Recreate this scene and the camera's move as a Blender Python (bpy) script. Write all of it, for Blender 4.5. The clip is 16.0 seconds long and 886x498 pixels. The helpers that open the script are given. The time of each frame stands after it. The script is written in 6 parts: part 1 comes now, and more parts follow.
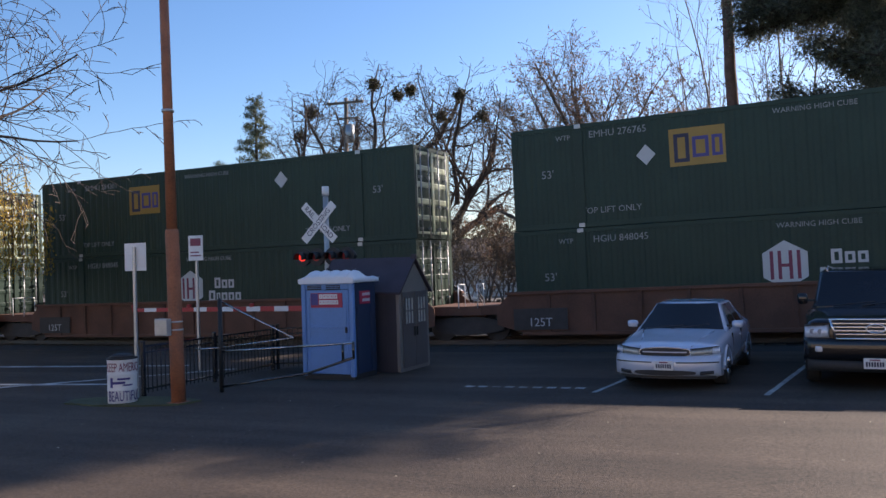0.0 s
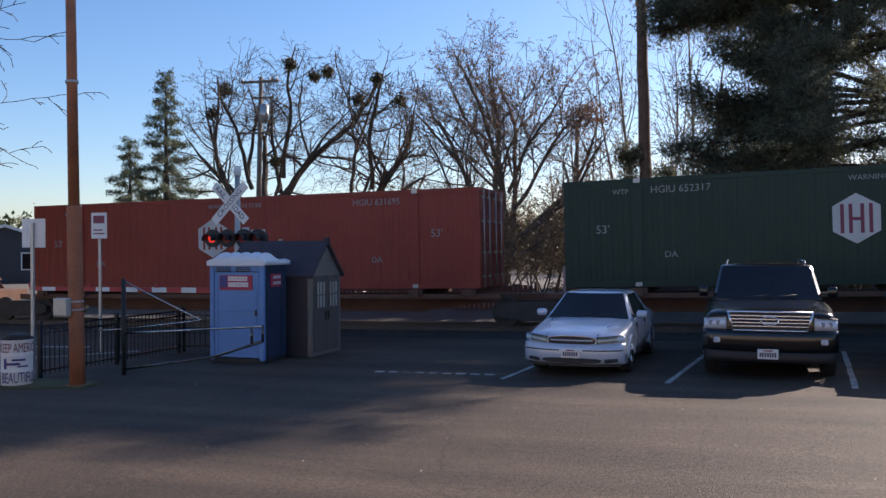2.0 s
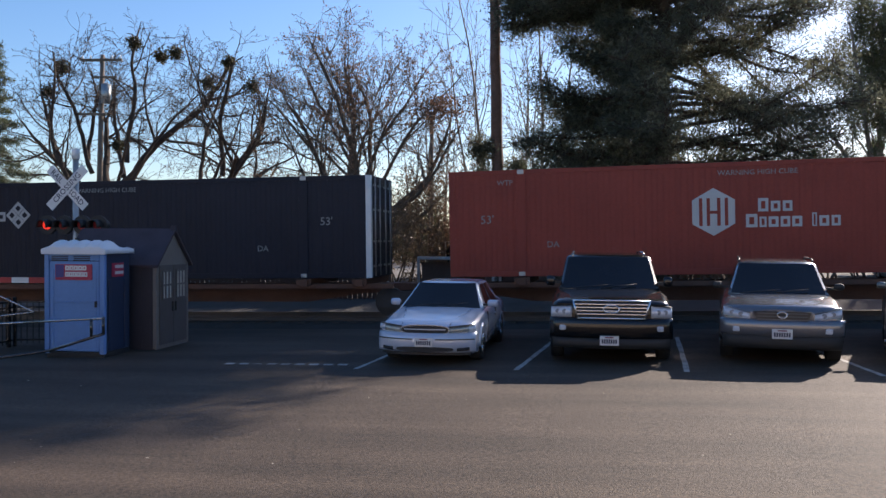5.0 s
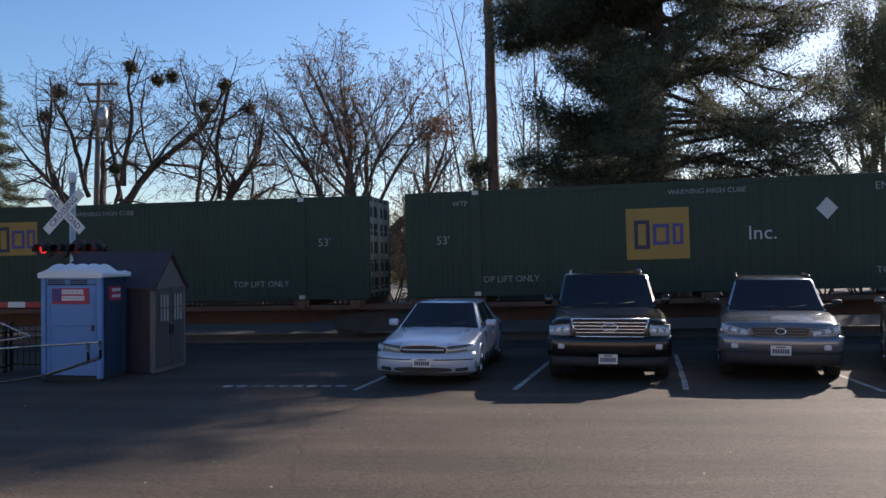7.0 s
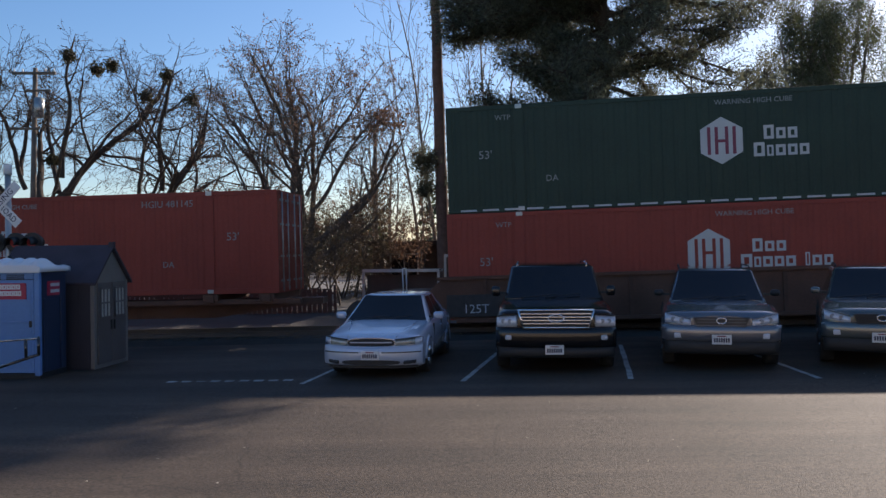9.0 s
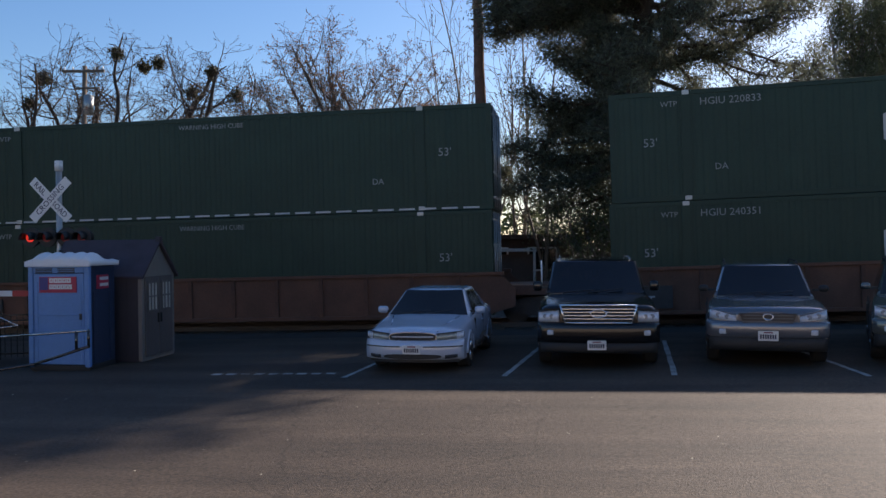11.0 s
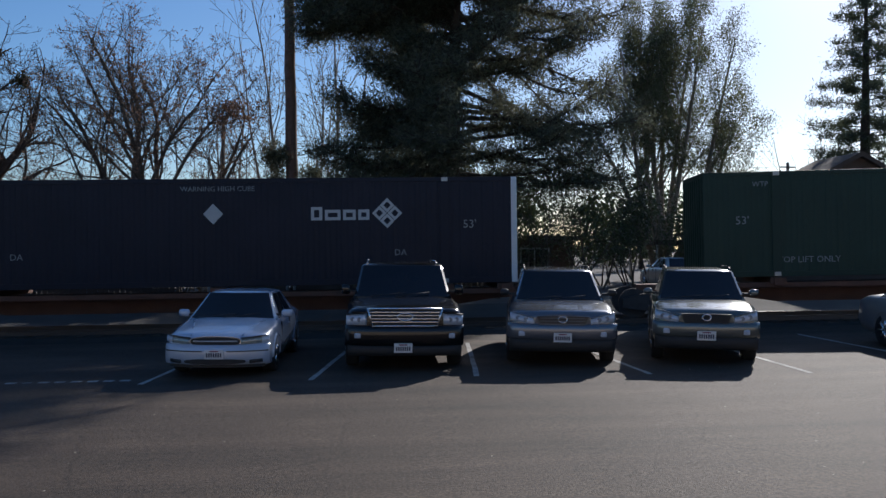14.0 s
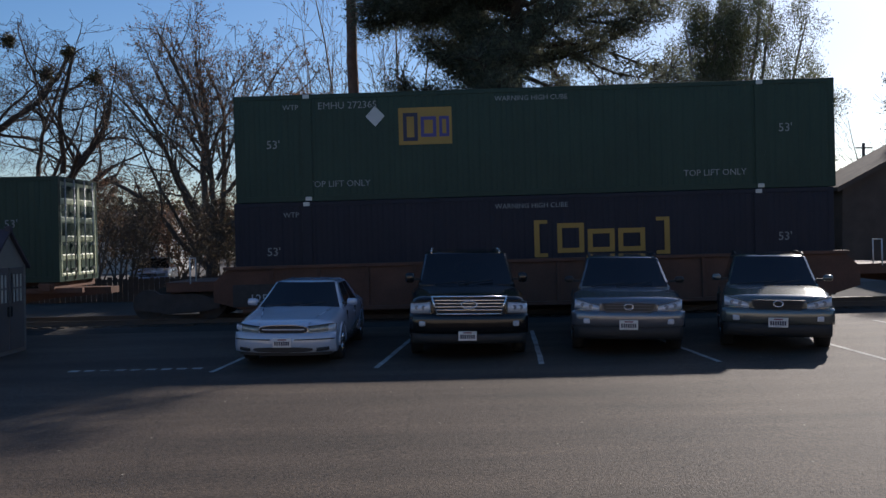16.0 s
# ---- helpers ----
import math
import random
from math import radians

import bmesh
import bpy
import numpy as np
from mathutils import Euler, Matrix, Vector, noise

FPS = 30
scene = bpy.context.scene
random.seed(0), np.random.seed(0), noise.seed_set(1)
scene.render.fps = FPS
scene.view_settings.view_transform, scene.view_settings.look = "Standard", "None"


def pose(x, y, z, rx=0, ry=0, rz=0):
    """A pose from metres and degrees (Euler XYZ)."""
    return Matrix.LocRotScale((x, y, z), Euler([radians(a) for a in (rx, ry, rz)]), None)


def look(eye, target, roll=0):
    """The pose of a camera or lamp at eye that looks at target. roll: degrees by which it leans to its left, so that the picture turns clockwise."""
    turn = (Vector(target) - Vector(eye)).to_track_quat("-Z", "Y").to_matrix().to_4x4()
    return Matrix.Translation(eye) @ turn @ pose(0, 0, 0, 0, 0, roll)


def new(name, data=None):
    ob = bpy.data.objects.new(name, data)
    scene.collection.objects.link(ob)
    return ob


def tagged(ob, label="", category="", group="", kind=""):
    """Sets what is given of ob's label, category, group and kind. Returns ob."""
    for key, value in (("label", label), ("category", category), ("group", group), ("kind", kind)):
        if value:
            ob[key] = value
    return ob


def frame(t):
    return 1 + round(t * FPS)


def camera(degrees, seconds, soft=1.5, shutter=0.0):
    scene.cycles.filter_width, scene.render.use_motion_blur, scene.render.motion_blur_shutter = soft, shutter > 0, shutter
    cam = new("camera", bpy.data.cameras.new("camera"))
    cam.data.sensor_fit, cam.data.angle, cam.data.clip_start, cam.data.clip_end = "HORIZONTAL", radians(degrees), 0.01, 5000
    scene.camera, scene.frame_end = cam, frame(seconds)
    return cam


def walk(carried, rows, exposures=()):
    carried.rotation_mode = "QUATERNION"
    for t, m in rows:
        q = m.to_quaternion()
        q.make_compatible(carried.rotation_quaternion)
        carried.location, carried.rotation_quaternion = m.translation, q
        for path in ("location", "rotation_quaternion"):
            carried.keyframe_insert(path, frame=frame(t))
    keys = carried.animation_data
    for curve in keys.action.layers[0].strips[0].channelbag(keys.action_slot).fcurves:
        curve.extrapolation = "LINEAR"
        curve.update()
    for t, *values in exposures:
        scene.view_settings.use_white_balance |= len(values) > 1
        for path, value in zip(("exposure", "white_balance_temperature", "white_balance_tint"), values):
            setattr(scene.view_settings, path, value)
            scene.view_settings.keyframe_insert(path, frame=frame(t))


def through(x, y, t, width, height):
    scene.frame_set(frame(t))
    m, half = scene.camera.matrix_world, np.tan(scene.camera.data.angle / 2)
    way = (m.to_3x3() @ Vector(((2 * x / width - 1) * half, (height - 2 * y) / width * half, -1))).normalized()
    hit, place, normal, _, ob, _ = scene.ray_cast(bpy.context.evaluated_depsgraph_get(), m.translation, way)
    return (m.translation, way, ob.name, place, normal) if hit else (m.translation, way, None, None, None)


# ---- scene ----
# World: x runs along the track, y away from the camera across it, z up; the track climbs gently to the right.
EYE = 2.13
cam = camera(55.05, 16.0)
TURNS = [  # seconds, yaw, pitch, roll
    (0, 25.21, 1.01, 1.72),
    (0.5, 23.57, 1.29, 1.32),
    (1, 22.32, 0.97, 1.32),
    (1.5, 21.14, 0.15, 0.93),
    (2, 19.38, -0.05, 0.26),
    (2.5, 18.03, -0.22, 0.28),
    (3, 16.38, 0.01, 0.70),
    (3.5, 15.34, -0.13, 0.69),
    (4, 14.50, -0.88, 0.04),
    (4.5, 11.62, -1.09, -0.32),
    (5, 9.60, -0.74, -0.20),
    (5.2, 8.98, -0.66, -0.30),
    (7.3, 9.36, 0.75, 0.52),
    (7.5, 8.61, 0.78, 0.46),
    (8, 3.98, -0.12, 0.16),
    (8.5, 2.71, -1.03, 0.12),
    (9, 5.89, 0.06, 0.65),
    (9.2, 7.21, 0.57, 0.71),
    (11.3, 8.69, -0.32, 0.61),
    (11.5, 8.09, -0.22, 0.73),
    (12, 6.31, -0.21, 0.46),
    (12.5, 1.35, -0.78, -0.21),
    (13, -4.19, -1.35, -0.93),
    (13.5, -5.69, -0.96, -0.75),
    (14, -4.15, -0.08, -0.35),
    (14.5, -3.06, -0.10, -0.38),
    (15, -3.53, -0.15, -0.21),
    (15.5, -3.90, -0.15, 0.06),
    (16, 0.11, -0.89, 0.31),
]
walk(cam, [(t, pose(0, 0, EYE, 90 + p, r, yaw)) for t, yaw, p, r in TURNS],
     exposures=((0.0, 1.2, 6750, 21), (1.5, 1.05, 6750, 21), (3.0, 1.15, 6750, 20), (4.5, 1.1, 6750, 19), (7.5, 0.8, 6700, 17), (9.0, 0.75, 6700, 17), (12.0, 0.8, 6700, 18), (13.5, 0.2, 6000, 13), (15.0, 0.2, 6000, 13), (16.0, 0.3, 6300, 15)))

# ---- sky and sun ----
SUN_AZ, SUN_EL = 31.5, 26.9
world = bpy.data.worlds.new("sky")
scene.world = world
world.use_nodes = True
wn = world.node_tree.nodes
sky = wn.new("ShaderNodeTexSky")
sky.sky_type = "NISHITA"
sky.sun_disc = False
sky.sun_elevation, sky.sun_rotation = radians(SUN_EL), radians(SUN_AZ)
sky.air_density, sky.dust_density, sky.ozone_density = 1.0, 0.6, 4.2
wn["Background"].inputs["Strength"].default_value = 0.086
rich = wn.new("ShaderNodeHueSaturation")
rich.inputs["Saturation"].default_value = 1.15
world.node_tree.links.new(sky.outputs["Color"], rich.inputs["Color"])
world.node_tree.links.new(rich.outputs["Color"], wn["Background"].inputs["Color"])
sun_to = Vector((math.sin(radians(SUN_AZ)) * math.cos(radians(SUN_EL)), math.cos(radians(SUN_AZ)) * math.cos(radians(SUN_EL)),
                 math.sin(radians(SUN_EL))))
sun_data = bpy.data.lights.new("sun", "SUN")
sun_data.energy, sun_data.angle, sun_data.color = 3.9, radians(0.53), (1.0, 0.93, 0.82)
sun = new("sun", sun_data)
sun.matrix_world = look(sun_to * 200, (0, 0, 0))


# ---- materials ----
def mat(name, col, rough=0.6, metal=0.0, var=0.18, scale=1.2, grain=40.0, bump=0.15, tint=None, coat=0.0, island=0.0, per_object=0.0, spec=0.5):
    """A surface with large stains, fine grain and relief."""
    m = bpy.data.materials.new(name)
    m.use_nodes = True
    t = m.node_tree
    b = t.nodes["Principled BSDF"]
    b.inputs["Roughness"].default_value, b.inputs["Metallic"].default_value = rough, metal
    b.inputs["Coat Weight"].default_value, b.inputs["Specular IOR Level"].default_value = coat, spec
    co = t.nodes.new("ShaderNodeTexCoord")
    big, fine = t.nodes.new("ShaderNodeTexNoise"), t.nodes.new("ShaderNodeTexNoise")
    big.inputs["Scale"].default_value, big.inputs["Detail"].default_value = scale, 6.0
    fine.inputs["Scale"].default_value, fine.inputs["Detail"].default_value = grain, 3.0
    for n in (big, fine):
        t.links.new(co.outputs["Object"], n.inputs["Vector"])
    ramp = t.nodes.new("ShaderNodeValToRGB")
    ramp.color_ramp.elements[0].position, ramp.color_ramp.elements[1].position = 0.3, 0.72
    lo = tint or [c * (1 - var) for c in col]
    hi = [min(1.0, c * (1 + var)) for c in col]
    ramp.color_ramp.elements[0].color, ramp.color_ramp.elements[1].color = (*lo, 1), (*hi, 1)
    mid = t.nodes.new("ShaderNodeMix")
    mid.data_type = "FLOAT"
    mid.inputs[0].default_value = 0.35
    t.links.new(big.outputs["Fac"], mid.inputs[2])
    t.links.new(fine.outputs["Fac"], mid.inputs[3])
    fac = mid.outputs[0]
    for amount, kind in ((island, "ShaderNodeNewGeometry"), (per_object, "ShaderNodeObjectInfo")):
        if amount:
            src = t.nodes.new(kind)
            out = src.outputs["Random Per Island"] if kind.endswith("Geometry") else src.outputs["Random"]
            mm = t.nodes.new("ShaderNodeMix")
            mm.data_type = "FLOAT"
            mm.inputs[0].default_value = amount
            t.links.new(fac, mm.inputs[2])
            t.links.new(out, mm.inputs[3])
            fac = mm.outputs[0]
    t.links.new(fac, ramp.inputs["Fac"])
    t.links.new(ramp.outputs["Color"], b.inputs["Base Color"])
    if bump:
        bp = t.nodes.new("ShaderNodeBump")
        bp.inputs["Strength"].default_value, bp.inputs["Distance"].default_value = bump, 0.01
        t.links.new(fine.outputs["Fac"], bp.inputs["Height"])
        t.links.new(bp.outputs["Normal"], b.inputs["Normal"])
    return m


def glow(name, col, strength):
    m = bpy.data.materials.new(name)
    m.use_nodes = True
    b = m.node_tree.nodes["Principled BSDF"]
    b.inputs["Base Color"].default_value = (*col, 1)
    b.inputs["Emission Color"].default_value = (*col, 1)
    b.inputs["Emission Strength"].default_value = strength
    return m


def leafy(name, col, var=0.35, through=0.45):
    """Leaves: some light comes through them."""
    m = mat(name, col, rough=0.55, var=var, scale=0.6, grain=6, bump=0.0, island=0.6)
    t = m.node_tree
    b = t.nodes["Principled BSDF"]
    tr = t.nodes.new("ShaderNodeBsdfTranslucent")
    mix = t.nodes.new("ShaderNodeMixShader")
    mix.inputs[0].default_value = through
    t.links.new(b.inputs["Base Color"].links[0].from_socket, tr.inputs["Color"])
    t.links.new(b.outputs[0], mix.inputs[1])
    t.links.new(tr.outputs[0], mix.inputs[2])
    t.links.new(mix.outputs[0], t.nodes["Material Output"].inputs["Surface"])
    return m


def asphalt_material():
    """Old parking-lot asphalt: pale worn patches, dark oil stains, fine stones, hairline cracks."""
    m = mat("asphalt", (0.072, 0.054, 0.04), rough=0.78, var=0.35, scale=0.35, grain=70, bump=1.0, spec=0.3)
    t = m.node_tree
    b = t.nodes["Principled BSDF"]
    base = b.inputs["Base Color"].links[0].from_socket
    co = [n for n in t.nodes if n.type == "TEX_COORD"][0]
    # streaks left by traffic and sweeping, along the aisle
    mp = t.nodes.new("ShaderNodeMapping")
    mp.inputs["Scale"].default_value = (0.12, 1.3, 1.0)
    t.links.new(co.outputs["Object"], mp.inputs["Vector"])
    st = t.nodes.new("ShaderNodeTexNoise")
    st.inputs["Scale"].default_value, st.inputs["Detail"].default_value = 1.0, 5.0
    t.links.new(mp.outputs["Vector"], st.inputs["Vector"])
    r1 = t.nodes.new("ShaderNodeValToRGB")
    r1.color_ramp.elements[0].position, r1.color_ramp.elements[1].position = 0.35, 0.75
    r1.color_ramp.elements[0].color, r1.color_ramp.elements[1].color = (0.75, 0.75, 0.75, 1), (1.5, 1.45, 1.38, 1)
    t.links.new(st.outputs["Fac"], r1.inputs["Fac"])
    mul = t.nodes.new("ShaderNodeMix")
    mul.data_type, mul.blend_type = "RGBA", "MULTIPLY"
    mul.inputs[0].default_value = 1.0
    t.links.new(base, mul.inputs[6])
    t.links.new(r1.outputs["Color"], mul.inputs[7])
    # cracks
    vo = t.nodes.new("ShaderNodeTexVoronoi")
    vo.feature = "DISTANCE_TO_EDGE"
    vo.inputs["Scale"].default_value = 0.28
    ds = t.nodes.new("ShaderNodeTexNoise")
    ds.inputs["Scale"].default_value, ds.inputs["Detail"].default_value = 1.6, 8.0
    t.links.new(co.outputs["Object"], ds.inputs["Vector"])
    ad = t.nodes.new("ShaderNodeMix")
    ad.data_type = "VECTOR"
    ad.inputs[0].default_value = 0.3
    t.links.new(co.outputs["Object"], ad.inputs[4])
    t.links.new(ds.outputs["Color"], ad.inputs[5])
    t.links.new(ad.outputs[1], vo.inputs["Vector"])
    r2 = t.nodes.new("ShaderNodeValToRGB")
    r2.color_ramp.elements[0].position, r2.color_ramp.elements[1].position = 0.001, 0.004
    r2.color_ramp.elements[0].color = (0.7, 0.7, 0.7, 1)
    t.links.new(vo.outputs["Distance"], r2.inputs["Fac"])
    mu2 = t.nodes.new("ShaderNodeMix")
    mu2.data_type, mu2.blend_type = "RGBA", "MULTIPLY"
    mu2.inputs[0].default_value = 1.0
    t.links.new(mul.outputs[2], mu2.inputs[6])
    t.links.new(r2.outputs["Color"], mu2.inputs[7])
    # loose stones and worn aggregate
    ag = t.nodes.new("ShaderNodeTexNoise")
    ag.inputs["Scale"].default_value, ag.inputs["Detail"].default_value = 30.0, 4.0
    t.links.new(co.outputs["Object"], ag.inputs["Vector"])
    r3 = t.nodes.new("ShaderNodeValToRGB")
    r3.color_ramp.elements[0].position, r3.color_ramp.elements[1].position = 0.38, 0.66
    r3.color_ramp.elements[0].color, r3.color_ramp.elements[1].color = (0.68, 0.68, 0.7, 1), (1.4, 1.36, 1.3, 1)
    t.links.new(ag.outputs["Fac"], r3.inputs["Fac"])
    mu3 = t.nodes.new("ShaderNodeMix")
    mu3.data_type, mu3.blend_type = "RGBA", "MULTIPLY"
    mu3.inputs[0].default_value = 1.0
    t.links.new(mu2.outputs[2], mu3.inputs[6])
    t.links.new(r3.outputs["Color"], mu3.inputs[7])
    t.links.new(mu3.outputs[2], b.inputs["Base Color"])
    return m


ASPHALT = asphalt_material()
VERGE = mat("dusty cinder verge", (0.09, 0.08, 0.067), 0.95, var=0.35, scale=0.8, grain=25, bump=0.6)
DIRT = mat("dusty far lot", (0.12, 0.105, 0.09), 0.95, var=0.3, scale=0.4, grain=25, bump=0.5)
BALLAST = mat("ballast stone", (0.045, 0.039, 0.034), 0.95, var=0.4, scale=2.0, grain=18, bump=1.0)
GRASS = mat("short grass", (0.075, 0.08, 0.035), 0.9, var=0.4, scale=2.0, grain=60, bump=0.6)
LINE = mat("worn road paint", (0.46, 0.45, 0.42), 0.8, var=0.35, scale=2.5, grain=30, tint=(0.14, 0.135, 0.12))
TIE = mat("tie timber", (0.09, 0.065, 0.045), 0.95, var=0.4, scale=3, grain=30, bump=0.6)
RAIL = mat("rail steel", (0.09, 0.075, 0.065), 0.5, 0.4, var=0.2)
GREEN = mat("green container paint", (0.02, 0.045, 0.03), 0.5, var=0.2, scale=0.7, grain=14, bump=0.04, per_object=0.15, spec=0.3)
ORANGE = mat("orange-red container paint", (0.29, 0.052, 0.034), 0.55, var=0.16, scale=0.7, grain=14, bump=0.04, spec=0.3)
NAVY = mat("navy container paint", (0.016, 0.017, 0.028), 0.55, var=0.2, scale=0.7, grain=14, bump=0.04, spec=0.3)
# Same green doors, with the sun's glare put into the colour.
SUNGREEN = mat("pale green door paint", (0.46, 0.5, 0.35), 0.4, var=0.2, scale=2.0, grain=30, bump=0.05, tint=(0.3, 0.34, 0.22))
GALV = mat("galvanised steel", (0.42, 0.43, 0.42), 0.4, 0.6, var=0.15, scale=4)
WHITE = mat("white paint", (0.72, 0.72, 0.7), 0.5, var=0.1, scale=2.0, grain=40, bump=0.03)
DECAL = mat("white decal", (0.5, 0.51, 0.5), 0.5, var=0.1, scale=2.0, grain=40, bump=0.0)
SMALLPRINT = mat("faded white stencil", (0.27, 0.28, 0.27), 0.6, var=0.3, scale=3.0, grain=40, bump=0.0)
MAROON = mat("maroon decal", (0.2, 0.03, 0.06), 0.5, var=0.1, bump=0.0)
YELLOW = mat("yellow decal", (0.34, 0.2, 0.035), 0.5, var=0.15, bump=0.0)
PURPLE = mat("dark blue decal", (0.06, 0.05, 0.2), 0.5, var=0.1, bump=0.0)
BROWN = mat("brown railcar paint", (0.13, 0.058, 0.034), 0.75, var=0.35, scale=1.5, grain=22, bump=0.15)
SOOT = mat("grimy running gear", (0.055, 0.047, 0.042), 0.75, var=0.35, scale=4, grain=30)
RUSTPOLE = mat("rust-orange pole paint", (0.33, 0.115, 0.05), 0.65, var=0.35, scale=1.6, grain=30, bump=0.2, tint=(0.14, 0.055, 0.03))
BLUEP = mat("blue moulded plastic", (0.12, 0.26, 0.52), 0.5, var=0.12, scale=1.5, grain=30, bump=0.05)
# Side walls of the blue toilet, darkened in colour to show shade.
SHADEBLUE = mat("dark blue plastic side", (0.016, 0.032, 0.07), 0.45, var=0.12, scale=1.5, grain=30, bump=0.05)
WPLASTIC = mat("white translucent plastic", (0.72, 0.74, 0.76), 0.4, var=0.06, bump=0.03)
SHEDGREY = mat("slate-grey resin siding", (0.042, 0.04, 0.05), 0.5, var=0.15, scale=2, grain=40, bump=0.06)
SHEDROOF = mat("dark shingle panel", (0.05, 0.04, 0.05), 0.75, var=0.25, scale=3, grain=40)
SHEDTAN = mat("taupe resin trim", (0.2, 0.185, 0.165), 0.35, var=0.12, scale=3, grain=40)
SHEDDOOR = mat("dark taupe resin door", (0.11, 0.1, 0.095), 0.4, var=0.15, scale=2, grain=40, bump=0.05)
# Pale colour here paints the bright reflection in the shed's windows.
SHEDPANE = mat("milky window pane", (0.5, 0.48, 0.42), 0.2, var=0.15, scale=5, bump=0.0)
BLACKP = mat("black gloss paint", (0.03, 0.03, 0.032), 0.25, 0.5, var=0.2, coat=1.0, bump=0.0)
# Dark gate pipes, their base colour lightened to carry the sun's glint.
PIPE = mat("worn bare steel pipe", (0.45, 0.45, 0.44), 0.22, 1.0, var=0.3, scale=4, bump=0.02)
SIGNRED = mat("red sign film", (0.4, 0.03, 0.07), 0.45, var=0.12, bump=0.0)
REDP = mat("red reflective paint", (0.42, 0.03, 0.03), 0.45, var=0.15, bump=0.02)
BARK = mat("grey-brown bark", (0.12, 0.095, 0.075), 0.95, var=0.4, scale=2.5, grain=25, bump=0.8)
DARKBARK = mat("dark fissured bark", (0.075, 0.055, 0.042), 0.95, var=0.4, scale=2.5, grain=20, bump=0.9)
REDBARK = mat("red-brown pine bark", (0.17, 0.1, 0.075), 0.95, var=0.4, scale=2.5, grain=14, bump=0.9)
PALEBARK = mat("pale smooth bark", (0.24, 0.2, 0.16), 0.85, var=0.3, scale=2.0, grain=25, bump=0.4)
POLEWOOD = mat("weathered pole timber", (0.17, 0.13, 0.1), 0.9, var=0.3, scale=2.0, grain=40, bump=0.4)
NEEDLE = leafy("pine needles", (0.13, 0.135, 0.09), through=0.6)
REDWOODL = leafy("redwood sprays", (0.09, 0.105, 0.06), through=0.45)
EUCLEAF = leafy("willowy grey-green leaves", (0.14, 0.15, 0.08), through=0.55)
PODS = leafy("dry brown pods", (0.22, 0.125, 0.08), through=0.5)
DRYLEAF = leafy("sparse dry leaves", (0.16, 0.115, 0.07), through=0.4)
MISTLE = leafy("mistletoe", (0.07, 0.058, 0.022), through=0.2)
GOLD = leafy("golden willow leaves", (0.5, 0.33, 0.04), through=0.5)
SHRUB = leafy("shrub leaves", (0.075, 0.09, 0.035), through=0.25)
GLASS = mat("tinted car glass", (0.012, 0.013, 0.015), 0.08, var=0.1, bump=0.0, spec=0.3)
LAMPC = mat("clear headlamp lens", (0.62, 0.66, 0.72), 0.12, 0.15, var=0.25, scale=14, bump=0.0, coat=1.0)
HAZED = mat("hazed yellowed headlamp lens", (0.42, 0.41, 0.35), 0.2, 0.4, var=0.3, scale=12, bump=0.0, coat=0.8)
BOWL = mat("lamp reflector bowl", (0.3, 0.32, 0.36), 0.15, 0.3, var=0.3, scale=20, bump=0.0)
CHROME = mat("chrome trim", (0.8, 0.8, 0.8), 0.2, 1.0, var=0.1, bump=0.0)
TYRE = mat("tyre rubber", (0.02, 0.02, 0.02), 0.85, var=0.2, scale=8)
TRIM = mat("black plastic trim", (0.02, 0.02, 0.02), 0.6, var=0.2)
PLATE = mat("number plate white", (0.7, 0.7, 0.68), 0.5, var=0.06, bump=0.0)
INK = mat("dark ink", (0.03, 0.03, 0.06), 0.6, var=0.1, bump=0.0)
SILVERP = mat("pale silver-blue car paint", (0.5, 0.56, 0.66), 0.25, 0.2, var=0.06, scale=3, bump=0.0, coat=0.6)
BLACKCAR = mat("black car paint", (0.009, 0.009, 0.01), 0.16, var=0.2, bump=0.0, coat=0.25, spec=0.4)
GREYCAR = mat("grey-blue metallic car paint", (0.17, 0.18, 0.2), 0.24, 0.5, var=0.08, bump=0.0, coat=0.9)
GREENCAR = mat("dark sage metallic car paint", (0.14, 0.152, 0.142), 0.24, 0.5, var=0.08, bump=0.0, coat=0.9)
WHITECAR = mat("white car paint", (0.75, 0.75, 0.74), 0.35, var=0.05, bump=0.0, coat=0.5)
BEIGE = mat("beige stucco", (0.5, 0.43, 0.31), 0.9, var=0.1, scale=1.0, grain=30, bump=0.1)
OFFWHITE = mat("off-white siding", (0.62, 0.6, 0.55), 0.85, var=0.1, scale=1.0, grain=30)
BROWNWALL = mat("dark brown board wall", (0.11, 0.07, 0.05), 0.85, var=0.3, scale=1.5, grain=20, bump=0.3)
ROOFING = mat("brown composition roofing", (0.075, 0.052, 0.042), 0.9, var=0.3, scale=1.5, grain=25, bump=0.4)
REDLAMP = glow("red signal lamp", (1.0, 0.05, 0.03), 0.35)


# ---- builders ----
def rise(x):
    """Height of lot and track at x: they climb to the right."""
    u = 60 * math.tanh(x / 60)
    return 0.0219 * u + 0.000245 * u * u


def bend(x):
    """The line curves gently towards the lot at its right end."""
    u = max(0.0, x - 2.0)
    return -0.005 * min(u, 18.0) ** 2 - 0.18 * max(0.0, u - 18.0)


def mesh_of(bm, name, material, smooth=False):
    me = bpy.data.meshes.new(name)
    bm.to_mesh(me)
    bm.free()
    for m in (material if isinstance(material, (list, tuple)) else [material]):
        me.materials.append(m)
    if smooth:
        me.shade_smooth()
    return me


def thing(name, label, category, m=None, group="", kind="", data=None):
    ob = new(name, data)
    if m is not None:
        ob.matrix_world = m
    return tagged(ob, label, category, group, kind)


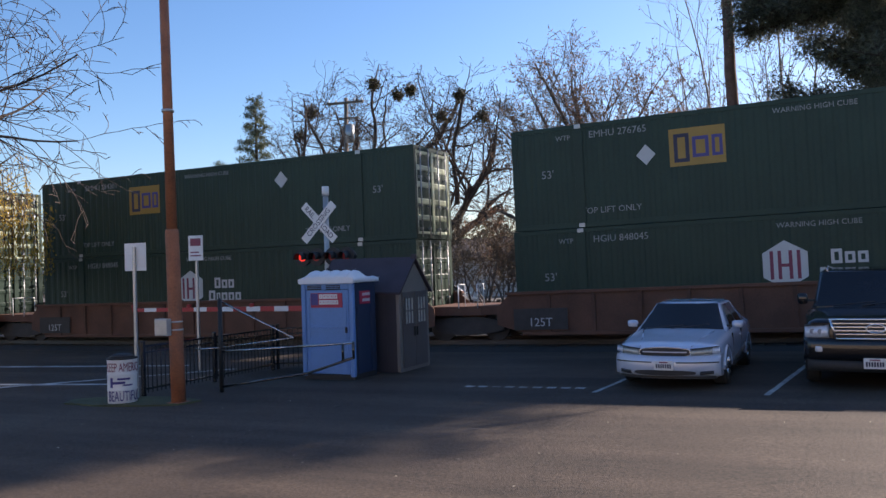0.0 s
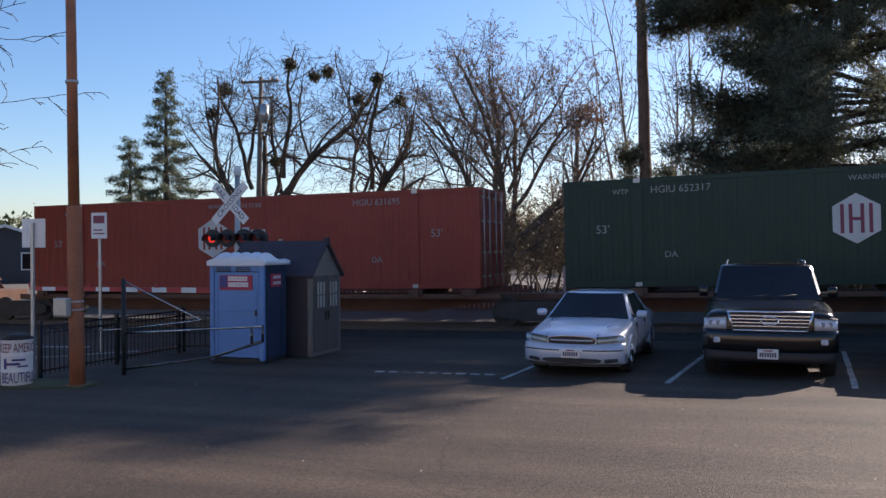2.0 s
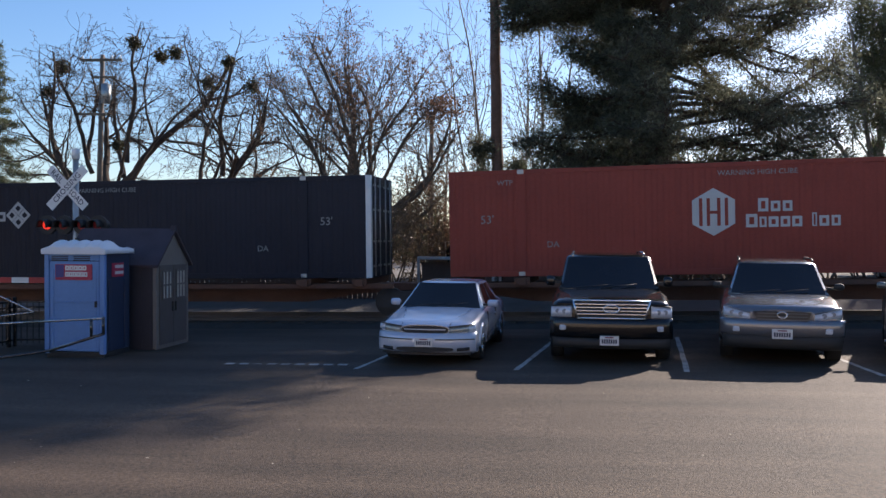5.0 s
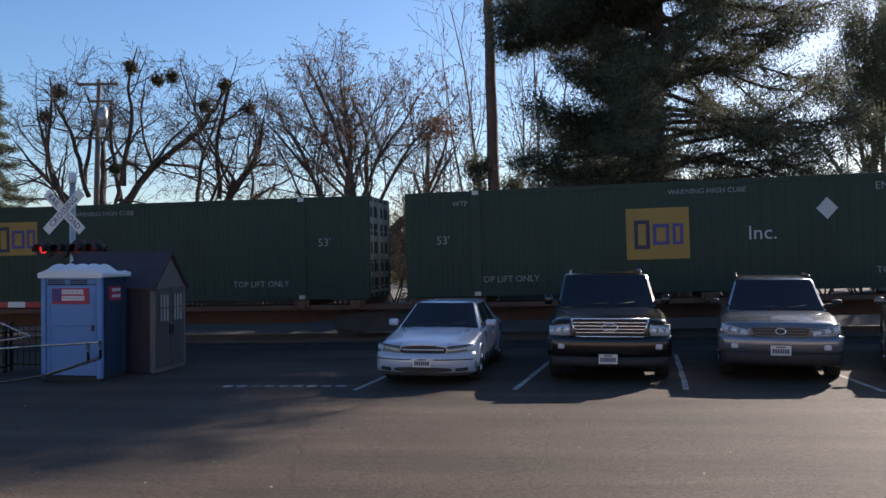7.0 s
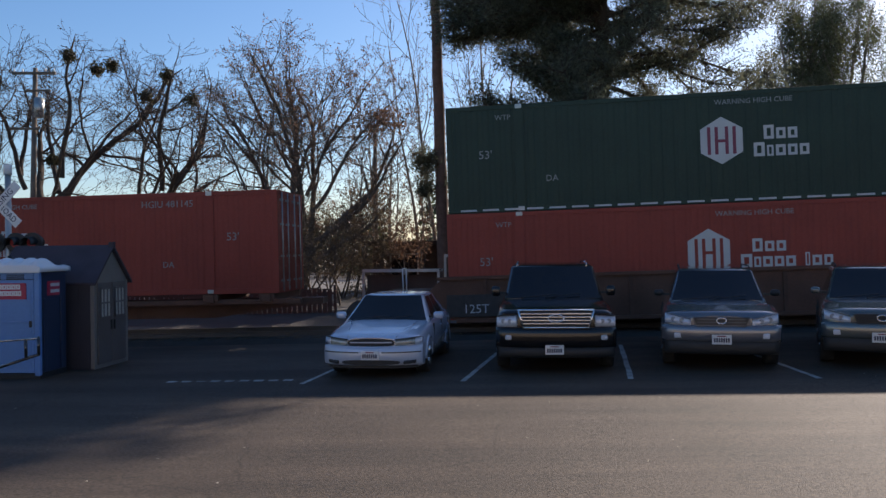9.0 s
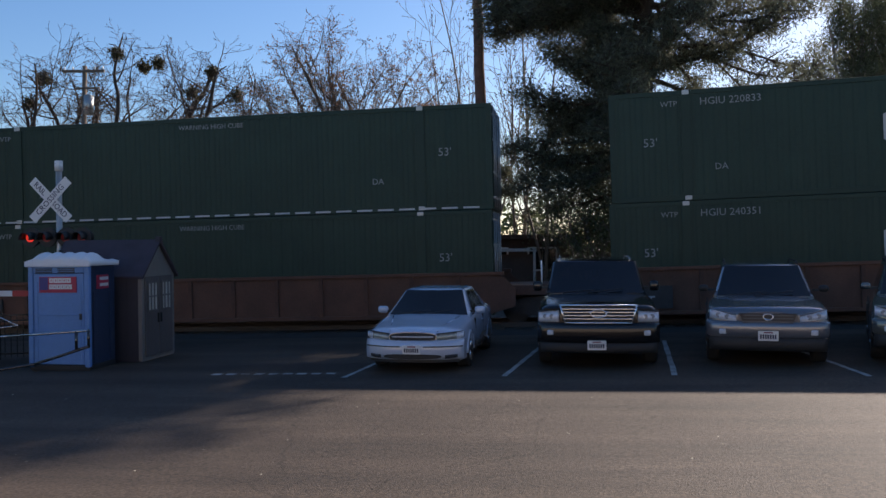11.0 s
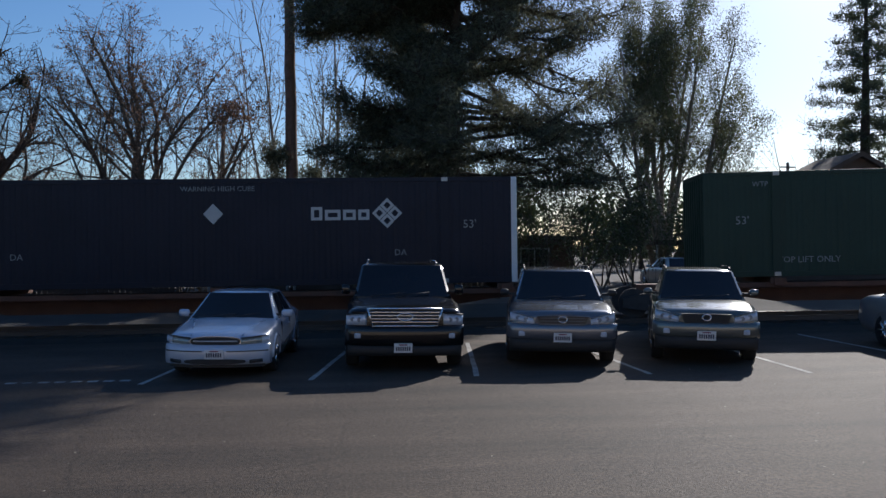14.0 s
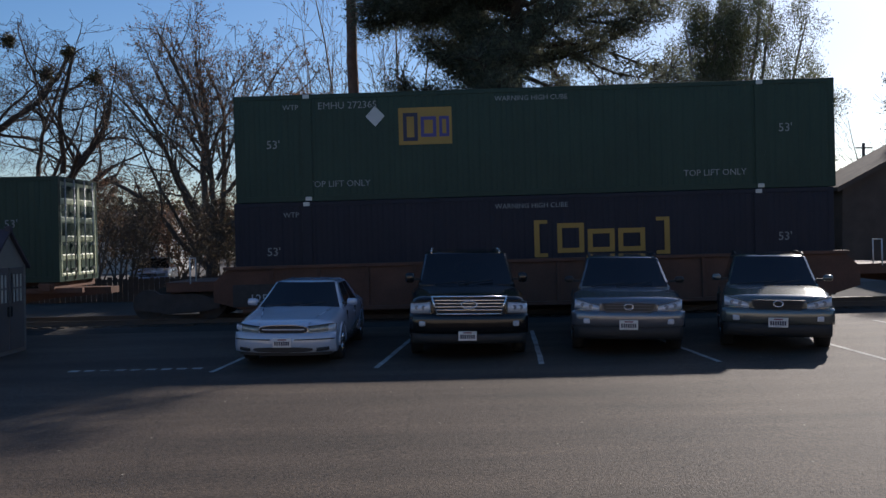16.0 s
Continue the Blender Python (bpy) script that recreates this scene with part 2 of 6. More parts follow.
def part(name, bm, material, parent, label="", smooth=False):
    """Link a bmesh, or finished mesh data, as one part under parent."""
    me = bm if isinstance(bm, bpy.types.Mesh) else mesh_of(bm, name, material, smooth)
    ob = new(name, me)
    ob.parent = parent
    if label:
        ob["label"] = label
    return ob


def box(bm, x0, x1, y0, y1, z0, z1, bevel=0.0):
    vs = [bm.verts.new(p) for p in ((x0, y0, z0), (x1, y0, z0), (x1, y1, z0), (x0, y1, z0), (x0, y0, z1), (x1, y0, z1), (x1, y1, z1), (x0, y1, z1))]
    fs = [bm.faces.new([vs[i] for i in q]) for q in ((3, 2, 1, 0), (4, 5, 6, 7), (0, 1, 5, 4), (1, 2, 6, 5), (2, 3, 7, 6), (3, 0, 4, 7))]
    if bevel:
        es = list({e for f in fs for e in f.edges})
        bmesh.ops.bevel(bm, geom=es, offset=bevel, segments=2, affect="EDGES", profile=0.5)
    return bm


def boxes(*bs, bevel=0.0):
    bm = bmesh.new()
    for b in bs:
        box(bm, *b, bevel=bevel)
    return bm


def tube(bm, p0, p1, r0, r1=None, sides=10, cap=True):
    p0, p1 = Vector(p0), Vector(p1)
    r1 = r0 if r1 is None else r1
    q = (p1 - p0).to_track_quat("Z", "Y")
    rings = []
    for p, r in ((p0, r0), (p1, r1)):
        rings.append([bm.verts.new(p + q @ Vector((r * math.cos(a), r * math.sin(a), 0))) for a in [2 * math.pi * i / sides for i in range(sides)]])
    for i in range(sides):
        bm.faces.new((rings[0][i], rings[0][(i + 1) % sides], rings[1][(i + 1) % sides], rings[1][i])).smooth = True
    if cap:
        bm.faces.new(rings[0][::-1])
        bm.faces.new(rings[1])
    return bm


def tubes(*ts, sides=10):
    bm = bmesh.new()
    for a in ts:
        tube(bm, *a, sides=sides)
    return bm


def loft(bm, rings, closed=True, caps=True, smooth=True):
    vr = [[bm.verts.new(p) for p in r] for r in rings]
    n = len(vr[0])
    for a, b in zip(vr, vr[1:]):
        for i in range(n if closed else n - 1):
            bm.faces.new((a[i], a[(i + 1) % n], b[(i + 1) % n], b[i])).smooth = smooth
    if caps:
        bm.faces.new(vr[0][::-1])
        bm.faces.new(vr[-1])
    return bm


def prism(bm, pts, y0, y1):
    """An outline in x and z, given thickness along y (front at y0)."""
    a = [bm.verts.new((x, y0, z)) for x, z in pts]
    b = [bm.verts.new((x, y1, z)) for x, z in pts]
    bm.faces.new(a)
    bm.faces.new(b[::-1])
    for i in range(len(pts)):
        j = (i + 1) % len(pts)
        bm.faces.new((a[j], a[i], b[i], b[j]))
    return bm


def lettering(text, size, depth=0.004, wide=1.0):
    """A mesh of the words, upright in x and z, facing -y, centred."""
    cu = bpy.data.curves.new("lettering", "FONT")
    cu.body, cu.size, cu.extrude, cu.align_x, cu.align_y = text, size, depth, "CENTER", "CENTER"
    cu.resolution_u = 2
    ob = bpy.data.objects.new("lettering", cu)
    me = bpy.data.meshes.new_from_object(ob)
    bpy.data.objects.remove(ob)
    me.transform(Matrix.Rotation(radians(90), 4, "X") @ Matrix.Diagonal((wide, 1, 1, 1)))
    return me


def from_arrays(name, verts, faces, material):
    me = bpy.data.meshes.new(name)
    verts, faces = np.asarray(verts, np.float32), np.asarray(faces, np.int32)
    k = faces.shape[1]
    me.vertices.add(len(verts))
    me.vertices.foreach_set("co", verts.ravel())
    me.loops.add(faces.size)
    me.loops.foreach_set("vertex_index", faces.ravel())
    me.polygons.add(len(faces))
    me.polygons.foreach_set("loop_start", np.arange(0, faces.size, k, dtype=np.int32))
    me.polygons.foreach_set("loop_total", np.full(len(faces), k, np.int32))
    me.update(calc_edges=True)
    me.materials.append(material)
    return me


def frame_ring(bm, x0, x1, z0, z1, t, y0=-0.004, y1=0.004):
    """A hollow upright rectangle in one piece."""
    rings = []
    for (ox, oz), (ix, iz) in zip(((x0, z0), (x1, z0), (x1, z1), (x0, z1)), ((x0 + t, z0 + t), (x1 - t, z0 + t), (x1 - t, z1 - t), (x0 + t, z1 - t))):
        rings.append([(ox, y0, oz), (ix, y0, iz), (ix, y1, iz), (ox, y1, oz)])
    loft(bm, rings + rings[:1], caps=False, smooth=False)
    bmesh.ops.remove_doubles(bm, verts=bm.verts, dist=1e-5)
    bmesh.ops.recalc_face_normals(bm, faces=bm.faces)
    return bm


# ---- ground, track ----
def ground_dip(y):
    """The ground falls a little towards the track bed and rises again past it."""
    if y < 20.2 or y > 30.5:
        return 0.0
    return -0.28 * min(1.0, (y - 20.2) / 1.2, (30.5 - y) / 2.0)


def sheet(name, xs, ys, material, up=0.0, dip=True):
    v = [(x, y, rise(x) + up + (ground_dip(y) if dip else 0.0)) for y in ys for x in xs]
    n = len(xs)
    f = [(j * n + i, j * n + i + 1, (j + 1) * n + i + 1, (j + 1) * n + i) for j in range(len(ys) - 1) for i in range(n - 1)]
    return new(name, from_arrays(name, v, f, material))


XS = [-900, -500, -300, -200, -150] + list(range(-120, 121, 4)) + [150, 200, 300, 500, 900]
YS = [-300, -100, -40, -20, -10] + list(range(-6, 20, 2)) + [20.2, 20.8, 21.4, 22.5, 24.5, 26.5, 28.5, 29.5, 30.5, 34, 40, 50, 70, 100, 160, 300, 600, 1500]
tagged(sheet("ground", XS, YS, ASPHALT), "worn dark asphalt parking lot with pale sweeping streaks and cracks", "parking lot", kind="structure")
TRACK_Y = 24.46
tagged(sheet("far_lot", list(range(-90, 61, 3)), [30.6, 34, 38, 44, 50, 58, 70], DIRT, up=0.02, dip=False), "dusty worn asphalt lot beyond the tracks", "parking lot", kind="structure")
tagged(sheet("far_verge", list(range(-90, 61, 3)), [27.2, 28.5, 29.5, 30.55], VERGE, up=0.012), "dusty dirt verge beside the rails", "verge", kind="structure")


def along(name, prof, material, x0=-110, x1=60, step=2.0):
    """A profile in y and z swept along the track."""
    bm = bmesh.new()
    k = int((x1 - x0) / step)
    rings = [[(x0 + i * step, TRACK_Y + bend(x0 + i * step) + y, rise(x0 + i * step) + z) for y, z in prof] for i in range(k + 1)]
    loft(bm, rings, smooth=False)
    return mesh_of(bm, name, material)


tagged(new("ballast", along("ballast", [(-2.6, -0.3), (-1.7, -0.15), (1.7, -0.15), (2.6, -0.3)], BALLAST)), "grey-brown crushed stone railway ballast", "ballast", kind="structure")
track = thing("railway_track", "single railway track with worn steel rails on timber ties", "railway track", kind="structure")
RAILHEAD = [(-0.07, -0.16), (0.07, -0.16), (0.02, -0.14), (0.02, -0.04), (0.036, -0.03), (0.036, 0.0), (-0.036, 0.0), (-0.036, -0.03), (-0.02, -0.04), (-0.02, -0.14)]
for off in (-0.755, 0.755):
    part("rail", along("rail", [(y + off, z) for y, z in RAILHEAD], RAIL), None, track)
tie_me = mesh_of(boxes((-0.11, 0.11, -1.3, 1.3, -0.19, -0.11), bevel=0.01), "tie", TIE)
for i in range(170):
    tie = part("tie", tie_me, None, track)
    x = -50 + i * 0.5
    tie.location = (x, TRACK_Y + bend(x), rise(x) - 0.02)


# Added wall behind the viewpoint, never in view: bounces warm sun into the shade.
wall_south = thing("wall_south", "unseen plain sand-coloured wall added to bounce warm sunlight", "wall", pose(0, -14, 0), kind="structure")
for x in range(-48, 48, 12):
    part("wall_bay", boxes((x, x + 12, -0.3, 0.0, rise(x) - 2.0, 6.6)), mat("sand stucco", (0.54, 0.46, 0.38), 0.9, var=0.12, scale=0.8, grain=30, bump=0.1) if x == -48 else bpy.data.materials["sand stucco"], wall_south)
part("parapet", boxes((-48, 48, -0.36, 0.06, 6.602, 6.8)), bpy.data.materials["sand stucco"], wall_south)


def painted_line(x0, y0, x1, y1, w=0.1, label="worn white parking stall line on asphalt"):
    dx, dy = x1 - x0, y1 - y0
    ln = math.hypot(dx, dy)
    rng = random.Random(int(x0 * 100 + y0 * 10))
    bm = bmesh.new()
    n = max(2, int(ln / 0.25))
    px, py = -dy / ln, dx / ln
    pts = []
    for i in range(n + 1):
        k = i / n
        a, b = w / 2 * rng.uniform(0.75, 1.05), w / 2 * rng.uniform(0.75, 1.05)
        x, y = x0 + dx * k, y0 + dy * k
        pts.append(((x + px * a, y + py * a), (x - px * b, y - py * b)))
    va = [[bm.verts.new((p[0], p[1], rise(p[0]) + ground_dip(p[1]) + 0.005)) for p in q] for q in pts]
    for a, b in zip(va, va[1:]):
        bm.faces.new((a[0], a[1], b[1], b[0]))
    bmesh.ops.recalc_face_normals(bm, faces=bm.faces)
    return tagged(new("parking_line", mesh_of(bm, "parking_line", LINE)), label, "road marking", "stall lines", "structure")


for x0, y0, x1 in ((-3.82, 13.85, -3.4), (-1.13, 13.85, -0.6), (1.57, 13.8, 1.9), (4.37, 13.5, 4.0), (6.87, 13.14, 6.82), (9.6, 13.3, 9.4)):
    painted_line(x0, y0, x1, 18.6)
for k in range(9):
    x = -6.35 + k * 0.26
    painted_line(x, 14.3, x + 0.17, 14.3, 0.17 if k != 2 else 0.05, "worn white lettering blocks painted on asphalt")
painted_line(-17.0, 12.6, -13.3, 16.4, 0.22, "worn white road edge line on asphalt")
painted_line(-24.0, 15.6, -15.2, 16.9, 0.3, "white stop line before the railway crossing")
# Streak of sun across the road, drawn as a strip of pale paint.
painted_line(-26.0, 11.8, -14.4, 13.6, 0.25, "pale painted strip on asphalt standing for a sunlit streak")


# ---- containers ----
CL, CW, CH = 16.15, 2.59, 2.896
cache = {}


def container_meshes(key, paint, door_paint, ribs="vertical"):
    if key in cache:
        return cache[key]
    out = {}
    bm = bmesh.new()
    # one shell: corrugated near and far sides, roof and floor
    prof, x = [(0.02, 0.012)], 0.16
    while x < CL - 0.40:
        prof += [(x, 0.012), (x + 0.06, 0.012), (x + 0.11, 0.03), (x + 0.20, 0.03), (x + 0.25, 0.012)]
        x += 0.305
    prof.append((CL - 0.05, 0.012))
    loop = prof + [(a, CW - b) for a, b in reversed(prof)]
    loft(bm, [[(a, b, 0.06) for a, b in loop], [(a, b, CH - 0.03) for a, b in loop]], smooth=False)
    bmesh.ops.recalc_face_normals(bm, faces=bm.faces)
    out["body"] = mesh_of(bm, "body", paint)
    bm = bmesh.new()
    for y in (0.0, CW - 0.07):
        box(bm, 0.0, CL, y, y + 0.07, CH - 0.12, CH, bevel=0.008)
        box(bm, 0.0, CL, y, y + 0.07, 0.0, 0.15, bevel=0.008)
    for x in (0.0, CL - 0.1):
        box(bm, x, x + 0.1, 0.0, CW, CH - 0.121, CH - 0.001)
        box(bm, x, x + 0.1, 0.0, CW, 0.001, 0.149)
    out["rib"] = mesh_of(boxes((-0.02, 0.03, 0.0, 0.14, 0.15, CH - 0.12), bevel=0.01), "front_rib", paint)
    out["rail_frame"] = mesh_of(bm, "rail_frame", paint)
    out["post"] = mesh_of(boxes((-0.003, 0.155, -0.004, 0.15, 0.003, CH - 0.003), bevel=0.01), "post", paint)
    out["lift_post"] = mesh_of(boxes((-0.13, 0.13, -0.005, 0.06, 0.006, CH + 0.006), bevel=0.01), "lift_post", paint)
    out["casting"] = mesh_of(boxes((-0.09, 0.09, -0.012, 0.1, -0.06, 0.06), bevel=0.015), "casting", GALV)
    # a door leaf with rolled horizontal ribs
    bm = bmesh.new()
    wid = CW / 2 - 0.16
    zz = [(0.13, 0.0)]
    for k in range(5):
        z0 = 0.2 + k * 0.52
        zz += [(z0, 0.0), (z0 + 0.05, -0.03), (z0 + 0.36, -0.03), (z0 + 0.41, 0.0)]
    zz.append((CH - 0.13, 0.0))
    a = [bm.verts.new((CL - 0.03 + d, 0.0, h)) for h, d in zz]
    b = [bm.verts.new((CL - 0.03 + d, wid, h)) for h, d in zz]
    for i in range(len(zz) - 1):
        bm.faces.new((a[i], b[i], b[i + 1], a[i + 1]))
    box(bm, CL - 0.03, CL + 0.0, -0.02, 0.06, 0.13, CH - 0.13)
    box(bm, CL - 0.03, CL + 0.0, wid - 0.06, wid + 0.02, 0.13, CH - 0.13)
    out["door"] = mesh_of(bm, "door", door_paint)
    bm = tubes(((CL + 0.03, 0, 0.05), (CL + 0.03, 0, CH - 0.05), 0.022), sides=8)
    for h in (0.3, 1.0, 1.9, 2.6):
        box(bm, CL - 0.03, CL + 0.05, -0.05, 0.05, h, h + 0.06)
    out["lock_rod"] = mesh_of(bm, "lock_rod", GALV)
    cache[key] = out
    return out


def block_word(widths, h, material, gap=0.06):
    """A brand word reduced to plain hollow blocks: (offset, mesh) for each."""
    out, x = [], 0.0
    for i, w in enumerate(widths):
        bm = frame_ring(bmesh.new(), 0.0, w, 0.0, h if i == 0 else 0.78 * h, min(0.085, w * 0.32) * (h / 0.4) ** 0.6)
        out.append((x, mesh_of(bm, "letter_block", material)))
        x += w + gap
    return out


def hexagon(r):
    return [(r * 0.86 * sx, r * sz) for sx, sz in ((0, -1), (1, -0.5), (1, 0.5), (0, 1), (-1, 0.5), (-1, -0.5))]


def livery_meshes():
    c = {}
    c["hex"] = mesh_of(prism(bmesh.new(), hexagon(0.62), -0.004, 0.006), "emblem", DECAL)
    for key, ink in (("hex_bars", MAROON), ("hex_bars_o", ORANGE)):
        bar = mesh_of(boxes((0.0, 0.085, -0.006, 0.004, -0.36, 0.36)), "emblem_bar", ink)
        c[key] = [(x, bar) for x in (-0.36, -0.17, 0.09, 0.28)]
        c[key].append((0.0, mesh_of(boxes((-0.085, 0.09, -0.006, 0.004, -0.05, 0.03)), "emblem_bar", ink)))
    c["small_1"] = block_word((0.25, 0.23, 0.23), 0.34, DECAL, 0.06)
    c["small_2"] = block_word((0.28, 0.17, 0.24, 0.23, 0.24), 0.34, DECAL, 0.05)
    c["small_3"] = block_word((0.11, 0.23, 0.21), 0.34, DECAL, 0.06)
    c["word_1"] = block_word((0.25, 0.23, 0.23), 0.36, DECAL)
    c["word_2"] = block_word((0.27, 0.16, 0.24, 0.23, 0.23), 0.36, DECAL)
    c["word_3"] = block_word((0.1, 0.23, 0.2), 0.4, DECAL)
    c["inc"] = lettering("Inc.", 0.52)
    c["inc"].materials.append(DECAL)
    c["panel"] = mesh_of(boxes((-0.72, 0.72, -0.004, 0.006, -0.5, 0.5)), "emblem", YELLOW)
    c["panel_e"] = mesh_of(frame_ring(bmesh.new(), -0.6, -0.2, -0.4, 0.36, 0.1, -0.006, 0.0), "emblem_block", INK)
    c["panel_m"] = [(0.0, mesh_of(frame_ring(bmesh.new(), -0.12, 0.3, -0.3, 0.25, 0.09, -0.006, 0.0), "emblem_block", PURPLE)), (0.0, mesh_of(frame_ring(bmesh.new(), 0.38, 0.65, -0.3, 0.25, 0.08, -0.006, 0.0), "emblem_block", PURPLE))]
    c["diamond"] = mesh_of(prism(bmesh.new(), [(0, -0.28), (0.26, 0), (0, 0.28), (-0.26, 0)], -0.004, 0.006), "placard_diamond", DECAL)
    c["star"] = []
    for k in range(4):
        mx, mz = 0.21 * math.cos(radians(k * 90)), 0.21 * math.sin(radians(k * 90))
        rings = []
        for b in range(5):
            u = radians(b * 90)
            rings.append([(mx + rr * math.cos(u), yy, mz + rr * math.sin(u)) for rr, yy in ((0.2, -0.006), (0.1, -0.006), (0.1, 0.004), (0.2, 0.004))])
        bm = loft(bmesh.new(), rings, caps=False, smooth=False)
        bmesh.ops.remove_doubles(bm, verts=bm.verts, dist=1e-5)
        bmesh.ops.recalc_face_normals(bm, faces=bm.faces)
        c["star"].append((0.0, mesh_of(bm, "emblem_ring", DECAL)))
    c["word_u"] = block_word((0.3, 0.42, 0.34, 0.3), 0.36, DECAL, 0.07)
    c["bracket"] = []
    for sg in (-1, 1):
        hook = [(1.82, -0.5), (1.82, 0.5), (1.46, 0.5), (1.46, 0.4), (1.68, 0.4), (1.68, -0.4), (1.46, -0.4), (1.46, -0.5)]
        bm = prism(bmesh.new(), [(sg * x, z) for x, z in hook], -0.005, 0.004)
        bmesh.ops.recalc_face_normals(bm, faces=bm.faces)
        c["bracket"].append((0.0, mesh_of(bm, "bracket_mark", YELLOW)))
    c["word_c"] = block_word((0.72, 0.72, 0.72), 0.8, YELLOW, 0.1)
    for k, tx, sz in (("53", "53'", 0.32), ("warn", "WARNING HIGH CUBE", 0.19), ("lift", "TOP LIFT ONLY", 0.24), ("tag", "WTP", 0.2), ("da", "DA", 0.24)):
        c[k] = lettering(tx, sz)
        c[k].materials.append(SMALLPRINT)
    c["dash"] = mesh_of(boxes((-0.22, 0.22, -0.012, 0.0, -0.025, 0.025)), "reflector", DECAL)
    return c


LV = livery_meshes()
NUMBERS = {}


def number_mesh(text):
    if text not in NUMBERS:
        NUMBERS[text] = lettering(text, 0.27)
        NUMBERS[text].materials.append(SMALLPRINT)
    return NUMBERS[text]


def mark(ob, name, me, x, z, label=""):
    if isinstance(me, list):
        for dx, m in me:
            mark(ob, m.name.split(".")[0], m, x + dx, z, label)
        return None
    p = part(name, me, None, ob, label)
    p.location = (x, 0.004, z)
    return p


def container(paint_name, livery, number="", dashes=False, flip=False, placard=(3.85, 1.85)):
    paint, doors = {"green": (GREEN, SUNGREEN if livery == "emp" else GREEN), "orange": (ORANGE, ORANGE), "navy": (NAVY, NAVY)}[paint_name]
    ms = container_meshes((paint_name, doors.name), paint, doors)
    text = {"hub": "with white hexagon emblem", "hubinc": "with hexagon emblem and long lettering", "emp": "with yellow square emblem",
            "umax": "with white corner posts", "csx": "with yellow bracket marks", "plain": "with small white markings"}[livery]
    colour = {"green": "dark green", "orange": "orange-red", "navy": "navy blue"}[paint_name]
    ob = thing("shipping_container", f"{colour} corrugated 53-foot container {text}", "shipping container", group="containers on the train")
    part("body", ms["body"], None, ob)
    part("rail_frame", ms["rail_frame"], None, ob)
    for i in range(8):
        part("front_rib", ms["rib"], None, ob).location = (0.02, 0.2 + i * 0.28, 0)
    for x, sx in ((0.0, 1), (CL, -1)):
        for y, sy in ((0.0, 1), (CW, -1)):
            p = part("post", ms["post"], None, ob)
            if livery == "umax" and y == 0.0:
                p.data = cache.setdefault("white_post", ms["post"].copy())
                p.data.materials[0] = WHITE
                p["label"] = "white painted corner post"
            p.location, p.scale = (x, y, 0), (sx, sy, 1)
    for x in (1.98, CL - 1.98):
        part("lift_post", ms["lift_post"], None, ob).location = (x, 0, 0)
        for z in (0.07, CH - 0.06):
            part("casting", ms["casting"], None, ob, "worn bare steel lifting casting").location = (x, -0.003, z)
    for y, s in ((0.14, 1), (CW - 0.14, -1)):
        p = part("door", ms["door"], None, ob, "ribbed door leaf")
        p.location, p.scale = (0, y, 0), (1, s, 1)
    for y in (0.38, 0.95, CW - 0.95, CW - 0.38):
        part("lock_rod", ms["lock_rod"], None, ob, "bare steel locking rod").location = (0, y, 0)
    m = CL / 2
    mark(ob, "size_mark", LV["53"], 1.05, 1.55 if livery != "umax" else 2.0)
    mark(ob, "size_mark", LV["53"], CL - 1.3, 1.6)
    mark(ob, "notice", LV["warn"], m, CH - 0.28)
    mark(ob, "maker_mark", LV["tag"], 1.55, CH - 0.35)
    for x in (2.83, CL - 3.2):
        mark(ob, "handling_mark", LV["lift" if livery == "emp" and paint_name == "green" else "da"], x, 0.45 if livery == "emp" else 0.85)
    if number:
        mark(ob, "serial_number", number_mesh(number), 3.1 if livery in ("hub", "emp", "umax") and not flip else CL - 3.2, CH - 0.33)
    if livery in ("hub", "hubinc"):
        cx = flip or 7.25
        mark(ob, "emblem", LV["hex"], cx, 1.62, "white hexagon emblem")
        mark(ob, "emblem_bars", LV["hex_bars_o" if paint_name == "orange" else "hex_bars"], cx, 1.62, "dark upright emblem bars")
        if placard[0] > 4:
            mark(ob, "placard_diamond", LV["diamond"], placard[0], placard[1], "white placard diamond")
        if livery == "hub":
            mark(ob, "word", LV["word_1"], cx + 1.06, 1.6)
            mark(ob, "word", LV["word_2"], cx + 0.8, 1.16)
        else:
            mark(ob, "word", LV["small_1"], cx + 1.1, 1.6)
            mark(ob, "word", LV["small_2"], cx + 0.8, 1.2)
            mark(ob, "word", LV["small_3"], cx + 2.4, 1.2)
    elif livery == "emp":
        cx = 5.2 if not flip else flip
        board = mark(ob, "emblem", LV["panel"], cx, 1.95 if not flip else 1.55, "faded yellow square emblem")
        if flip == 6.8:
            board.scale = (1.12, 1, 1.35)
        if flip == 6.8:
            mark(ob, "word", LV["inc"], 9.42, 1.47)
        for k in ("panel_e", "panel_m"):
            mark(ob, "emblem_block", LV[k], cx, 1.95 if not flip else 1.55, "dark blue emblem block")
        mark(ob, "placard_diamond", LV["diamond"], placard[0] if not flip else flip + 4.2, placard[1] if not flip else 2.05, "white placard diamond")
    elif livery == "umax":
        mark(ob, "word", LV["word_u"], 3.2 if not flip else 10.55, 1.75)
        mark(ob, "emblem", LV["star"], 5.2 if not flip else 12.6, 1.93, "pale four-part star emblem")
        mark(ob, "notice", LV["lift"], 3.1 if not flip else 13.4, 0.45)
        if flip:
            mark(ob, "placard_diamond", LV["diamond"], 7.95, 1.95, "white placard diamond")
    elif livery == "csx":
        mark(ob, "bracket_mark", LV["bracket"], 9.95, 1.72, "yellow bracket marks")
        mark(ob, "word", LV["word_c"], 8.75, 1.32, "yellow lettering blocks")
    if dashes:
        for i in range(26):
            mark(ob, "reflector", LV["dash"], 0.55 + i * 0.6, 0.06)
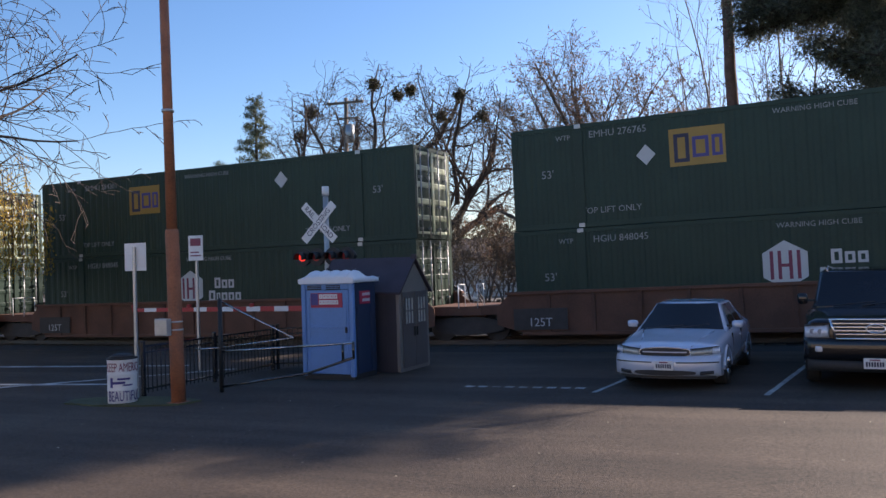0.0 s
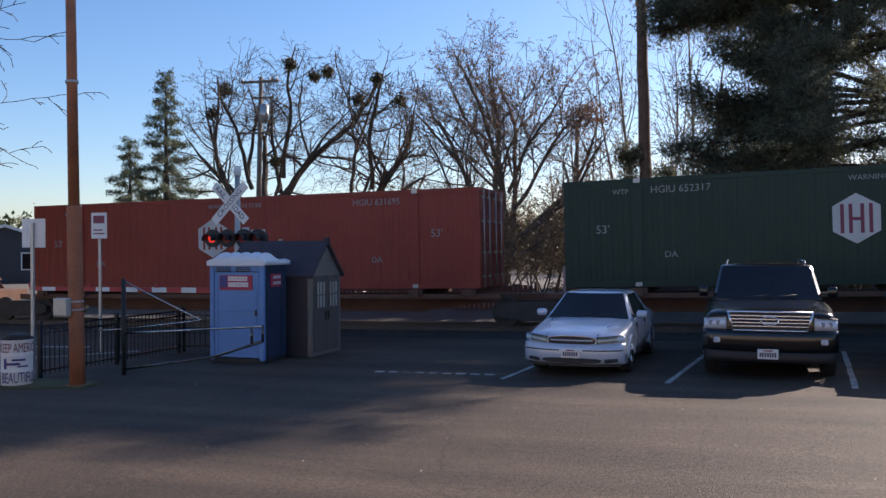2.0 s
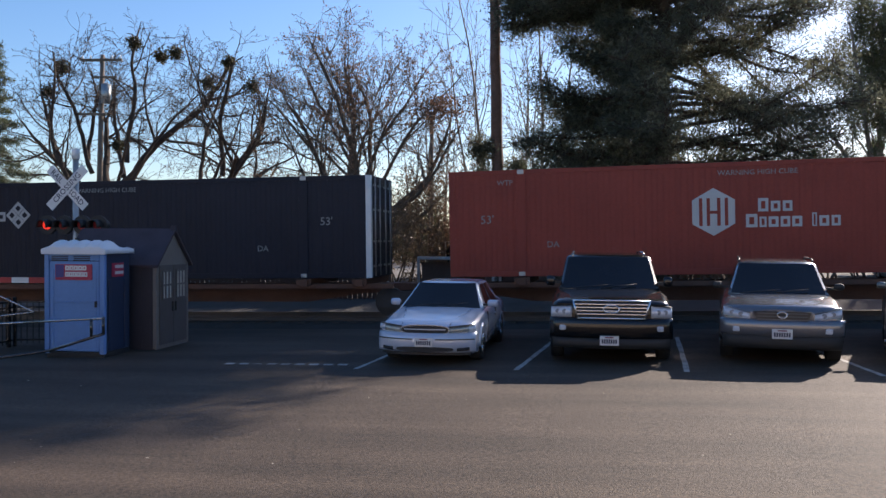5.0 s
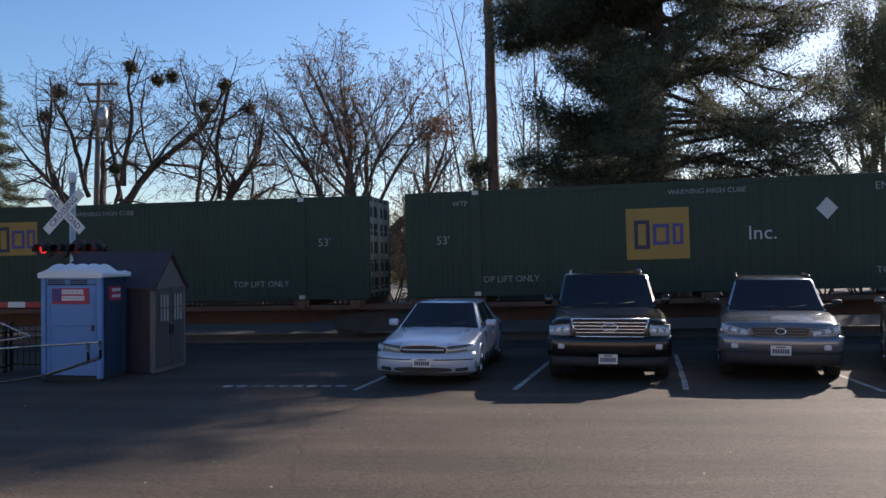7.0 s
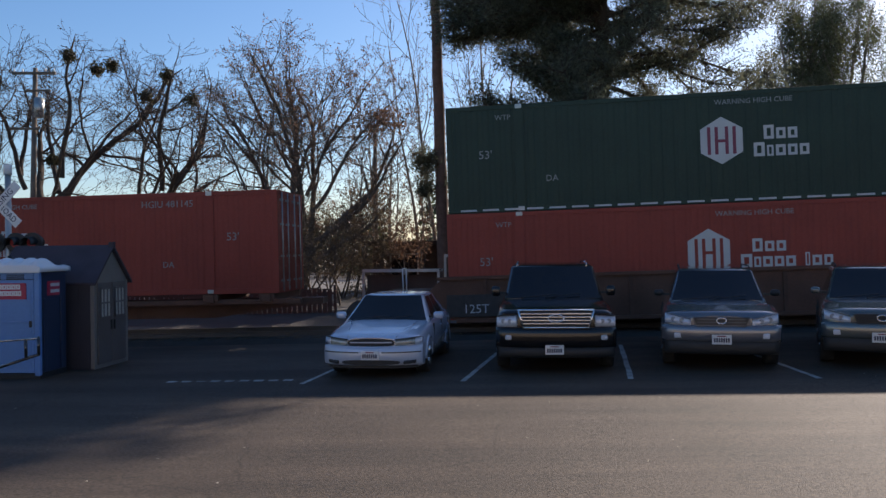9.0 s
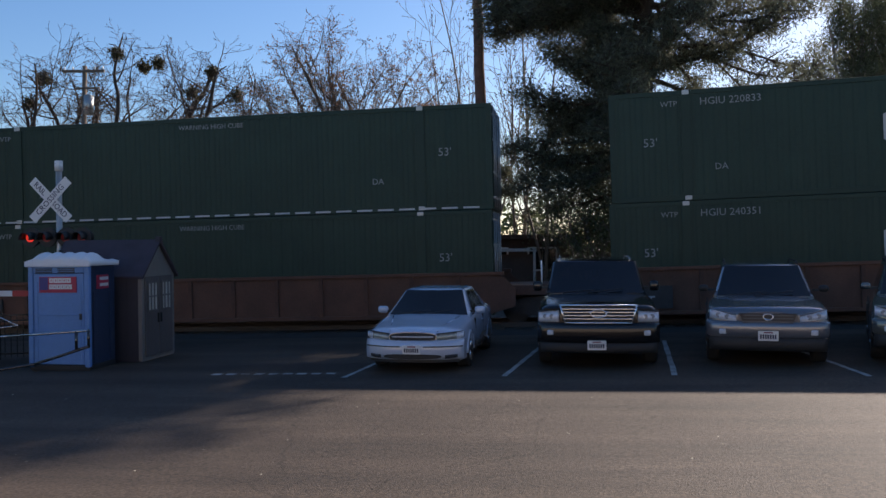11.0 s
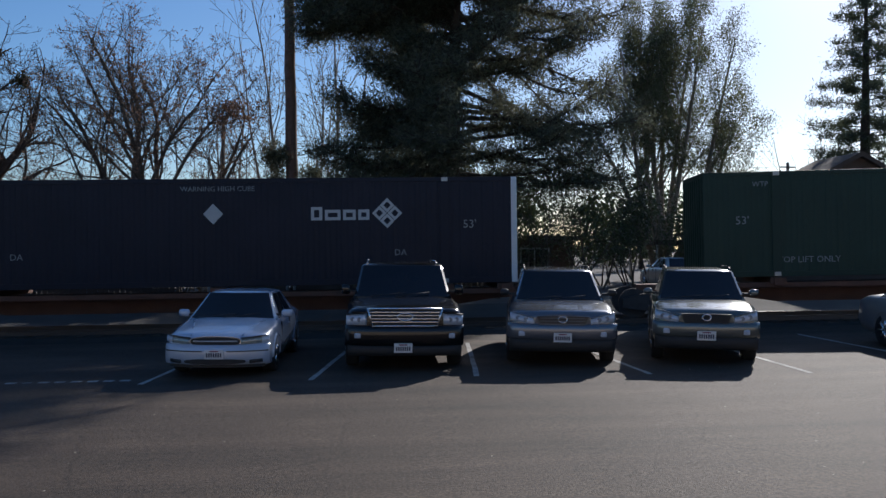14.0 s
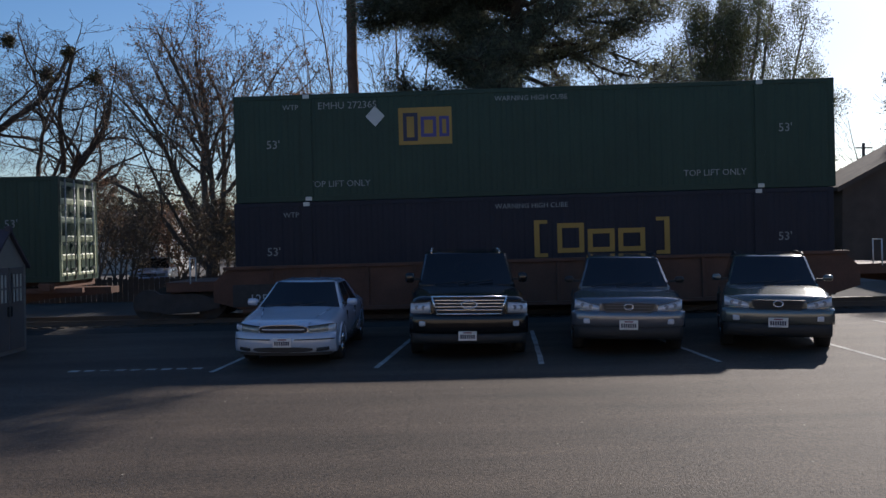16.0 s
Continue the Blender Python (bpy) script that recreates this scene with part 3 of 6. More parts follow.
    return ob


# ---- railcars ----
def truck_meshes():
    c = {}
    bm = bmesh.new()
    tube(bm, (0, -0.07, 0), (0, 0.07, 0), 0.42, sides=24)
    tube(bm, (0, -0.1, 0), (0, 0.12, 0), 0.16, sides=16)
    c["wheel"] = mesh_of(bm, "wheel", SOOT)
    bm = bmesh.new()
    prism(bm, [(-1.2, -0.1), (-0.95, -0.16), (-0.3, -0.24), (0.3, -0.24), (0.95, -0.16), (1.2, -0.1), (1.2, 0.14), (0.5, 0.3), (-0.5, 0.3), (-1.2, 0.14)], -0.08, 0.08)
    c["side_frame"] = mesh_of(bm, "side_frame", SOOT)
    return c


TM = truck_meshes()


def truck(car, x, z):
    fr = new("truck", mesh_of(boxes((-0.25, 0.25, -0.75, 0.75, -0.1, 0.2), bevel=0.03), "truck", SOOT))
    fr.parent, fr.location = car, (x, CW / 2, z)
    for y in (-0.95, 0.95):
        part("side_frame", TM["side_frame"], None, fr).location = (0, y, 0)
        for dx in (-0.88, 0.88):
            part("wheel", TM["wheel"], None, fr).location = (dx, math.copysign(0.755, y), 0)
    return fr


def railcar_meshes():
    c = {}
    # deep side of a well car: web, top chord, bottom chord, stiffeners
    bm = bmesh.new()
    pts = [(-0.6, 0.75), (-0.6, 0.25), (0.3, -0.02), (CL - 0.3, -0.02), (CL + 0.6, 0.25), (CL + 0.6, 0.75), (CL + 0.2, 1.12), (-0.2, 1.12)]
    prism(bm, pts, -0.14, -0.11)
    c["side"] = mesh_of(bm, "side_plate", BROWN)
    bm = bmesh.new()
    box(bm, -0.3, CL + 0.3, -0.22, -0.04, 1.1, 1.19, bevel=0.01)
    box(bm, 0.2, CL - 0.2, -0.22, -0.02, -0.06, 0.04, bevel=0.01)
    c["chord"] = mesh_of(bm, "chord", BROWN)
    c["stiffener"] = mesh_of(boxes((-0.05, 0.05, -0.2, -0.11, 0.02, 1.11)), "stiffener", BROWN)
    bm = bmesh.new()
    box(bm, -2.0, -0.1, 0.15, CW - 0.15, 0.52, 0.8, bevel=0.02)
    box(bm, -2.0, -1.6, 0.5, CW - 0.5, 0.3, 0.55)
    c["end_deck"] = mesh_of(bm, "end_deck", BROWN)
    c["floor"] = mesh_of(boxes((0.2, CL - 0.2, 0.1, CW - 0.1, -0.05, -0.01)), "well_floor", SOOT)
    c["handrail"] = mesh_of(tubes(((-1.3, 0.1, 0.75), (-1.3, 0.1, 1.45), 0.018), ((-1.3, 0.1, 1.45), (-1.3, 0.6, 1.45), 0.018), ((-1.3, 0.6, 0.8), (-1.3, 0.6, 1.45), 0.018), sides=6), "grab_rail", WHITE)
    c["capacity"] = lettering("125T", 0.34)
    c["capacity"].materials.append(DECAL)
    c["board"] = mesh_of(boxes((-0.8, 0.8, -0.222, -0.2, -0.3, 0.3)), "stencil_board", SOOT)
    # spine car: one deep centre sill with saddle arms
    bm = bmesh.new()
    rings = []
    for x, lo in ((-1.7, -0.38), (0.6, -0.5), (2.2, -0.74), (CL - 2.2, -0.74), (CL - 0.6, -0.5), (CL + 1.0, -0.38)):
        rings.append([(x, CW / 2 - 0.3, lo), (x, CW / 2 + 0.3, lo), (x, CW / 2 + 0.3, -0.2), (x, CW / 2 - 0.3, -0.2)])
    loft(bm, rings, smooth=False)
    c["sill"] = mesh_of(bm, "centre_sill", BROWN)
    c["arm"] = mesh_of(boxes((-0.22, 0.22, -0.06, CW + 0.06, -0.2, -0.02), (-0.12, 0.12, -0.1, 0.05, -0.24, -0.02), bevel=0.015), "saddle_arm", BROWN)
    c["walkway"] = mesh_of(boxes((-0.6, CL + 0.6, 0.02, 0.16, -0.3, -0.16), bevel=0.01), "side_walkway", BROWN)
    return c


RM = railcar_meshes()
WELL_Z, SPINE_Z = 0.26, 1.139   # container floors above the line of the rails


def well_car():
    ob = thing("well_car", "rust-brown double-stack well car with deep riveted sides", "railcar", group="railcars of the train")
    for y, s in ((0.0, 1), (CW, -1)):
        for nm in ("side", "chord"):
            p = part({"side": "side_plate", "chord": "chord"}[nm], RM[nm], None, ob)
            p.location, p.scale = (0, y, 0), (1, s, 1)
        for i in range(12):
            p = part("stiffener", RM["stiffener"], None, ob)
            p.location, p.scale = (1.0 + i * 1.29, y, 0), (1, s, 1)
    for x, s in ((0.0, 1), (CL, -1)):
        p = part("end_deck", RM["end_deck"], None, ob)
        p.location, p.scale = (x, 0, 0), (s, 1, 1)
        p = part("grab_rail", RM["handrail"], None, ob, "white-painted grab rail")
        p.location, p.scale = (x, 0, 0), (s, 1, 1)
    part("well_floor", RM["floor"], None, ob)
    bd = part("stencil_board", RM["board"], None, ob, "black stencil board")
    bd.location = (0.75, 0, 0.4)
    cp = part("capacity_mark", RM["capacity"], None, bd)
    cp.location = (0, -0.224, -0.1)
    truck(ob, -1.75, 0.17)
    return ob


def spine_car():
    ob = thing("spine_car", "rust-brown spine car carrying one container", "railcar", group="railcars of the train")
    part("centre_sill", RM["sill"], None, ob)
    part("side_walkway", RM["walkway"], None, ob)
    for x in (0.35, 1.98, CL / 2, CL - 1.98, CL - 0.35):
        part("saddle_arm", RM["arm"], None, ob).location = (x, 0, 0)
    truck(ob, -1.0, -0.70)
    return ob


SPEED = 17.7877
TRAIN = [  # place of the leading end at 0 s, lower container, upper container
    (-47.3, ("green", "plain"), ("green", "emp")),
    (-27.91, ("green", "hub", "HGIU 848045"), ("green", "emp", "EMHU 284301", False, False, (11.2, 2.2))),
    (-8.54, ("green", "hub", "HGIU 848045"), ("green", "emp", "EMHU 276765")),
    (12.41, ("orange", "hubinc", "HGIU 631695"), None),
    (31.01, ("green", "hub", "HGIU 652317"), None),
    (48.29, ("green", "hub", ""), None),
    (66.85, ("navy", "umax", "UMXU 238983"), None),
    (85.24, ("orange", "hubinc", "", False, 6.98), None),
    (102.45, ("green", "emp", ""), None),
    (119.67, ("green", "emp", "EMHU 633613", False, 6.8), None),
    (136.94, ("orange", "hubinc", "HGIU 481145", False, 6.85), None),
    (157.88, ("orange", "hubinc", "", False, 6.9), ("green", "hub", "", True)),
    (177.38, ("green", "plain"), ("green", "plain", "", True)),
    (196.71, ("green", "hub", "HGIU 240351"), ("green", "hub", "HGIU 220833")),
    (217.87, ("green", "hub", "HGIU 246805", False, False, (12.3, 1.9)), None),
    (236.62, ("navy", "umax", "", False, True), None),
    (257.95, ("green", "emp", "EMHU 273317", False, 8.2), None),
    (278.94, ("navy", "csx", ""), ("green", "emp", "EMHU 272365", False, False, (3.85, 2.25))),
]
NEAR = 23.157
moving = []
for x0, lower, upper in TRAIN:
    base = WELL_Z if upper else SPINE_Z
    moving.append((well_car() if upper else spine_car(), x0, base))
    moving.append((container(*lower), x0, base))
    if upper:
        moving.append((container(*upper), x0, base + CH + 0.015))


def motions():
    """The train runs from right to left at a steady pace along its climbing track."""
    for ob, x0, base in moving:
        rows = []
        for i in range(17):
            x = x0 - SPEED * i
            mid = x + CL / 2
            tilt = -math.degrees(math.atan2(rise(mid + 6) - rise(mid - 6), 12))
            lead = rise(mid) - (rise(mid + 6) - rise(mid - 6)) / 12 * CL / 2
            swing = math.degrees(math.atan2(bend(x + CL) - bend(x), CL))
            rows.append((float(i), pose(x, NEAR + bend(x), base + lead, 0, tilt, swing)))
        walk(ob, rows)


# ---- things by the crossing ----
def at_ground(x, y, turn=0.0):
    return pose(x, y, rise(x) + ground_dip(y), 0, 0, turn)


def portable_toilet():
    ob = thing("portable_toilet", "blue plastic portable toilet with a white ribbed roof", "portable toilet", at_ground(-10.3, 14.85, 0.5))
    W, Dp, Hh = 1.25, 1.02, 2.03
    part("skid", boxes((0.02, W - 0.02, 0.03, Dp - 0.03, 0.0, 0.12), bevel=0.02), TRIM, ob)
    part("cabin", boxes((0.03, W - 0.03, 0.06, Dp - 0.02, 0.1, Hh), bevel=0.03), SHADEBLUE, ob, "blue moulded side walls with shade in their colour")
    bm = boxes((0.0, 0.1, 0.0, 0.1, 0.08, Hh), (W - 0.1, W, 0.0, 0.1, 0.08, Hh), (0.1, W - 0.1, 0.01, 0.08, Hh - 0.16, Hh), bevel=0.018)
    part("door_frame", bm, BLUEP, ob)
    door = part("door", boxes((0.11, W - 0.11, 0.015, 0.07, 0.13, Hh - 0.17), bevel=0.015), BLUEP, ob)
    part("panel_rib", boxes((0.2, W - 0.2, 0.0, 0.02, 1.06, 1.09), (0.16, 0.2, 0.004, 0.02, 0.2, 1.7), (W - 0.2, W - 0.16, 0.004, 0.02, 0.2, 1.7), bevel=0.006), BLUEP, door)
    part("latch", boxes((W - 0.19, W - 0.15, -0.02, 0.02, 0.98, 1.1), bevel=0.006), TRIM, door)
    sg = part("sign_panel", boxes((0.24, 1.0, -0.006, 0.02, 1.5, 1.8)), SIGNRED, door, "red sign panel with white lettering blocks")
    part("sign_patch", boxes((0.25, 0.42, -0.009, 0.0, 1.55, 1.79)), PURPLE, sg, "dark blue sign end")
    for i in range(5):
        part("letter_block", frame_ring(bmesh.new(), 0.45 + i * 0.09, 0.53 + i * 0.09, 1.685, 1.775, 0.028, -0.012, 0.0), WHITE, sg)
    for i in range(6):
        part("letter_block", frame_ring(bmesh.new(), 0.45 + i * 0.078, 0.52 + i * 0.078, 1.565, 1.655, 0.026, -0.012, 0.0), WHITE, sg)
    for x in (0.16, 0.62):
        part("vent", boxes(*[(x, x + 0.34, -0.004, 0.012, 1.87 + k * 0.035, 1.89 + k * 0.035) for k in range(3)]), TRIM, ob, "dark louvred vent")
    s2 = part("side_sign", boxes((W - 0.035, W - 0.018, 0.32, 0.74, 1.55, 1.82)), SIGNRED, ob, "red side sign with white blocks")
    part("sign_word", boxes((W - 0.02, W - 0.012, 0.42, 0.72, 1.72, 1.78), (W - 0.02, W - 0.012, 0.42, 0.72, 1.6, 1.66)), DECAL, s2)
    part("roof_fascia", boxes((-0.03, W + 0.03, -0.045, 0.02, Hh - 0.04, Hh + 0.03), bevel=0.012), WPLASTIC, ob, "white roof edge over the door")
    for y in (0.18, 0.76):
        part("side_rib", boxes((W - 0.03, W - 0.005, y, y + 0.1, 0.14, 1.5), bevel=0.01), SHADEBLUE, ob)
    # roof: a white cap with rounded ridges across it
    bm = bmesh.new()
    n = 44
    rings = []
    for j in range(9):
        k = j / 8
        y = -0.04 + k * (Dp + 0.06)
        crown = 0.15 * math.sin(math.pi * min(1, k * 1.35 + 0.08)) ** 0.7 if 0 < k < 1 else 0.03
        ring = [(-0.04, y, Hh - 0.03)]
        for i in range(n + 1):
            x = -0.04 + (W + 0.08) * i / n
            edge = min(1.0, i / 5, (n - i) / 5)
            ring.append((x, y, Hh + 0.06 + crown * edge + 0.03 * math.cos(i * 2 * math.pi * 5.5 / n) * edge * min(1.0, crown / 0.1)))
        ring.append((W + 0.04, y, Hh - 0.03))
        rings.append(ring)
    loft(bm, rings)
    part("roof", bm, WPLASTIC, ob, "white ribbed roof cap")
    part("roof_vent_pipe", tubes(((0.15, Dp - 0.15, Hh), (0.15, Dp - 0.15, Hh + 0.28), 0.05)), TRIM, ob)


def garden_shed():
    # ridge along x; the gable with two windows faces +x
    ob = thing("garden_shed", "slate-grey resin garden shed, gable coloured pale as if sunlit, dark roof", "shed", at_ground(-8.62, 16.05))
    Lx, Dy, Hw, Hr = 2.0, 1.36, 1.76, 2.42
    part("wall", boxes((-Lx, -0.02, 0.0, 0.06, 0.0, Hw)), SHEDGREY, ob, "plank-grooved long wall")
    part("wall", boxes((-Lx, -0.02, Dy - 0.06, Dy, 0.0, Hw)), SHEDGREY, ob)
    part("wall", boxes((-Lx, -Lx + 0.06, 0.06, Dy - 0.06, 0.0, Hw)), SHEDGREY, ob)
    for i in range(8):
        part("siding_board", boxes((-Lx + 0.02 + i * 0.24, -Lx + 0.24 + i * 0.24, -0.012, 0.0, 0.05, Hw - 0.03), bevel=0.004), SHEDGREY, ob)
    # gable wall with a pair of doors
    bm = bmesh.new()
    pts = [(0.0, 0.0), (Dy, 0.0), (Dy, Hw), (Dy / 2, Hr), (0.0, Hw)]
    a = [bm.verts.new((0.0, y, z)) for y, z in pts]
    b = [bm.verts.new((-0.06, y, z)) for y, z in pts]
    bm.faces.new(a), bm.faces.new(b[::-1])
    for i in range(5):
        bm.faces.new((a[(i + 1) % 5], a[i], b[i], b[(i + 1) % 5]))
    # Gable takes the paler trim colour so that it looks sunlit beside the walls.
    part("gable_wall", bm, SHEDTAN, ob, "gable wall in paler taupe standing for sunlight")
    for y0 in (0.1, 0.69):
        d = part("door", boxes((0.0, 0.03, y0, y0 + 0.57, 0.08, Hw - 0.04), bevel=0.01), SHEDDOOR, ob)
        w = part("window", boxes((0.028, 0.036, y0 + 0.1, y0 + 0.48, 1.02, 1.6)), SHEDPANE, d, "window with bright reflection as pale colour, dark bars")
        bars = [(0.036, 0.05, y0 + 0.08, y0 + 0.5, z, z + 0.035) for z in (1.0, 1.29, 1.58)]
        bars += [(0.036, 0.051, y0 + y, y0 + y + 0.03, 1.0, 1.6) for y in (0.08, 0.2, 0.34, 0.47)]
        for bar in bars:
            part("window_bar", boxes(bar), SHEDDOOR, w)
        part("handle", boxes((0.03, 0.06, y0 + (0.5 if y0 < 0.5 else 0.03), y0 + (0.53 if y0 < 0.5 else 0.06), 0.75, 0.95)), TRIM, d)
    for s, y in ((1, -0.09), (-1, Dy + 0.09)):
        bm = bmesh.new()
        run, up = (Dy / 2 + 0.09), (Hr - Hw) / (Dy / 2)
        for x0, x1, off in ((-Lx - 0.08, 0.08, 0.0),):
            p = [(x0, y, Hw - 0.09 * up), (x1, y, Hw - 0.09 * up), (x1, Dy / 2, Hr), (x0, Dy / 2, Hr)]
            lo = [bm.verts.new((a, b, c)) for a, b, c in p]
            hi = [bm.verts.new((a, b, c + 0.06)) for a, b, c in p]
            bm.faces.new(lo[::-1]), bm.faces.new(hi)
            for i in range(4):
                bm.faces.new((lo[i], lo[(i + 1) % 4], hi[(i + 1) % 4], hi[i]))
        bmesh.ops.recalc_face_normals(bm, faces=bm.faces)
        part("roof_panel", bm, SHEDROOF, ob)
    for y in (-0.02, Dy - 0.06):
        part("corner_board", boxes((-0.07, 0.012, y, y + 0.08, 0.02, Hw), bevel=0.006), SHEDTAN, ob, "taupe corner board")
    part("finial", boxes((-0.02, 0.09, Dy / 2 - 0.05, Dy / 2 + 0.05, Hr, Hr + 0.12), bevel=0.01), SHEDROOF, ob)


def crossing_signal():
    ob = thing("crossing_signal", "railroad crossing signal mast with crossbuck and red flashers", "crossing signal", at_ground(-11.15, 17.2))
    top = 4.28
    part("mast", tubes(((0, 0, 0), (0, 0, top - 0.2), 0.065), sides=14), GALV, ob)
    part("mast_cap", tubes(((0, 0, top - 0.22), (0, 0, top), 0.085), sides=12), WHITE, ob)
    part("base", boxes((-0.3, 0.3, -0.3, 0.3, 0.0, 0.35), bevel=0.03), GALV, ob)
    for ang, text in ((-45, "RAIL     ROAD"), (45, "CROSSING")):
        bl = part("crossbuck_blade", boxes((-0.61, 0.61, -0.012, 0.006, -0.105, 0.105), bevel=0.004), WHITE, ob, "white blade with black lettering")
        bl.matrix_local = pose(-0.15, -0.09 if ang > 0 else -0.075, 3.42, 0, 0, 0) @ Matrix.Rotation(radians(-ang), 4, "Y")
        me = lettering(text, 0.185, 0.003, 0.98 if ang > 0 else 0.9)
        me.materials.append(INK)
        part("lettering", me, None, bl).location = (0, -0.014, 0)
    arm = part("flasher_arm", tubes(((-0.75, -0.1, 2.62), (0.75, -0.1, 2.62), 0.03)), TRIM, ob)
    for i, x in enumerate((-0.62, -0.22, 0.22, 0.6)):
        bm = bmesh.new()
        tube(bm, (x, -0.12, 2.6), (x, -0.05, 2.6), 0.21, sides=24)
        tube(bm, (x, -0.05, 2.6), (x, 0.14, 2.6), 0.14, sides=16)
        h = part("flasher_head", bm, TRIM, ob, "black disc-backed signal head")
        bm = bmesh.new()
        rings = []
        for k in range(13):
            a = radians(-20 + k * 220 / 12)
            rings.append([(x + 0.12 * math.cos(a), -0.12, 2.6 + 0.12 * math.sin(a)), (x + 0.12 * math.cos(a), -0.36, 2.6 + 0.12 * math.sin(a) - 0.02),
                          (x + 0.128 * math.cos(a), -0.36, 2.6 + 0.128 * math.sin(a) - 0.02), (x + 0.128 * math.cos(a), -0.12, 2.6 + 0.128 * math.sin(a))])
        loft(bm, rings)
        part("visor", bm, TRIM, h)
        part("lens", tubes(((x, -0.135, 2.6), (x, -0.12, 2.6), 0.1), sides=20), REDLAMP if i == 0 else REDP, h, "lit red lens" if i == 0 else "unlit dark red lens")
    bx = part("gate_motor_box", boxes((-0.22, 0.22, -0.2, 0.25, 0.75, 1.5), bevel=0.03), GALV, ob)
    # lowered gate arm: red and white lengths
    armob = thing("crossing_gate_arm", "red and white striped crossing gate arm, lowered across the road", "crossing gate", pose(-11.35, 17.05, rise(-11.35) + 1.38, 0, 0.2, 180))
    for i in range(14):
        x0, x1 = i * 0.42, i * 0.42 + 0.42
        h0 = 0.065 - i * 0.0015
        bm = boxes((x0, x1, -0.02, 0.02, -h0, h0), bevel=0.004)
        part("arm_length", bm, REDP if i % 2 else WHITE, armob, "red reflective length" if i % 2 else "white reflective length")
    for x in (1.9, 3.9, 5.8):
        part("arm_lamp", boxes((x, x + 0.1, -0.04, 0.04, 0.05, 0.14), bevel=0.015), REDP, armob)


def light_pole():
    ob = thing("light_pole", "rust-orange painted steel pole with a thicker lower sleeve", "pole", at_ground(-10.8, 11.65))
    bm = bmesh.new()
    rings = []
    for z, r, dx in ((0.0, 0.13, 0.06), (1.0, 0.124, 0.04), (2.0, 0.121, 0.02), (3.05, 0.119, 0.0), (3.1, 0.108, 0.0)):
        rings.append([(dx + r * math.cos(a), r * math.sin(a), z) for a in [i * math.pi / 8 for i in range(16)]])
    loft(bm, rings)
    part("sleeve", bm, RUSTPOLE, ob)
    part("shaft", tubes(((0, 0, 3.0), (-0.17, 0.1, 8.6), 0.094, 0.078), sides=16), RUSTPOLE, ob)
    part("band", tubes(((-0.068, 0.04, 5.2), (-0.07, 0.042, 5.25), 0.108)), GALV, ob)
    part("shoe", boxes((-0.1, 0.22, -0.16, 0.16, -0.02, 0.04), bevel=0.02), RUSTPOLE, ob)
    part("junction_box", boxes((-0.22, 0.06, -0.26, -0.13, 1.22, 1.52), bevel=0.015), GALV, ob, "grey electrical box strapped to the pole")
    part("strap", tubes(((0.035, 0, 1.3), (0.035, 0, 1.33), 0.13), ((0.033, 0, 1.44), (0.033, 0, 1.47), 0.13), sides=16), GALV, ob)


def litter_bin():
    ob = thing("litter_bin", "white-wrapped litter drum with red and blue painted lettering", "litter bin", at_ground(-11.92, 11.5))
    bm = bmesh.new()
    rings = []
    for z, r in ((0.0, 0.27), (0.02, 0.29), (0.28, 0.29), (0.3, 0.3), (0.32, 0.29), (0.58, 0.29), (0.6, 0.3), (0.62, 0.29), (0.86, 0.29), (0.88, 0.3), (0.9, 0.29)):
        rings.append([(r * math.cos(a), r * math.sin(a), z) for a in [i * math.pi / 14 for i in range(28)]])
    loft(bm, rings)
    part("drum", bm, WHITE, ob)
    part("lid", tubes(((0, 0, 0.9), (0, 0, 0.93), 0.31), ((0, 0, 0.93), (0, 0, 1.0), 0.27, 0.16), sides=24), TRIM, ob, "dark domed lid")

    def wrap(me, z, material):
        me.materials.append(material)
        for v in me.vertices:
            a = -0.62 + v.co.x / 0.3
            r = 0.303 - v.co.y * 0.3
            v.co = (r * math.cos(a), r * math.sin(a), z + v.co.z)
        return me
    part("lettering", wrap(lettering("KEEP AMERICA", 0.25, 0.003, 0.5), 0.74, MAROON), None, ob, "dark red lettering")
    part("lettering", wrap(lettering("BEAUTIFUL", 0.29, 0.003, 0.5), 0.17, PURPLE), None, ob, "dark blue lettering")
    bm = bmesh.new()
    for i, (x0, x1, z0, z1) in enumerate(((-0.2, 0.05, 0.42, 0.47), (-0.1, 0.15, 0.5, 0.54), (0.0, 0.2, 0.38, 0.41), (-0.26, -0.2, 0.35, 0.55))):
        box(bm, x0, x1, -0.003, 0.003, z0, z1)
    me = mesh_of(bm, "emblem", PURPLE)
    bmx = bmesh.new()
    bmx.from_mesh(me)
    bmesh.ops.subdivide_edges(bmx, edges=bmx.edges, cuts=3)
    bmx.to_mesh(me)
    bmx.free()
    for v in me.vertices:
        a = -0.75 + v.co.x / 0.3
        r = 0.303 - v.co.y * 0.3
        v.co = (r * math.cos(a), r * math.sin(a), v.co.z)
    part("emblem", me, None, ob, "dark blue strokes of a worn emblem")
    ob.scale = (0.88, 0.88, 0.9)


def sign_post(name, label, x, y, w, h, top, face, back, post_h):
    ob = thing(name, label, "road sign", at_ground(x, y, 4))
    part("post", boxes((-0.03, 0.03, -0.06, -0.014, 0.0, post_h), bevel=0.006) if name == "road_sign" else boxes((-0.03, 0.03, 0.0, 0.05, 0.0, post_h), bevel=0.006), GALV, ob)
    p = part("plate", boxes((-w / 2, w / 2, -0.012, -0.002, top - h, top), bevel=0.004), face, ob)
    return ob, p


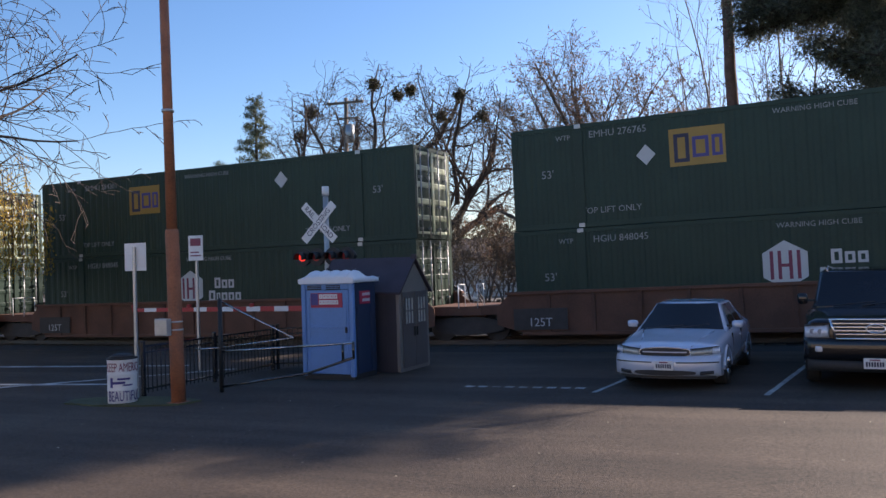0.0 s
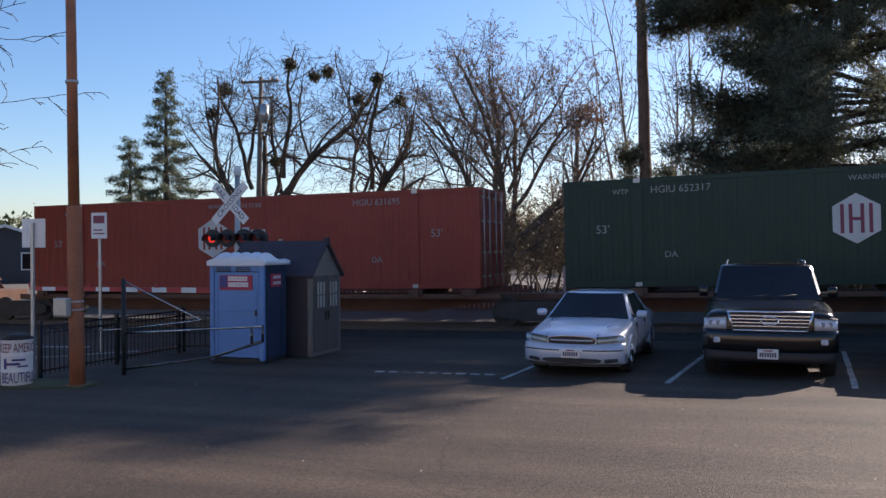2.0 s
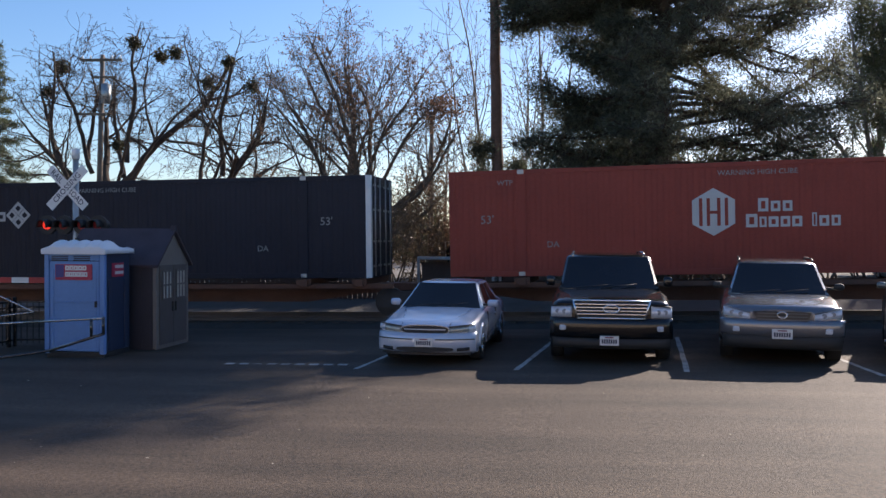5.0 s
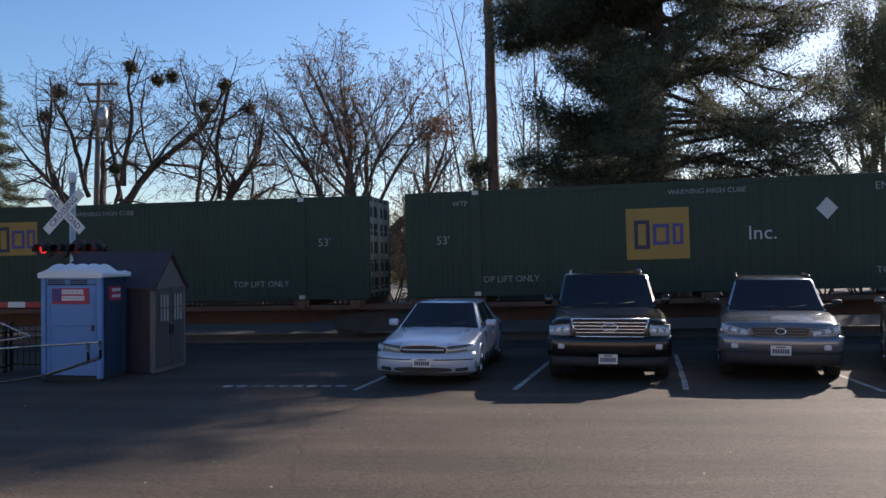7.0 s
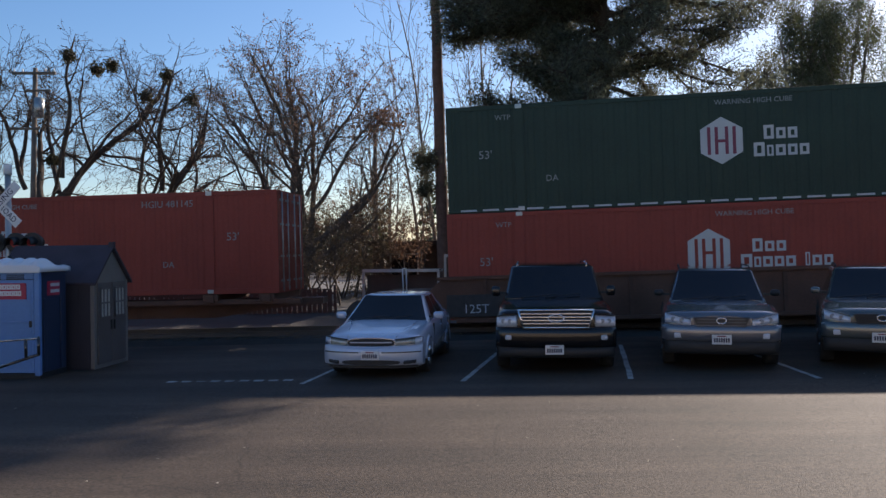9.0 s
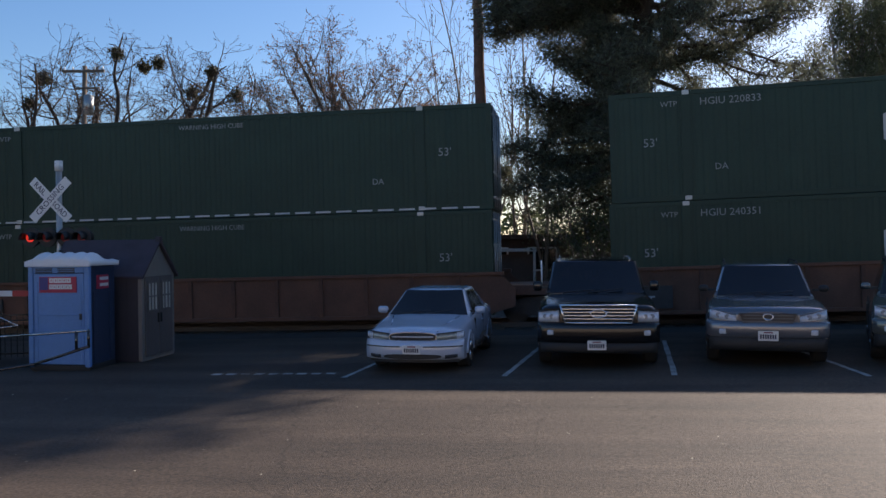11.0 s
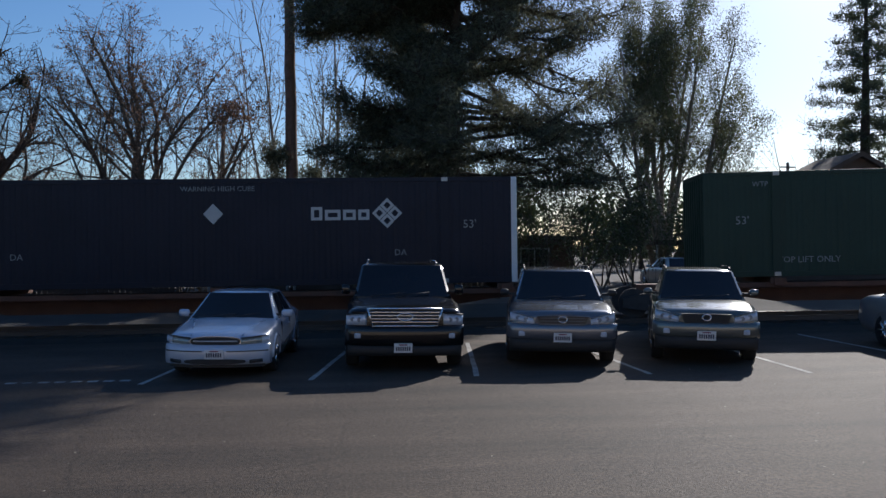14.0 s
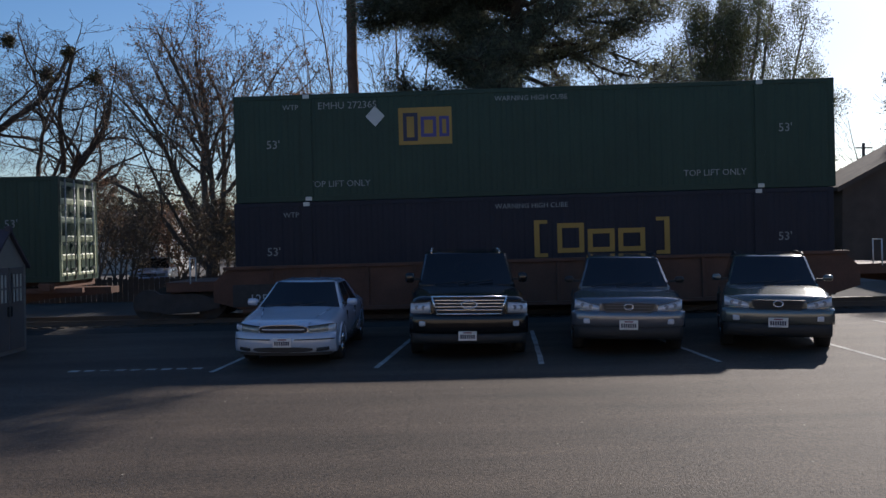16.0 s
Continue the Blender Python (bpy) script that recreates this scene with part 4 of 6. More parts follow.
def pipe_run(bm, pts, r, sides=10):
    for a, b in zip(pts, pts[1:]):
        tube(bm, a, b, r, sides=sides)
        bmesh.ops.create_uvsphere(bm, u_segments=8, v_segments=6, radius=r, matrix=Matrix.Translation(b))
    return bm


def pipe_gates():
    ob = thing("pipe_gate", "welded steel pipe swing gate standing open before the toilet", "gate", pose(-10.9, 13.0, rise(-10.9)))
    part("hinge_post", tubes(((0, 0, 0), (0, 0, 1.78), 0.042), sides=14), TRIM, ob)
    part("top_rail", pipe_run(bmesh.new(), [(0, 0, 0.78), (1.5, 0.0, 0.88), (2.95, 0.0, 0.98)], 0.02), PIPE, ob)
    part("end_frame", pipe_run(bmesh.new(), [(2.75, 0, 0.97), (2.75, 0, 0.66), (2.97, 0, 0.72), (2.97, 0, 0.99)], 0.025), BLACKP, ob)
    part("brace", pipe_run(bmesh.new(), [(2.97, 0, 0.72), (2.0, 0, 0.42), (0.0, 0, 0.1)], 0.025), BLACKP, ob)
    ob = thing("pipe_gate", "thin pipe gate coloured pale for sun glint, long diagonal stay", "gate", pose(-11.02, 13.12, rise(-11.0)))
    part("hinge_post", tubes(((0, 0, 0), (0, 0, 1.8), 0.03), sides=14), TRIM, ob)
    part("diagonal_stay", pipe_run(bmesh.new(), [(0, 0, 1.76), (1.72, 0, 1.05)], 0.014), PIPE, ob)
    part("rail", pipe_run(bmesh.new(), [(-0.6, 0, 0.8), (0, 0, 0.84), (1.72, 0, 1.05)], 0.014), PIPE, ob)


def picket_fence(x0, y0, x1, y1, height=1.0):
    ln = math.hypot(x1 - x0, y1 - y0)
    ob = thing("picket_fence", "low black steel picket fence beside the road", "fence", pose(x0, y0, rise(x0), 0, 0, math.degrees(math.atan2(y1 - y0, x1 - x0))), group="black fences")
    for z in (0.12, 0.82, height - 0.06):
        part("rail", boxes((0, ln, -0.02, 0.02, z, z + 0.035)), BLACKP, ob)
    n = int(ln / 0.115)
    pk = mesh_of(boxes((-0.008, 0.008, -0.008, 0.008, 0.06, height - 0.03)), "picket", BLACKP)
    for i in range(1, n):
        part("picket", pk, None, ob).location = (i * ln / n, 0, 0)
    po = mesh_of(boxes((-0.035, 0.035, -0.035, 0.035, 0, height + 0.06), bevel=0.008), "post", BLACKP)
    for i in range(int(ln / 2.0) + 1):
        part("post", po, None, ob).location = (min(ln, i * 2.0), 0, 0)


portable_toilet()
garden_shed()
crossing_signal()
light_pole()
litter_bin()
sign_post("road_sign", "blank white back of a road sign on a steel post", -12.03, 12.0, 0.5, 0.52, 2.92, WHITE, WHITE, 2.85)
s2, pl = sign_post("parking_sign", "small white and red regulation sign on a steel post", -14.1, 16.0, 0.42, 0.6, 3.25, WHITE, WHITE, 3.2)
part("sign_bars", boxes((-0.15, 0.15, -0.016, -0.011, 3.0, 3.18), (-0.15, 0.15, -0.016, -0.011, 2.75, 2.78), (-0.15, 0.1, -0.016, -0.011, 2.83, 2.86)), MAROON, pl, "red printed bars")
pipe_gates()
picket_fence(-12.15, 12.25, -12.1, 16.4)
picket_fence(-12.1, 16.45, -10.7, 16.9)
bm = bmesh.new()
pts = [(0.75 * (x + 11.4) - 11.4, 0.6 * (y - 11.6) + 11.6) for x, y in [(-13.6, 10.9), (-12.4, 10.75), (-11.2, 10.95), (-10.3, 11.4), (-10.2, 12.2), (-11.4, 12.6), (-13.2, 12.3), (-13.9, 11.6)]]
a = [bm.verts.new((x, y, rise(x) - 0.02)) for x, y in pts]
b = [bm.verts.new((x, y, rise(x) + 0.03)) for x, y in pts]
bm.faces.new(b)
for i in range(8):
    bm.faces.new((a[i], a[(i + 1) % 8], b[(i + 1) % 8], b[i]))
tagged(new("verge", mesh_of(bm, "verge", GRASS)), "small patch of short grass and leaf litter round a pole", "grass", kind="structure")


# ---- cars ----
def lerp_table(tab, y):
    for (y0, v0), (y1, v1) in zip(tab, tab[1:]):
        if y <= y1:
            return v0 + (v1 - v0) * max(0.0, (y - y0)) / (y1 - y0)
    return tab[-1][1]


def car_base(name, label, spec, paint, m, category="car"):
    """A car with its nose at y = 0, facing -y. spec: length, width, tables of deck height, half width and underside by y, and the cabin."""
    ob = thing(name, label, category, m, group="parked cars")
    L, W = spec["L"], spec["W"]
    bm = bmesh.new()
    rings = []
    for y in [0.0, 0.02, 0.05, 0.09, 0.14, 0.2, 0.28, 0.38] + [0.5 + (L - 0.6) * i / 32 for i in range(33)] + [L - 0.05, L]:
        t, w, u = lerp_table(spec["deck"], y), lerp_table(spec["half"], y) * W / 2, lerp_table(spec["under"], y)
        h = t - u
        half = [(0.0, u), (w * 0.8, u), (w * 0.95, u + 0.06 * h), (w * 0.99, u + 0.3 * h), (w, u + 0.55 * h), (w * 0.985, u + 0.78 * h), (w * 0.94, u + 0.93 * h), (w * 0.84, t - 0.008), (w * 0.5, t + 0.014), (0.0, t + 0.022)]
        ring = [(x, y, z) for x, z in half] + [(-x, y, z) for x, z in half[-2:0:-1]]
        rings.append(ring)
    loft(bm, rings)
    part("body", bm, paint, ob)
    # cabin: roof and pillars, glass set just proud of it
    c = spec["cabin"]     # cowl y, windscreen top y, roof end y, rear deck y, belt z, roof z, belt half width, roof half width
    y0, y1, y2, y3, zb, zr, wb, wr = c
    zb0 = lerp_table(spec["deck"], y0) - 0.03

    def ring_at(k):
        # k 0 at the belt, 1 at the roof
        e = k ** 0.92
        w = wb + (wr - wb) * e
        return y0 + (y1 - y0) * e, y3 + (y2 - y3) * e, w, zb0 + (zr - zb0) * k
    bm = bmesh.new()
    rings = []
    for k in (0, 0.2, 0.4, 0.6, 0.8, 0.93, 1.0):
        a, b, w, z = ring_at(k)
        if k == 1.0:
            a, b, w = a + 0.07, b - 0.07, w - 0.08
        n = 5
        ring = [(-w + 2 * w * i / n, a + 0.10 * (abs(2 * i / n - 1)) ** 2, z) for i in range(n + 1)]
        ring += [(w, a + (b - a) * s, z) for s in (0.15, 0.35, 0.65, 0.85)]
        ring += [(w - 2 * w * i / n, b - 0.06 * (abs(2 * i / n - 1)) ** 2, z) for i in range(n + 1)]
        ring += [(-w, b - (b - a) * s, z) for s in (0.15, 0.35, 0.65, 0.85)]
        rings.append(ring)
    loft(bm, rings)
    part("roof", bm, paint, ob)

    def pane(us, ks, side):
        bm = bmesh.new()
        vs = []
        for k in ks:
            a, b, w, z = ring_at(k)
            row = []
            for u in us:
                if side == "front":
                    row.append((w * u, a + 0.10 * u * u - 0.012, z + 0.006))
                elif side == "rear":
                    row.append((w * u, b - 0.06 * u * u + 0.012, z + 0.006))
                else:
                    row.append((math.copysign(w + 0.008, side), a + (b - a) * u, z))
            vs.append([bm.verts.new(p) for p in row])
        for r0, r1 in zip(vs, vs[1:]):
            for i in range(len(us) - 1):
                bm.faces.new((r0[i], r0[i + 1], r1[i + 1], r1[i])).smooth = True
        bmesh.ops.recalc_face_normals(bm, faces=bm.faces)
        return bm
    ks = (0.06, 0.3, 0.6, 0.93)
    part("windscreen", pane((-0.95, -0.6, -0.2, 0.2, 0.6, 0.95), ks, "front"), GLASS, ob, "tinted windscreen")
    part("rear_window", pane((-0.85, -0.4, 0.0, 0.4, 0.85), ks, "rear"), GLASS, ob)
    for s in (-1, 1):
        for u0, u1 in spec["side_windows"]:
            part("side_window", pane((u0, (u0 + u1) / 2, u1), (0.1, 0.5, 0.88), s), GLASS, ob)
    # wheels
    r = spec["tyre"]
    for y in spec["axles"]:
        for s in (-1, 1):
            x = s * (W / 2 - 0.12)
            wh = part("wheel", tubes(((x - s * 0.1, y, r), (x + s * 0.1, y, r), r * 0.9), sides=24), TYRE, ob)
            bm = bmesh.new()
            rg = [[(x + s * dx, y + rr * math.cos(q), r + rr * math.sin(q)) for q in [i * math.pi / 14 for i in range(28)]] for dx, rr in ((-0.11, r * 0.7), (-0.11, r * 0.95), (-0.08, r), (0.08, r), (0.112, r * 0.95), (0.112, r * 0.66))]
            loft(bm, rg, caps=False)
            part("tyre", bm, TYRE, wh)
            bm = tubes(((x + s * 0.09, y, r), (x + s * 0.114, y, r), r * 0.2), sides=12)
            for q in range(7):
                a = q * 2 * math.pi / 7
                tube(bm, (x + s * 0.1, y, r), (x + s * 0.1, y + 0.62 * r * math.cos(a), r + 0.62 * r * math.sin(a)), 0.03, sides=6)
            part("rim", bm, CHROME, wh, "spoked alloy rim")
            bm = bmesh.new()
            rg = []
            for q in range(15):
                a = math.pi * q / 14
                rg.append([(s * (W / 2 - dx), y + rr * math.cos(a), r + rr * math.sin(a)) for dx, rr in ((0.16, r + 0.02), (-0.006, r + 0.02), (-0.006, r + 0.075), (0.03, r + 0.1))])
            loft(bm, rg)
            part("wheel_arch", bm, spec.get("arch", TRIM), ob)
    # mirrors
    for s in (-1, 1):
        bm = bmesh.new()
        mx, my, mz = s * (W / 2 - 0.03), y0 + spec.get("mirror_y", 0.5), zb + spec.get("mirror_z", 0.06)
        mw, mh = spec.get("mirror_w", 0.12), spec.get("mirror_h", 0.075)
        cxm = mx + s * mw * 0.9
        box(bm, cxm - mw, cxm + mw, my - 0.06, my + 0.06, mz - mh, mz + mh, bevel=min(mh, 0.06) * 0.8)
        for f in bm.faces:
            f.smooth = True
        mi = part("wing_mirror", bm, spec.get("mirror_mat", paint), ob)
        part("mirror_stalk", boxes((min(mx - s * 0.12, mx), max(mx - s * 0.12, mx), my - 0.03, my + 0.03, mz - 0.05, mz - 0.01)), TRIM, mi)
    # number plate with plain bars
    px, pz, py = spec["plate"]
    pl = part("number_plate", boxes((px - 0.155, px + 0.155, py - 0.02, py, pz - 0.08, pz + 0.08), bevel=0.006), PLATE, ob, "white number plate with dark bars")
    for i in range(7):
        part("plate_bar", boxes((px - 0.125 + i * 0.037, px - 0.1 + i * 0.037, py - 0.024, py - 0.018, pz - 0.045, pz + 0.025)), INK, pl)
    part("plate_strip", boxes((px - 0.07, px + 0.07, py - 0.024, py - 0.018, pz + 0.045, pz + 0.065)), MAROON, pl)
    part("wiper", tubes(((-0.15, y0 - 0.0, zb0 + 0.06), (0.5, y0 + 0.14, zb0 + 0.13), 0.01), ((-0.6, y0 + 0.02, zb0 + 0.06), (0.05, y0 + 0.1, zb0 + 0.12), 0.01), sides=6), TRIM, ob)
    return ob


def curved_panel(bm, x0, x1, z0, z1, front, depth=0.04, n=6):
    """A face that follows the curve of a car's nose: front(x) gives y."""
    rings = []
    for i in range(n + 1):
        x = x0 + (x1 - x0) * i / n
        y = front(x)
        rings.append([(x, y, z0), (x, y + depth, z0), (x, y + depth, z1), (x, y, z1)])
    loft(bm, rings, smooth=False)
    return bm


def bumper_panel(bm, x0, x1, z0, z1, front, bulge=0.05, depth=0.16, n=18):
    """A bumper skin with a rounded face."""
    rings = []
    for i in range(n + 1):
        x = x0 + (x1 - x0) * i / n
        y, h = front(x), (z1 - z0) / 2
        face = [(x, y + bulge * (1 - math.cos(a) ** 0.6), (z0 + z1) / 2 + h * math.sin(a)) for a in [radians(v) for v in (-88, -65, -40, -15, 15, 40, 65, 88)]]
        rings.append(face + [(x, y + depth, z1), (x, y + depth, z0)])
    loft(bm, rings)
    bmesh.ops.recalc_face_normals(bm, faces=bm.faces)
    return bm


def oval_panel(bm, rx, zc, rz, front, depth, n=18):
    """A rounded panel that follows the nose."""
    rings = []
    for i in range(n + 1):
        x = rx * -math.cos(math.pi * i / n)
        h = max(0.012, rz * math.sin(math.pi * i / n) ** 0.6)
        y = front(x)
        rings.append([(x, y, zc - h), (x, y + depth, zc - h), (x, y + depth, zc + h), (x, y, zc + h)])
    loft(bm, rings, smooth=False)
    bmesh.ops.recalc_face_normals(bm, faces=bm.faces)
    return bm


def slanted_lamp(x0, x1, inner, outer, front, depth=0.09, n=8):
    """A lamp whose lower and upper edges climb towards its outer end."""
    rings = []
    for i in range(n + 1):
        k = i / n
        x = x0 + (x1 - x0) * k
        y, lo, hi = front(x), inner[0] + (outer[0] - inner[0]) * k, inner[1] + (outer[1] - inner[1]) * k
        rings.append([(x, y, lo), (x, y + depth, lo), (x, y + depth, hi), (x, y + 0.025, hi), (x, y - 0.008, (lo + hi) / 2)])
    bm = loft(bmesh.new(), rings)
    bmesh.ops.recalc_face_normals(bm, faces=bm.faces)
    return bm


def sedan(m, paint, label):
    spec = dict(L=4.72, W=1.755, tyre=0.31, axles=(0.95, 3.58),
                deck=[(0, 0.68), (0.05, 0.71), (0.14, 0.745), (0.28, 0.785), (0.6, 0.84), (1.32, 0.93), (2.2, 0.96), (3.6, 0.98), (4.3, 0.97), (4.62, 0.9), (4.72, 0.7)],
                half=[(0, 0.3), (0.02, 0.4), (0.05, 0.55), (0.09, 0.68), (0.14, 0.79), (0.2, 0.89), (0.28, 0.955), (0.6, 0.985), (1.2, 1.0), (3.6, 1.0), (4.4, 0.94), (4.72, 0.8)],
                under=[(0, 0.3), (0.1, 0.2), (0.4, 0.17), (4.3, 0.2), (4.72, 0.35)],
                cabin=(1.28, 2.05, 3.3, 4.0, 0.93, 1.41, 0.80, 0.56), side_windows=((0.2, 0.5), (0.53, 0.82)),
                plate=(0.0, 0.435, -0.1), mirror_w=0.1, mirror_h=0.07, mirror_y=0.42, mirror_z=0.08, arch=paint)
    ob = car_base("sedan", label, spec, paint, m)

    def nose(x):
        return 0.28 * (abs(x) / 0.87) ** 2.6
    part("bumper", bumper_panel(bmesh.new(), -0.86, 0.86, 0.24, 0.6, lambda x: nose(x) - 0.095, 0.1, 0.3), paint, ob)
    part("lower_intake", oval_panel(bmesh.new(), 0.5, 0.31, 0.045, lambda x: nose(x) - 0.102, 0.06), TRIM, ob, "black lower air intake")
    # Black on the chin paints the shade below the bumper.
    part("chin", curved_panel(bmesh.new(), -0.78, 0.78, 0.2, 0.245, lambda x: nose(x) - 0.03, 0.12, 14), TRIM, ob, "chin lip coloured black for shade under the bumper")
    for s in (-1, 1):
        h = part("headlight", slanted_lamp(s * 0.42, s * 0.74, (0.598, 0.7), (0.612, 0.735), lambda x: nose(x) - 0.03), HAZED, ob, "wide hazed headlight, higher at its outer end")
        part("corner_lamp", slanted_lamp(s * 0.74, s * 0.85, (0.612, 0.735), (0.64, 0.735), lambda x: nose(x) - 0.03), LAMPC, h, "clear corner lamp")
        part("lamp_shadow_gap", slanted_lamp(s * 0.41, s * 0.83, (0.7, 0.712), (0.737, 0.747), lambda x: nose(x) - 0.03), TRIM, h)
        part("bonnet_crease", pipe_run(bmesh.new(), [(s * 0.42, 0.1, 0.742), (s * 0.5, 0.6, 0.845), (s * 0.62, 1.2, 0.925)], 0.012), paint, ob)
        part("fog_recess", slanted_lamp(s * 0.56, s * 0.76, (0.275, 0.345), (0.29, 0.36), lambda x: nose(x) - 0.1), TRIM, ob, "black corner recess")
        part("bumper_strip", curved_panel(bmesh.new(), s * 0.2, s * 0.84, 0.475, 0.495, lambda x: nose(x) - 0.105, 0.03, 10), TRIM, ob, "dark rubbing strip")
    gr = part("grille", oval_panel(bmesh.new(), 0.4, 0.65, 0.078, lambda x: nose(x) - 0.032, 0.06), TRIM, ob, "dark oval grille with chrome bars")
    part("grille_bar", curved_panel(bmesh.new(), -0.36, 0.36, 0.648, 0.668, lambda x: nose(x) - 0.045, 0.03, 10), paint, gr)
    part("grille_surround", oval_panel(bmesh.new(), 0.415, 0.65, 0.09, lambda x: nose(x) - 0.026, 0.05), CHROME, gr)
    for s in (-1, 1):
        for y in (1.55, 2.6):
            part("door_seam", boxes((min(s * 0.85, s * 0.8785), max(s * 0.85, s * 0.8785), y, y + 0.01, 0.32, 0.86)), TRIM, ob)
        part("door_handle", boxes((min(s * 0.87, s * 0.905), max(s * 0.87, s * 0.905), 2.35, 2.52, 0.76, 0.79), bevel=0.006), paint, ob)
    return ob


def suv(m, paint, label, kind):
    big = kind == "large"
    H = {"large": 1.88, "mid": 1.72, "small": 1.68}[kind]
    W = {"large": 2.07, "mid": 1.94, "small": 1.83}[kind]
    L = {"large": 5.2, "mid": 4.78, "small": 4.68}[kind]
    hood = {"large": 1.12, "mid": 1.02, "small": 1.0}[kind]
    r = {"large": 0.4, "mid": 0.36, "small": 0.35}[kind]
    y_c = {"large": 1.45, "mid": 1.2, "small": 1.12}[kind]
    spec = dict(L=L, W=W, tyre=r, axles=(0.95, L - 1.05),
                deck=[(0, hood - 0.13), (0.04, hood - 0.085), (0.12, hood - 0.05), (0.28, hood - 0.025), (y_c * 0.6, hood + 0.045), (y_c, hood + 0.06), (2.2, hood + 0.07), (L - 0.2, hood + 0.06), (L, hood - 0.1)],
                half=[(0, 0.5), (0.02, 0.62), (0.05, 0.74), (0.09, 0.84), (0.14, 0.92), (0.2, 0.965), (0.3, 0.985), (0.8, 1.0), (L - 0.5, 1.0), (L, 0.92)],
                under=[(0, 0.42), (0.2, 0.3), (0.5, 0.28), (L - 0.5, 0.3), (L, 0.45)],
                cabin=(y_c, y_c + (0.88 if big else 0.85), L - 0.45, L - 0.12, hood + 0.06, H - 0.07, W / 2 * (0.89 if big else 0.87), W / 2 * (0.76 if big else 0.68)),
                side_windows=((0.16, 0.4), (0.43, 0.66), (0.69, 0.9)),
                plate=(0.0 if not big else -0.03, {"large": 0.42, "mid": 0.53, "small": 0.52}[kind], -0.105), mirror_w=0.085, mirror_h=0.06 if not big else 0.095, mirror_y=0.35, mirror_z=0.14,
                mirror_mat=paint if kind != "mid" else TRIM, arch=paint if kind == "large" else TRIM)
    ob = car_base("suv", label, spec, paint, m, "SUV")

    hw = W / 2

    def nose(x):
        return 0.2 * (abs(x) / hw) ** 3.2
    hl_z = {"large": (0.79, 0.99), "mid": (0.76, 0.91), "small": (0.75, 0.91)}[kind]
    part("bumper", bumper_panel(bmesh.new(), -hw * 0.98, hw * 0.98, 0.48 if not big else 0.44, hl_z[0] - 0.0, lambda x: nose(x) - 0.1, 0.07, 0.3), paint, ob)
    part("lower_valance", bumper_panel(bmesh.new(), -hw * 0.94, hw * 0.94, 0.27, 0.52 if not big else 0.47, lambda x: nose(x) - 0.085, 0.1, 0.3), TRIM, ob, "black lower bumper valance")
    part("bumper_step", curved_panel(bmesh.new(), -hw * 0.96, hw * 0.96, hl_z[0] - 0.035, hl_z[0] - 0.012, lambda x: nose(x) - 0.06, 0.12, 18), paint, ob)
    for s in (-1, 1):
        x0, x1 = {"large": (0.63, 0.97), "mid": (0.5, 0.93), "small": (0.5, 0.93)}[kind]
        lo, hi = hl_z
        if big:
            bm = slanted_lamp(s * hw * x0, s * hw * x1, (lo + 0.01, hi + 0.01), (lo, hi - 0.03), lambda x: nose(x) - 0.035, 0.12)
        else:
            bm = slanted_lamp(s * hw * x0, s * hw * x1, (lo - 0.01, lo + 0.09), (lo + 0.04, hi + 0.035), lambda x: nose(x) - 0.035, 0.12)
        h = part("headlight", bm, LAMPC, ob, "large clear headlight")
        for q in (0.35, 0.68):
            cx = s * hw * (x0 + (x1 - x0) * q)
            lamp_z = sum(hl_z) / 2 if big else lo + 0.04 + (0.075) * q
            part("lamp_bowl", tubes(((cx, nose(cx) - 0.045, lamp_z), (cx, nose(cx) - 0.03, lamp_z), 0.04), sides=14), BOWL, h)
        part("lamp_surround", slanted_lamp(s * hw * x0, s * hw * x1, (hi + 0.01, hi + 0.025) if big else (lo + 0.09, lo + 0.125), (hi - 0.03, hi - 0.01) if big else (hi + 0.035, hi + 0.05), lambda x: nose(x) - 0.03, 0.1), TRIM if big else paint, h)
        fx = s * hw * (0.77 if big else 0.72)
        fz = 0.62 if big else 0.585
        part("fog_lamp", boxes((fx - 0.06, fx + 0.06, nose(fx) - 0.115, nose(fx) + 0.02, fz - 0.045, fz + 0.045), bevel=0.02), LAMPC, ob)
        part("roof_rail", pipe_run(bmesh.new(), [(s * hw * 0.66, y_c + 1.0, H - 0.08), (s * hw * 0.66, y_c + 1.25, H - 0.03), (s * hw * 0.66, L - 0.8, H - 0.03), (s * hw * 0.66, L - 0.6, H - 0.08)], 0.016), CHROME if big else TRIM, ob)
        for y in (1.7, 2.75):
            part("door_seam", boxes((min(s * hw * 0.985, s * hw * 1.004), max(s * hw * 0.985, s * hw * 1.004), y, y + 0.012, 0.4, hood - 0.05)), TRIM, ob)
        part("door_handle", boxes((min(s * hw * 0.99, s * hw * 1.03), max(s * hw * 0.99, s * hw * 1.03), 2.45, 2.64, hood - 0.18, hood - 0.14), bevel=0.006), paint, ob)
    if big:
        gr = part("grille", prism(bmesh.new(), [(-0.55, 0.8), (0.55, 0.8), (0.63, 1.08), (-0.63, 1.08)], -0.06, 0.05), TRIM, ob, "broad chrome-barred grille")
        rim_pts = ((-0.55, 0.79), (0.55, 0.79), (0.63, 1.085), (-0.63, 1.085))
        part("grille_frame", pipe_run(bmesh.new(), [(x, -0.075, z) for x, z in rim_pts + rim_pts[:1]], 0.017), CHROME, gr)
        for i in range(4):
            w = 0.56 + i * 0.012
            part("grille_slat", boxes((-w, w, -0.088, -0.07, 0.845 + i * 0.055, 0.872 + i * 0.055), bevel=0.006), CHROME, gr)
        bm = bmesh.new()
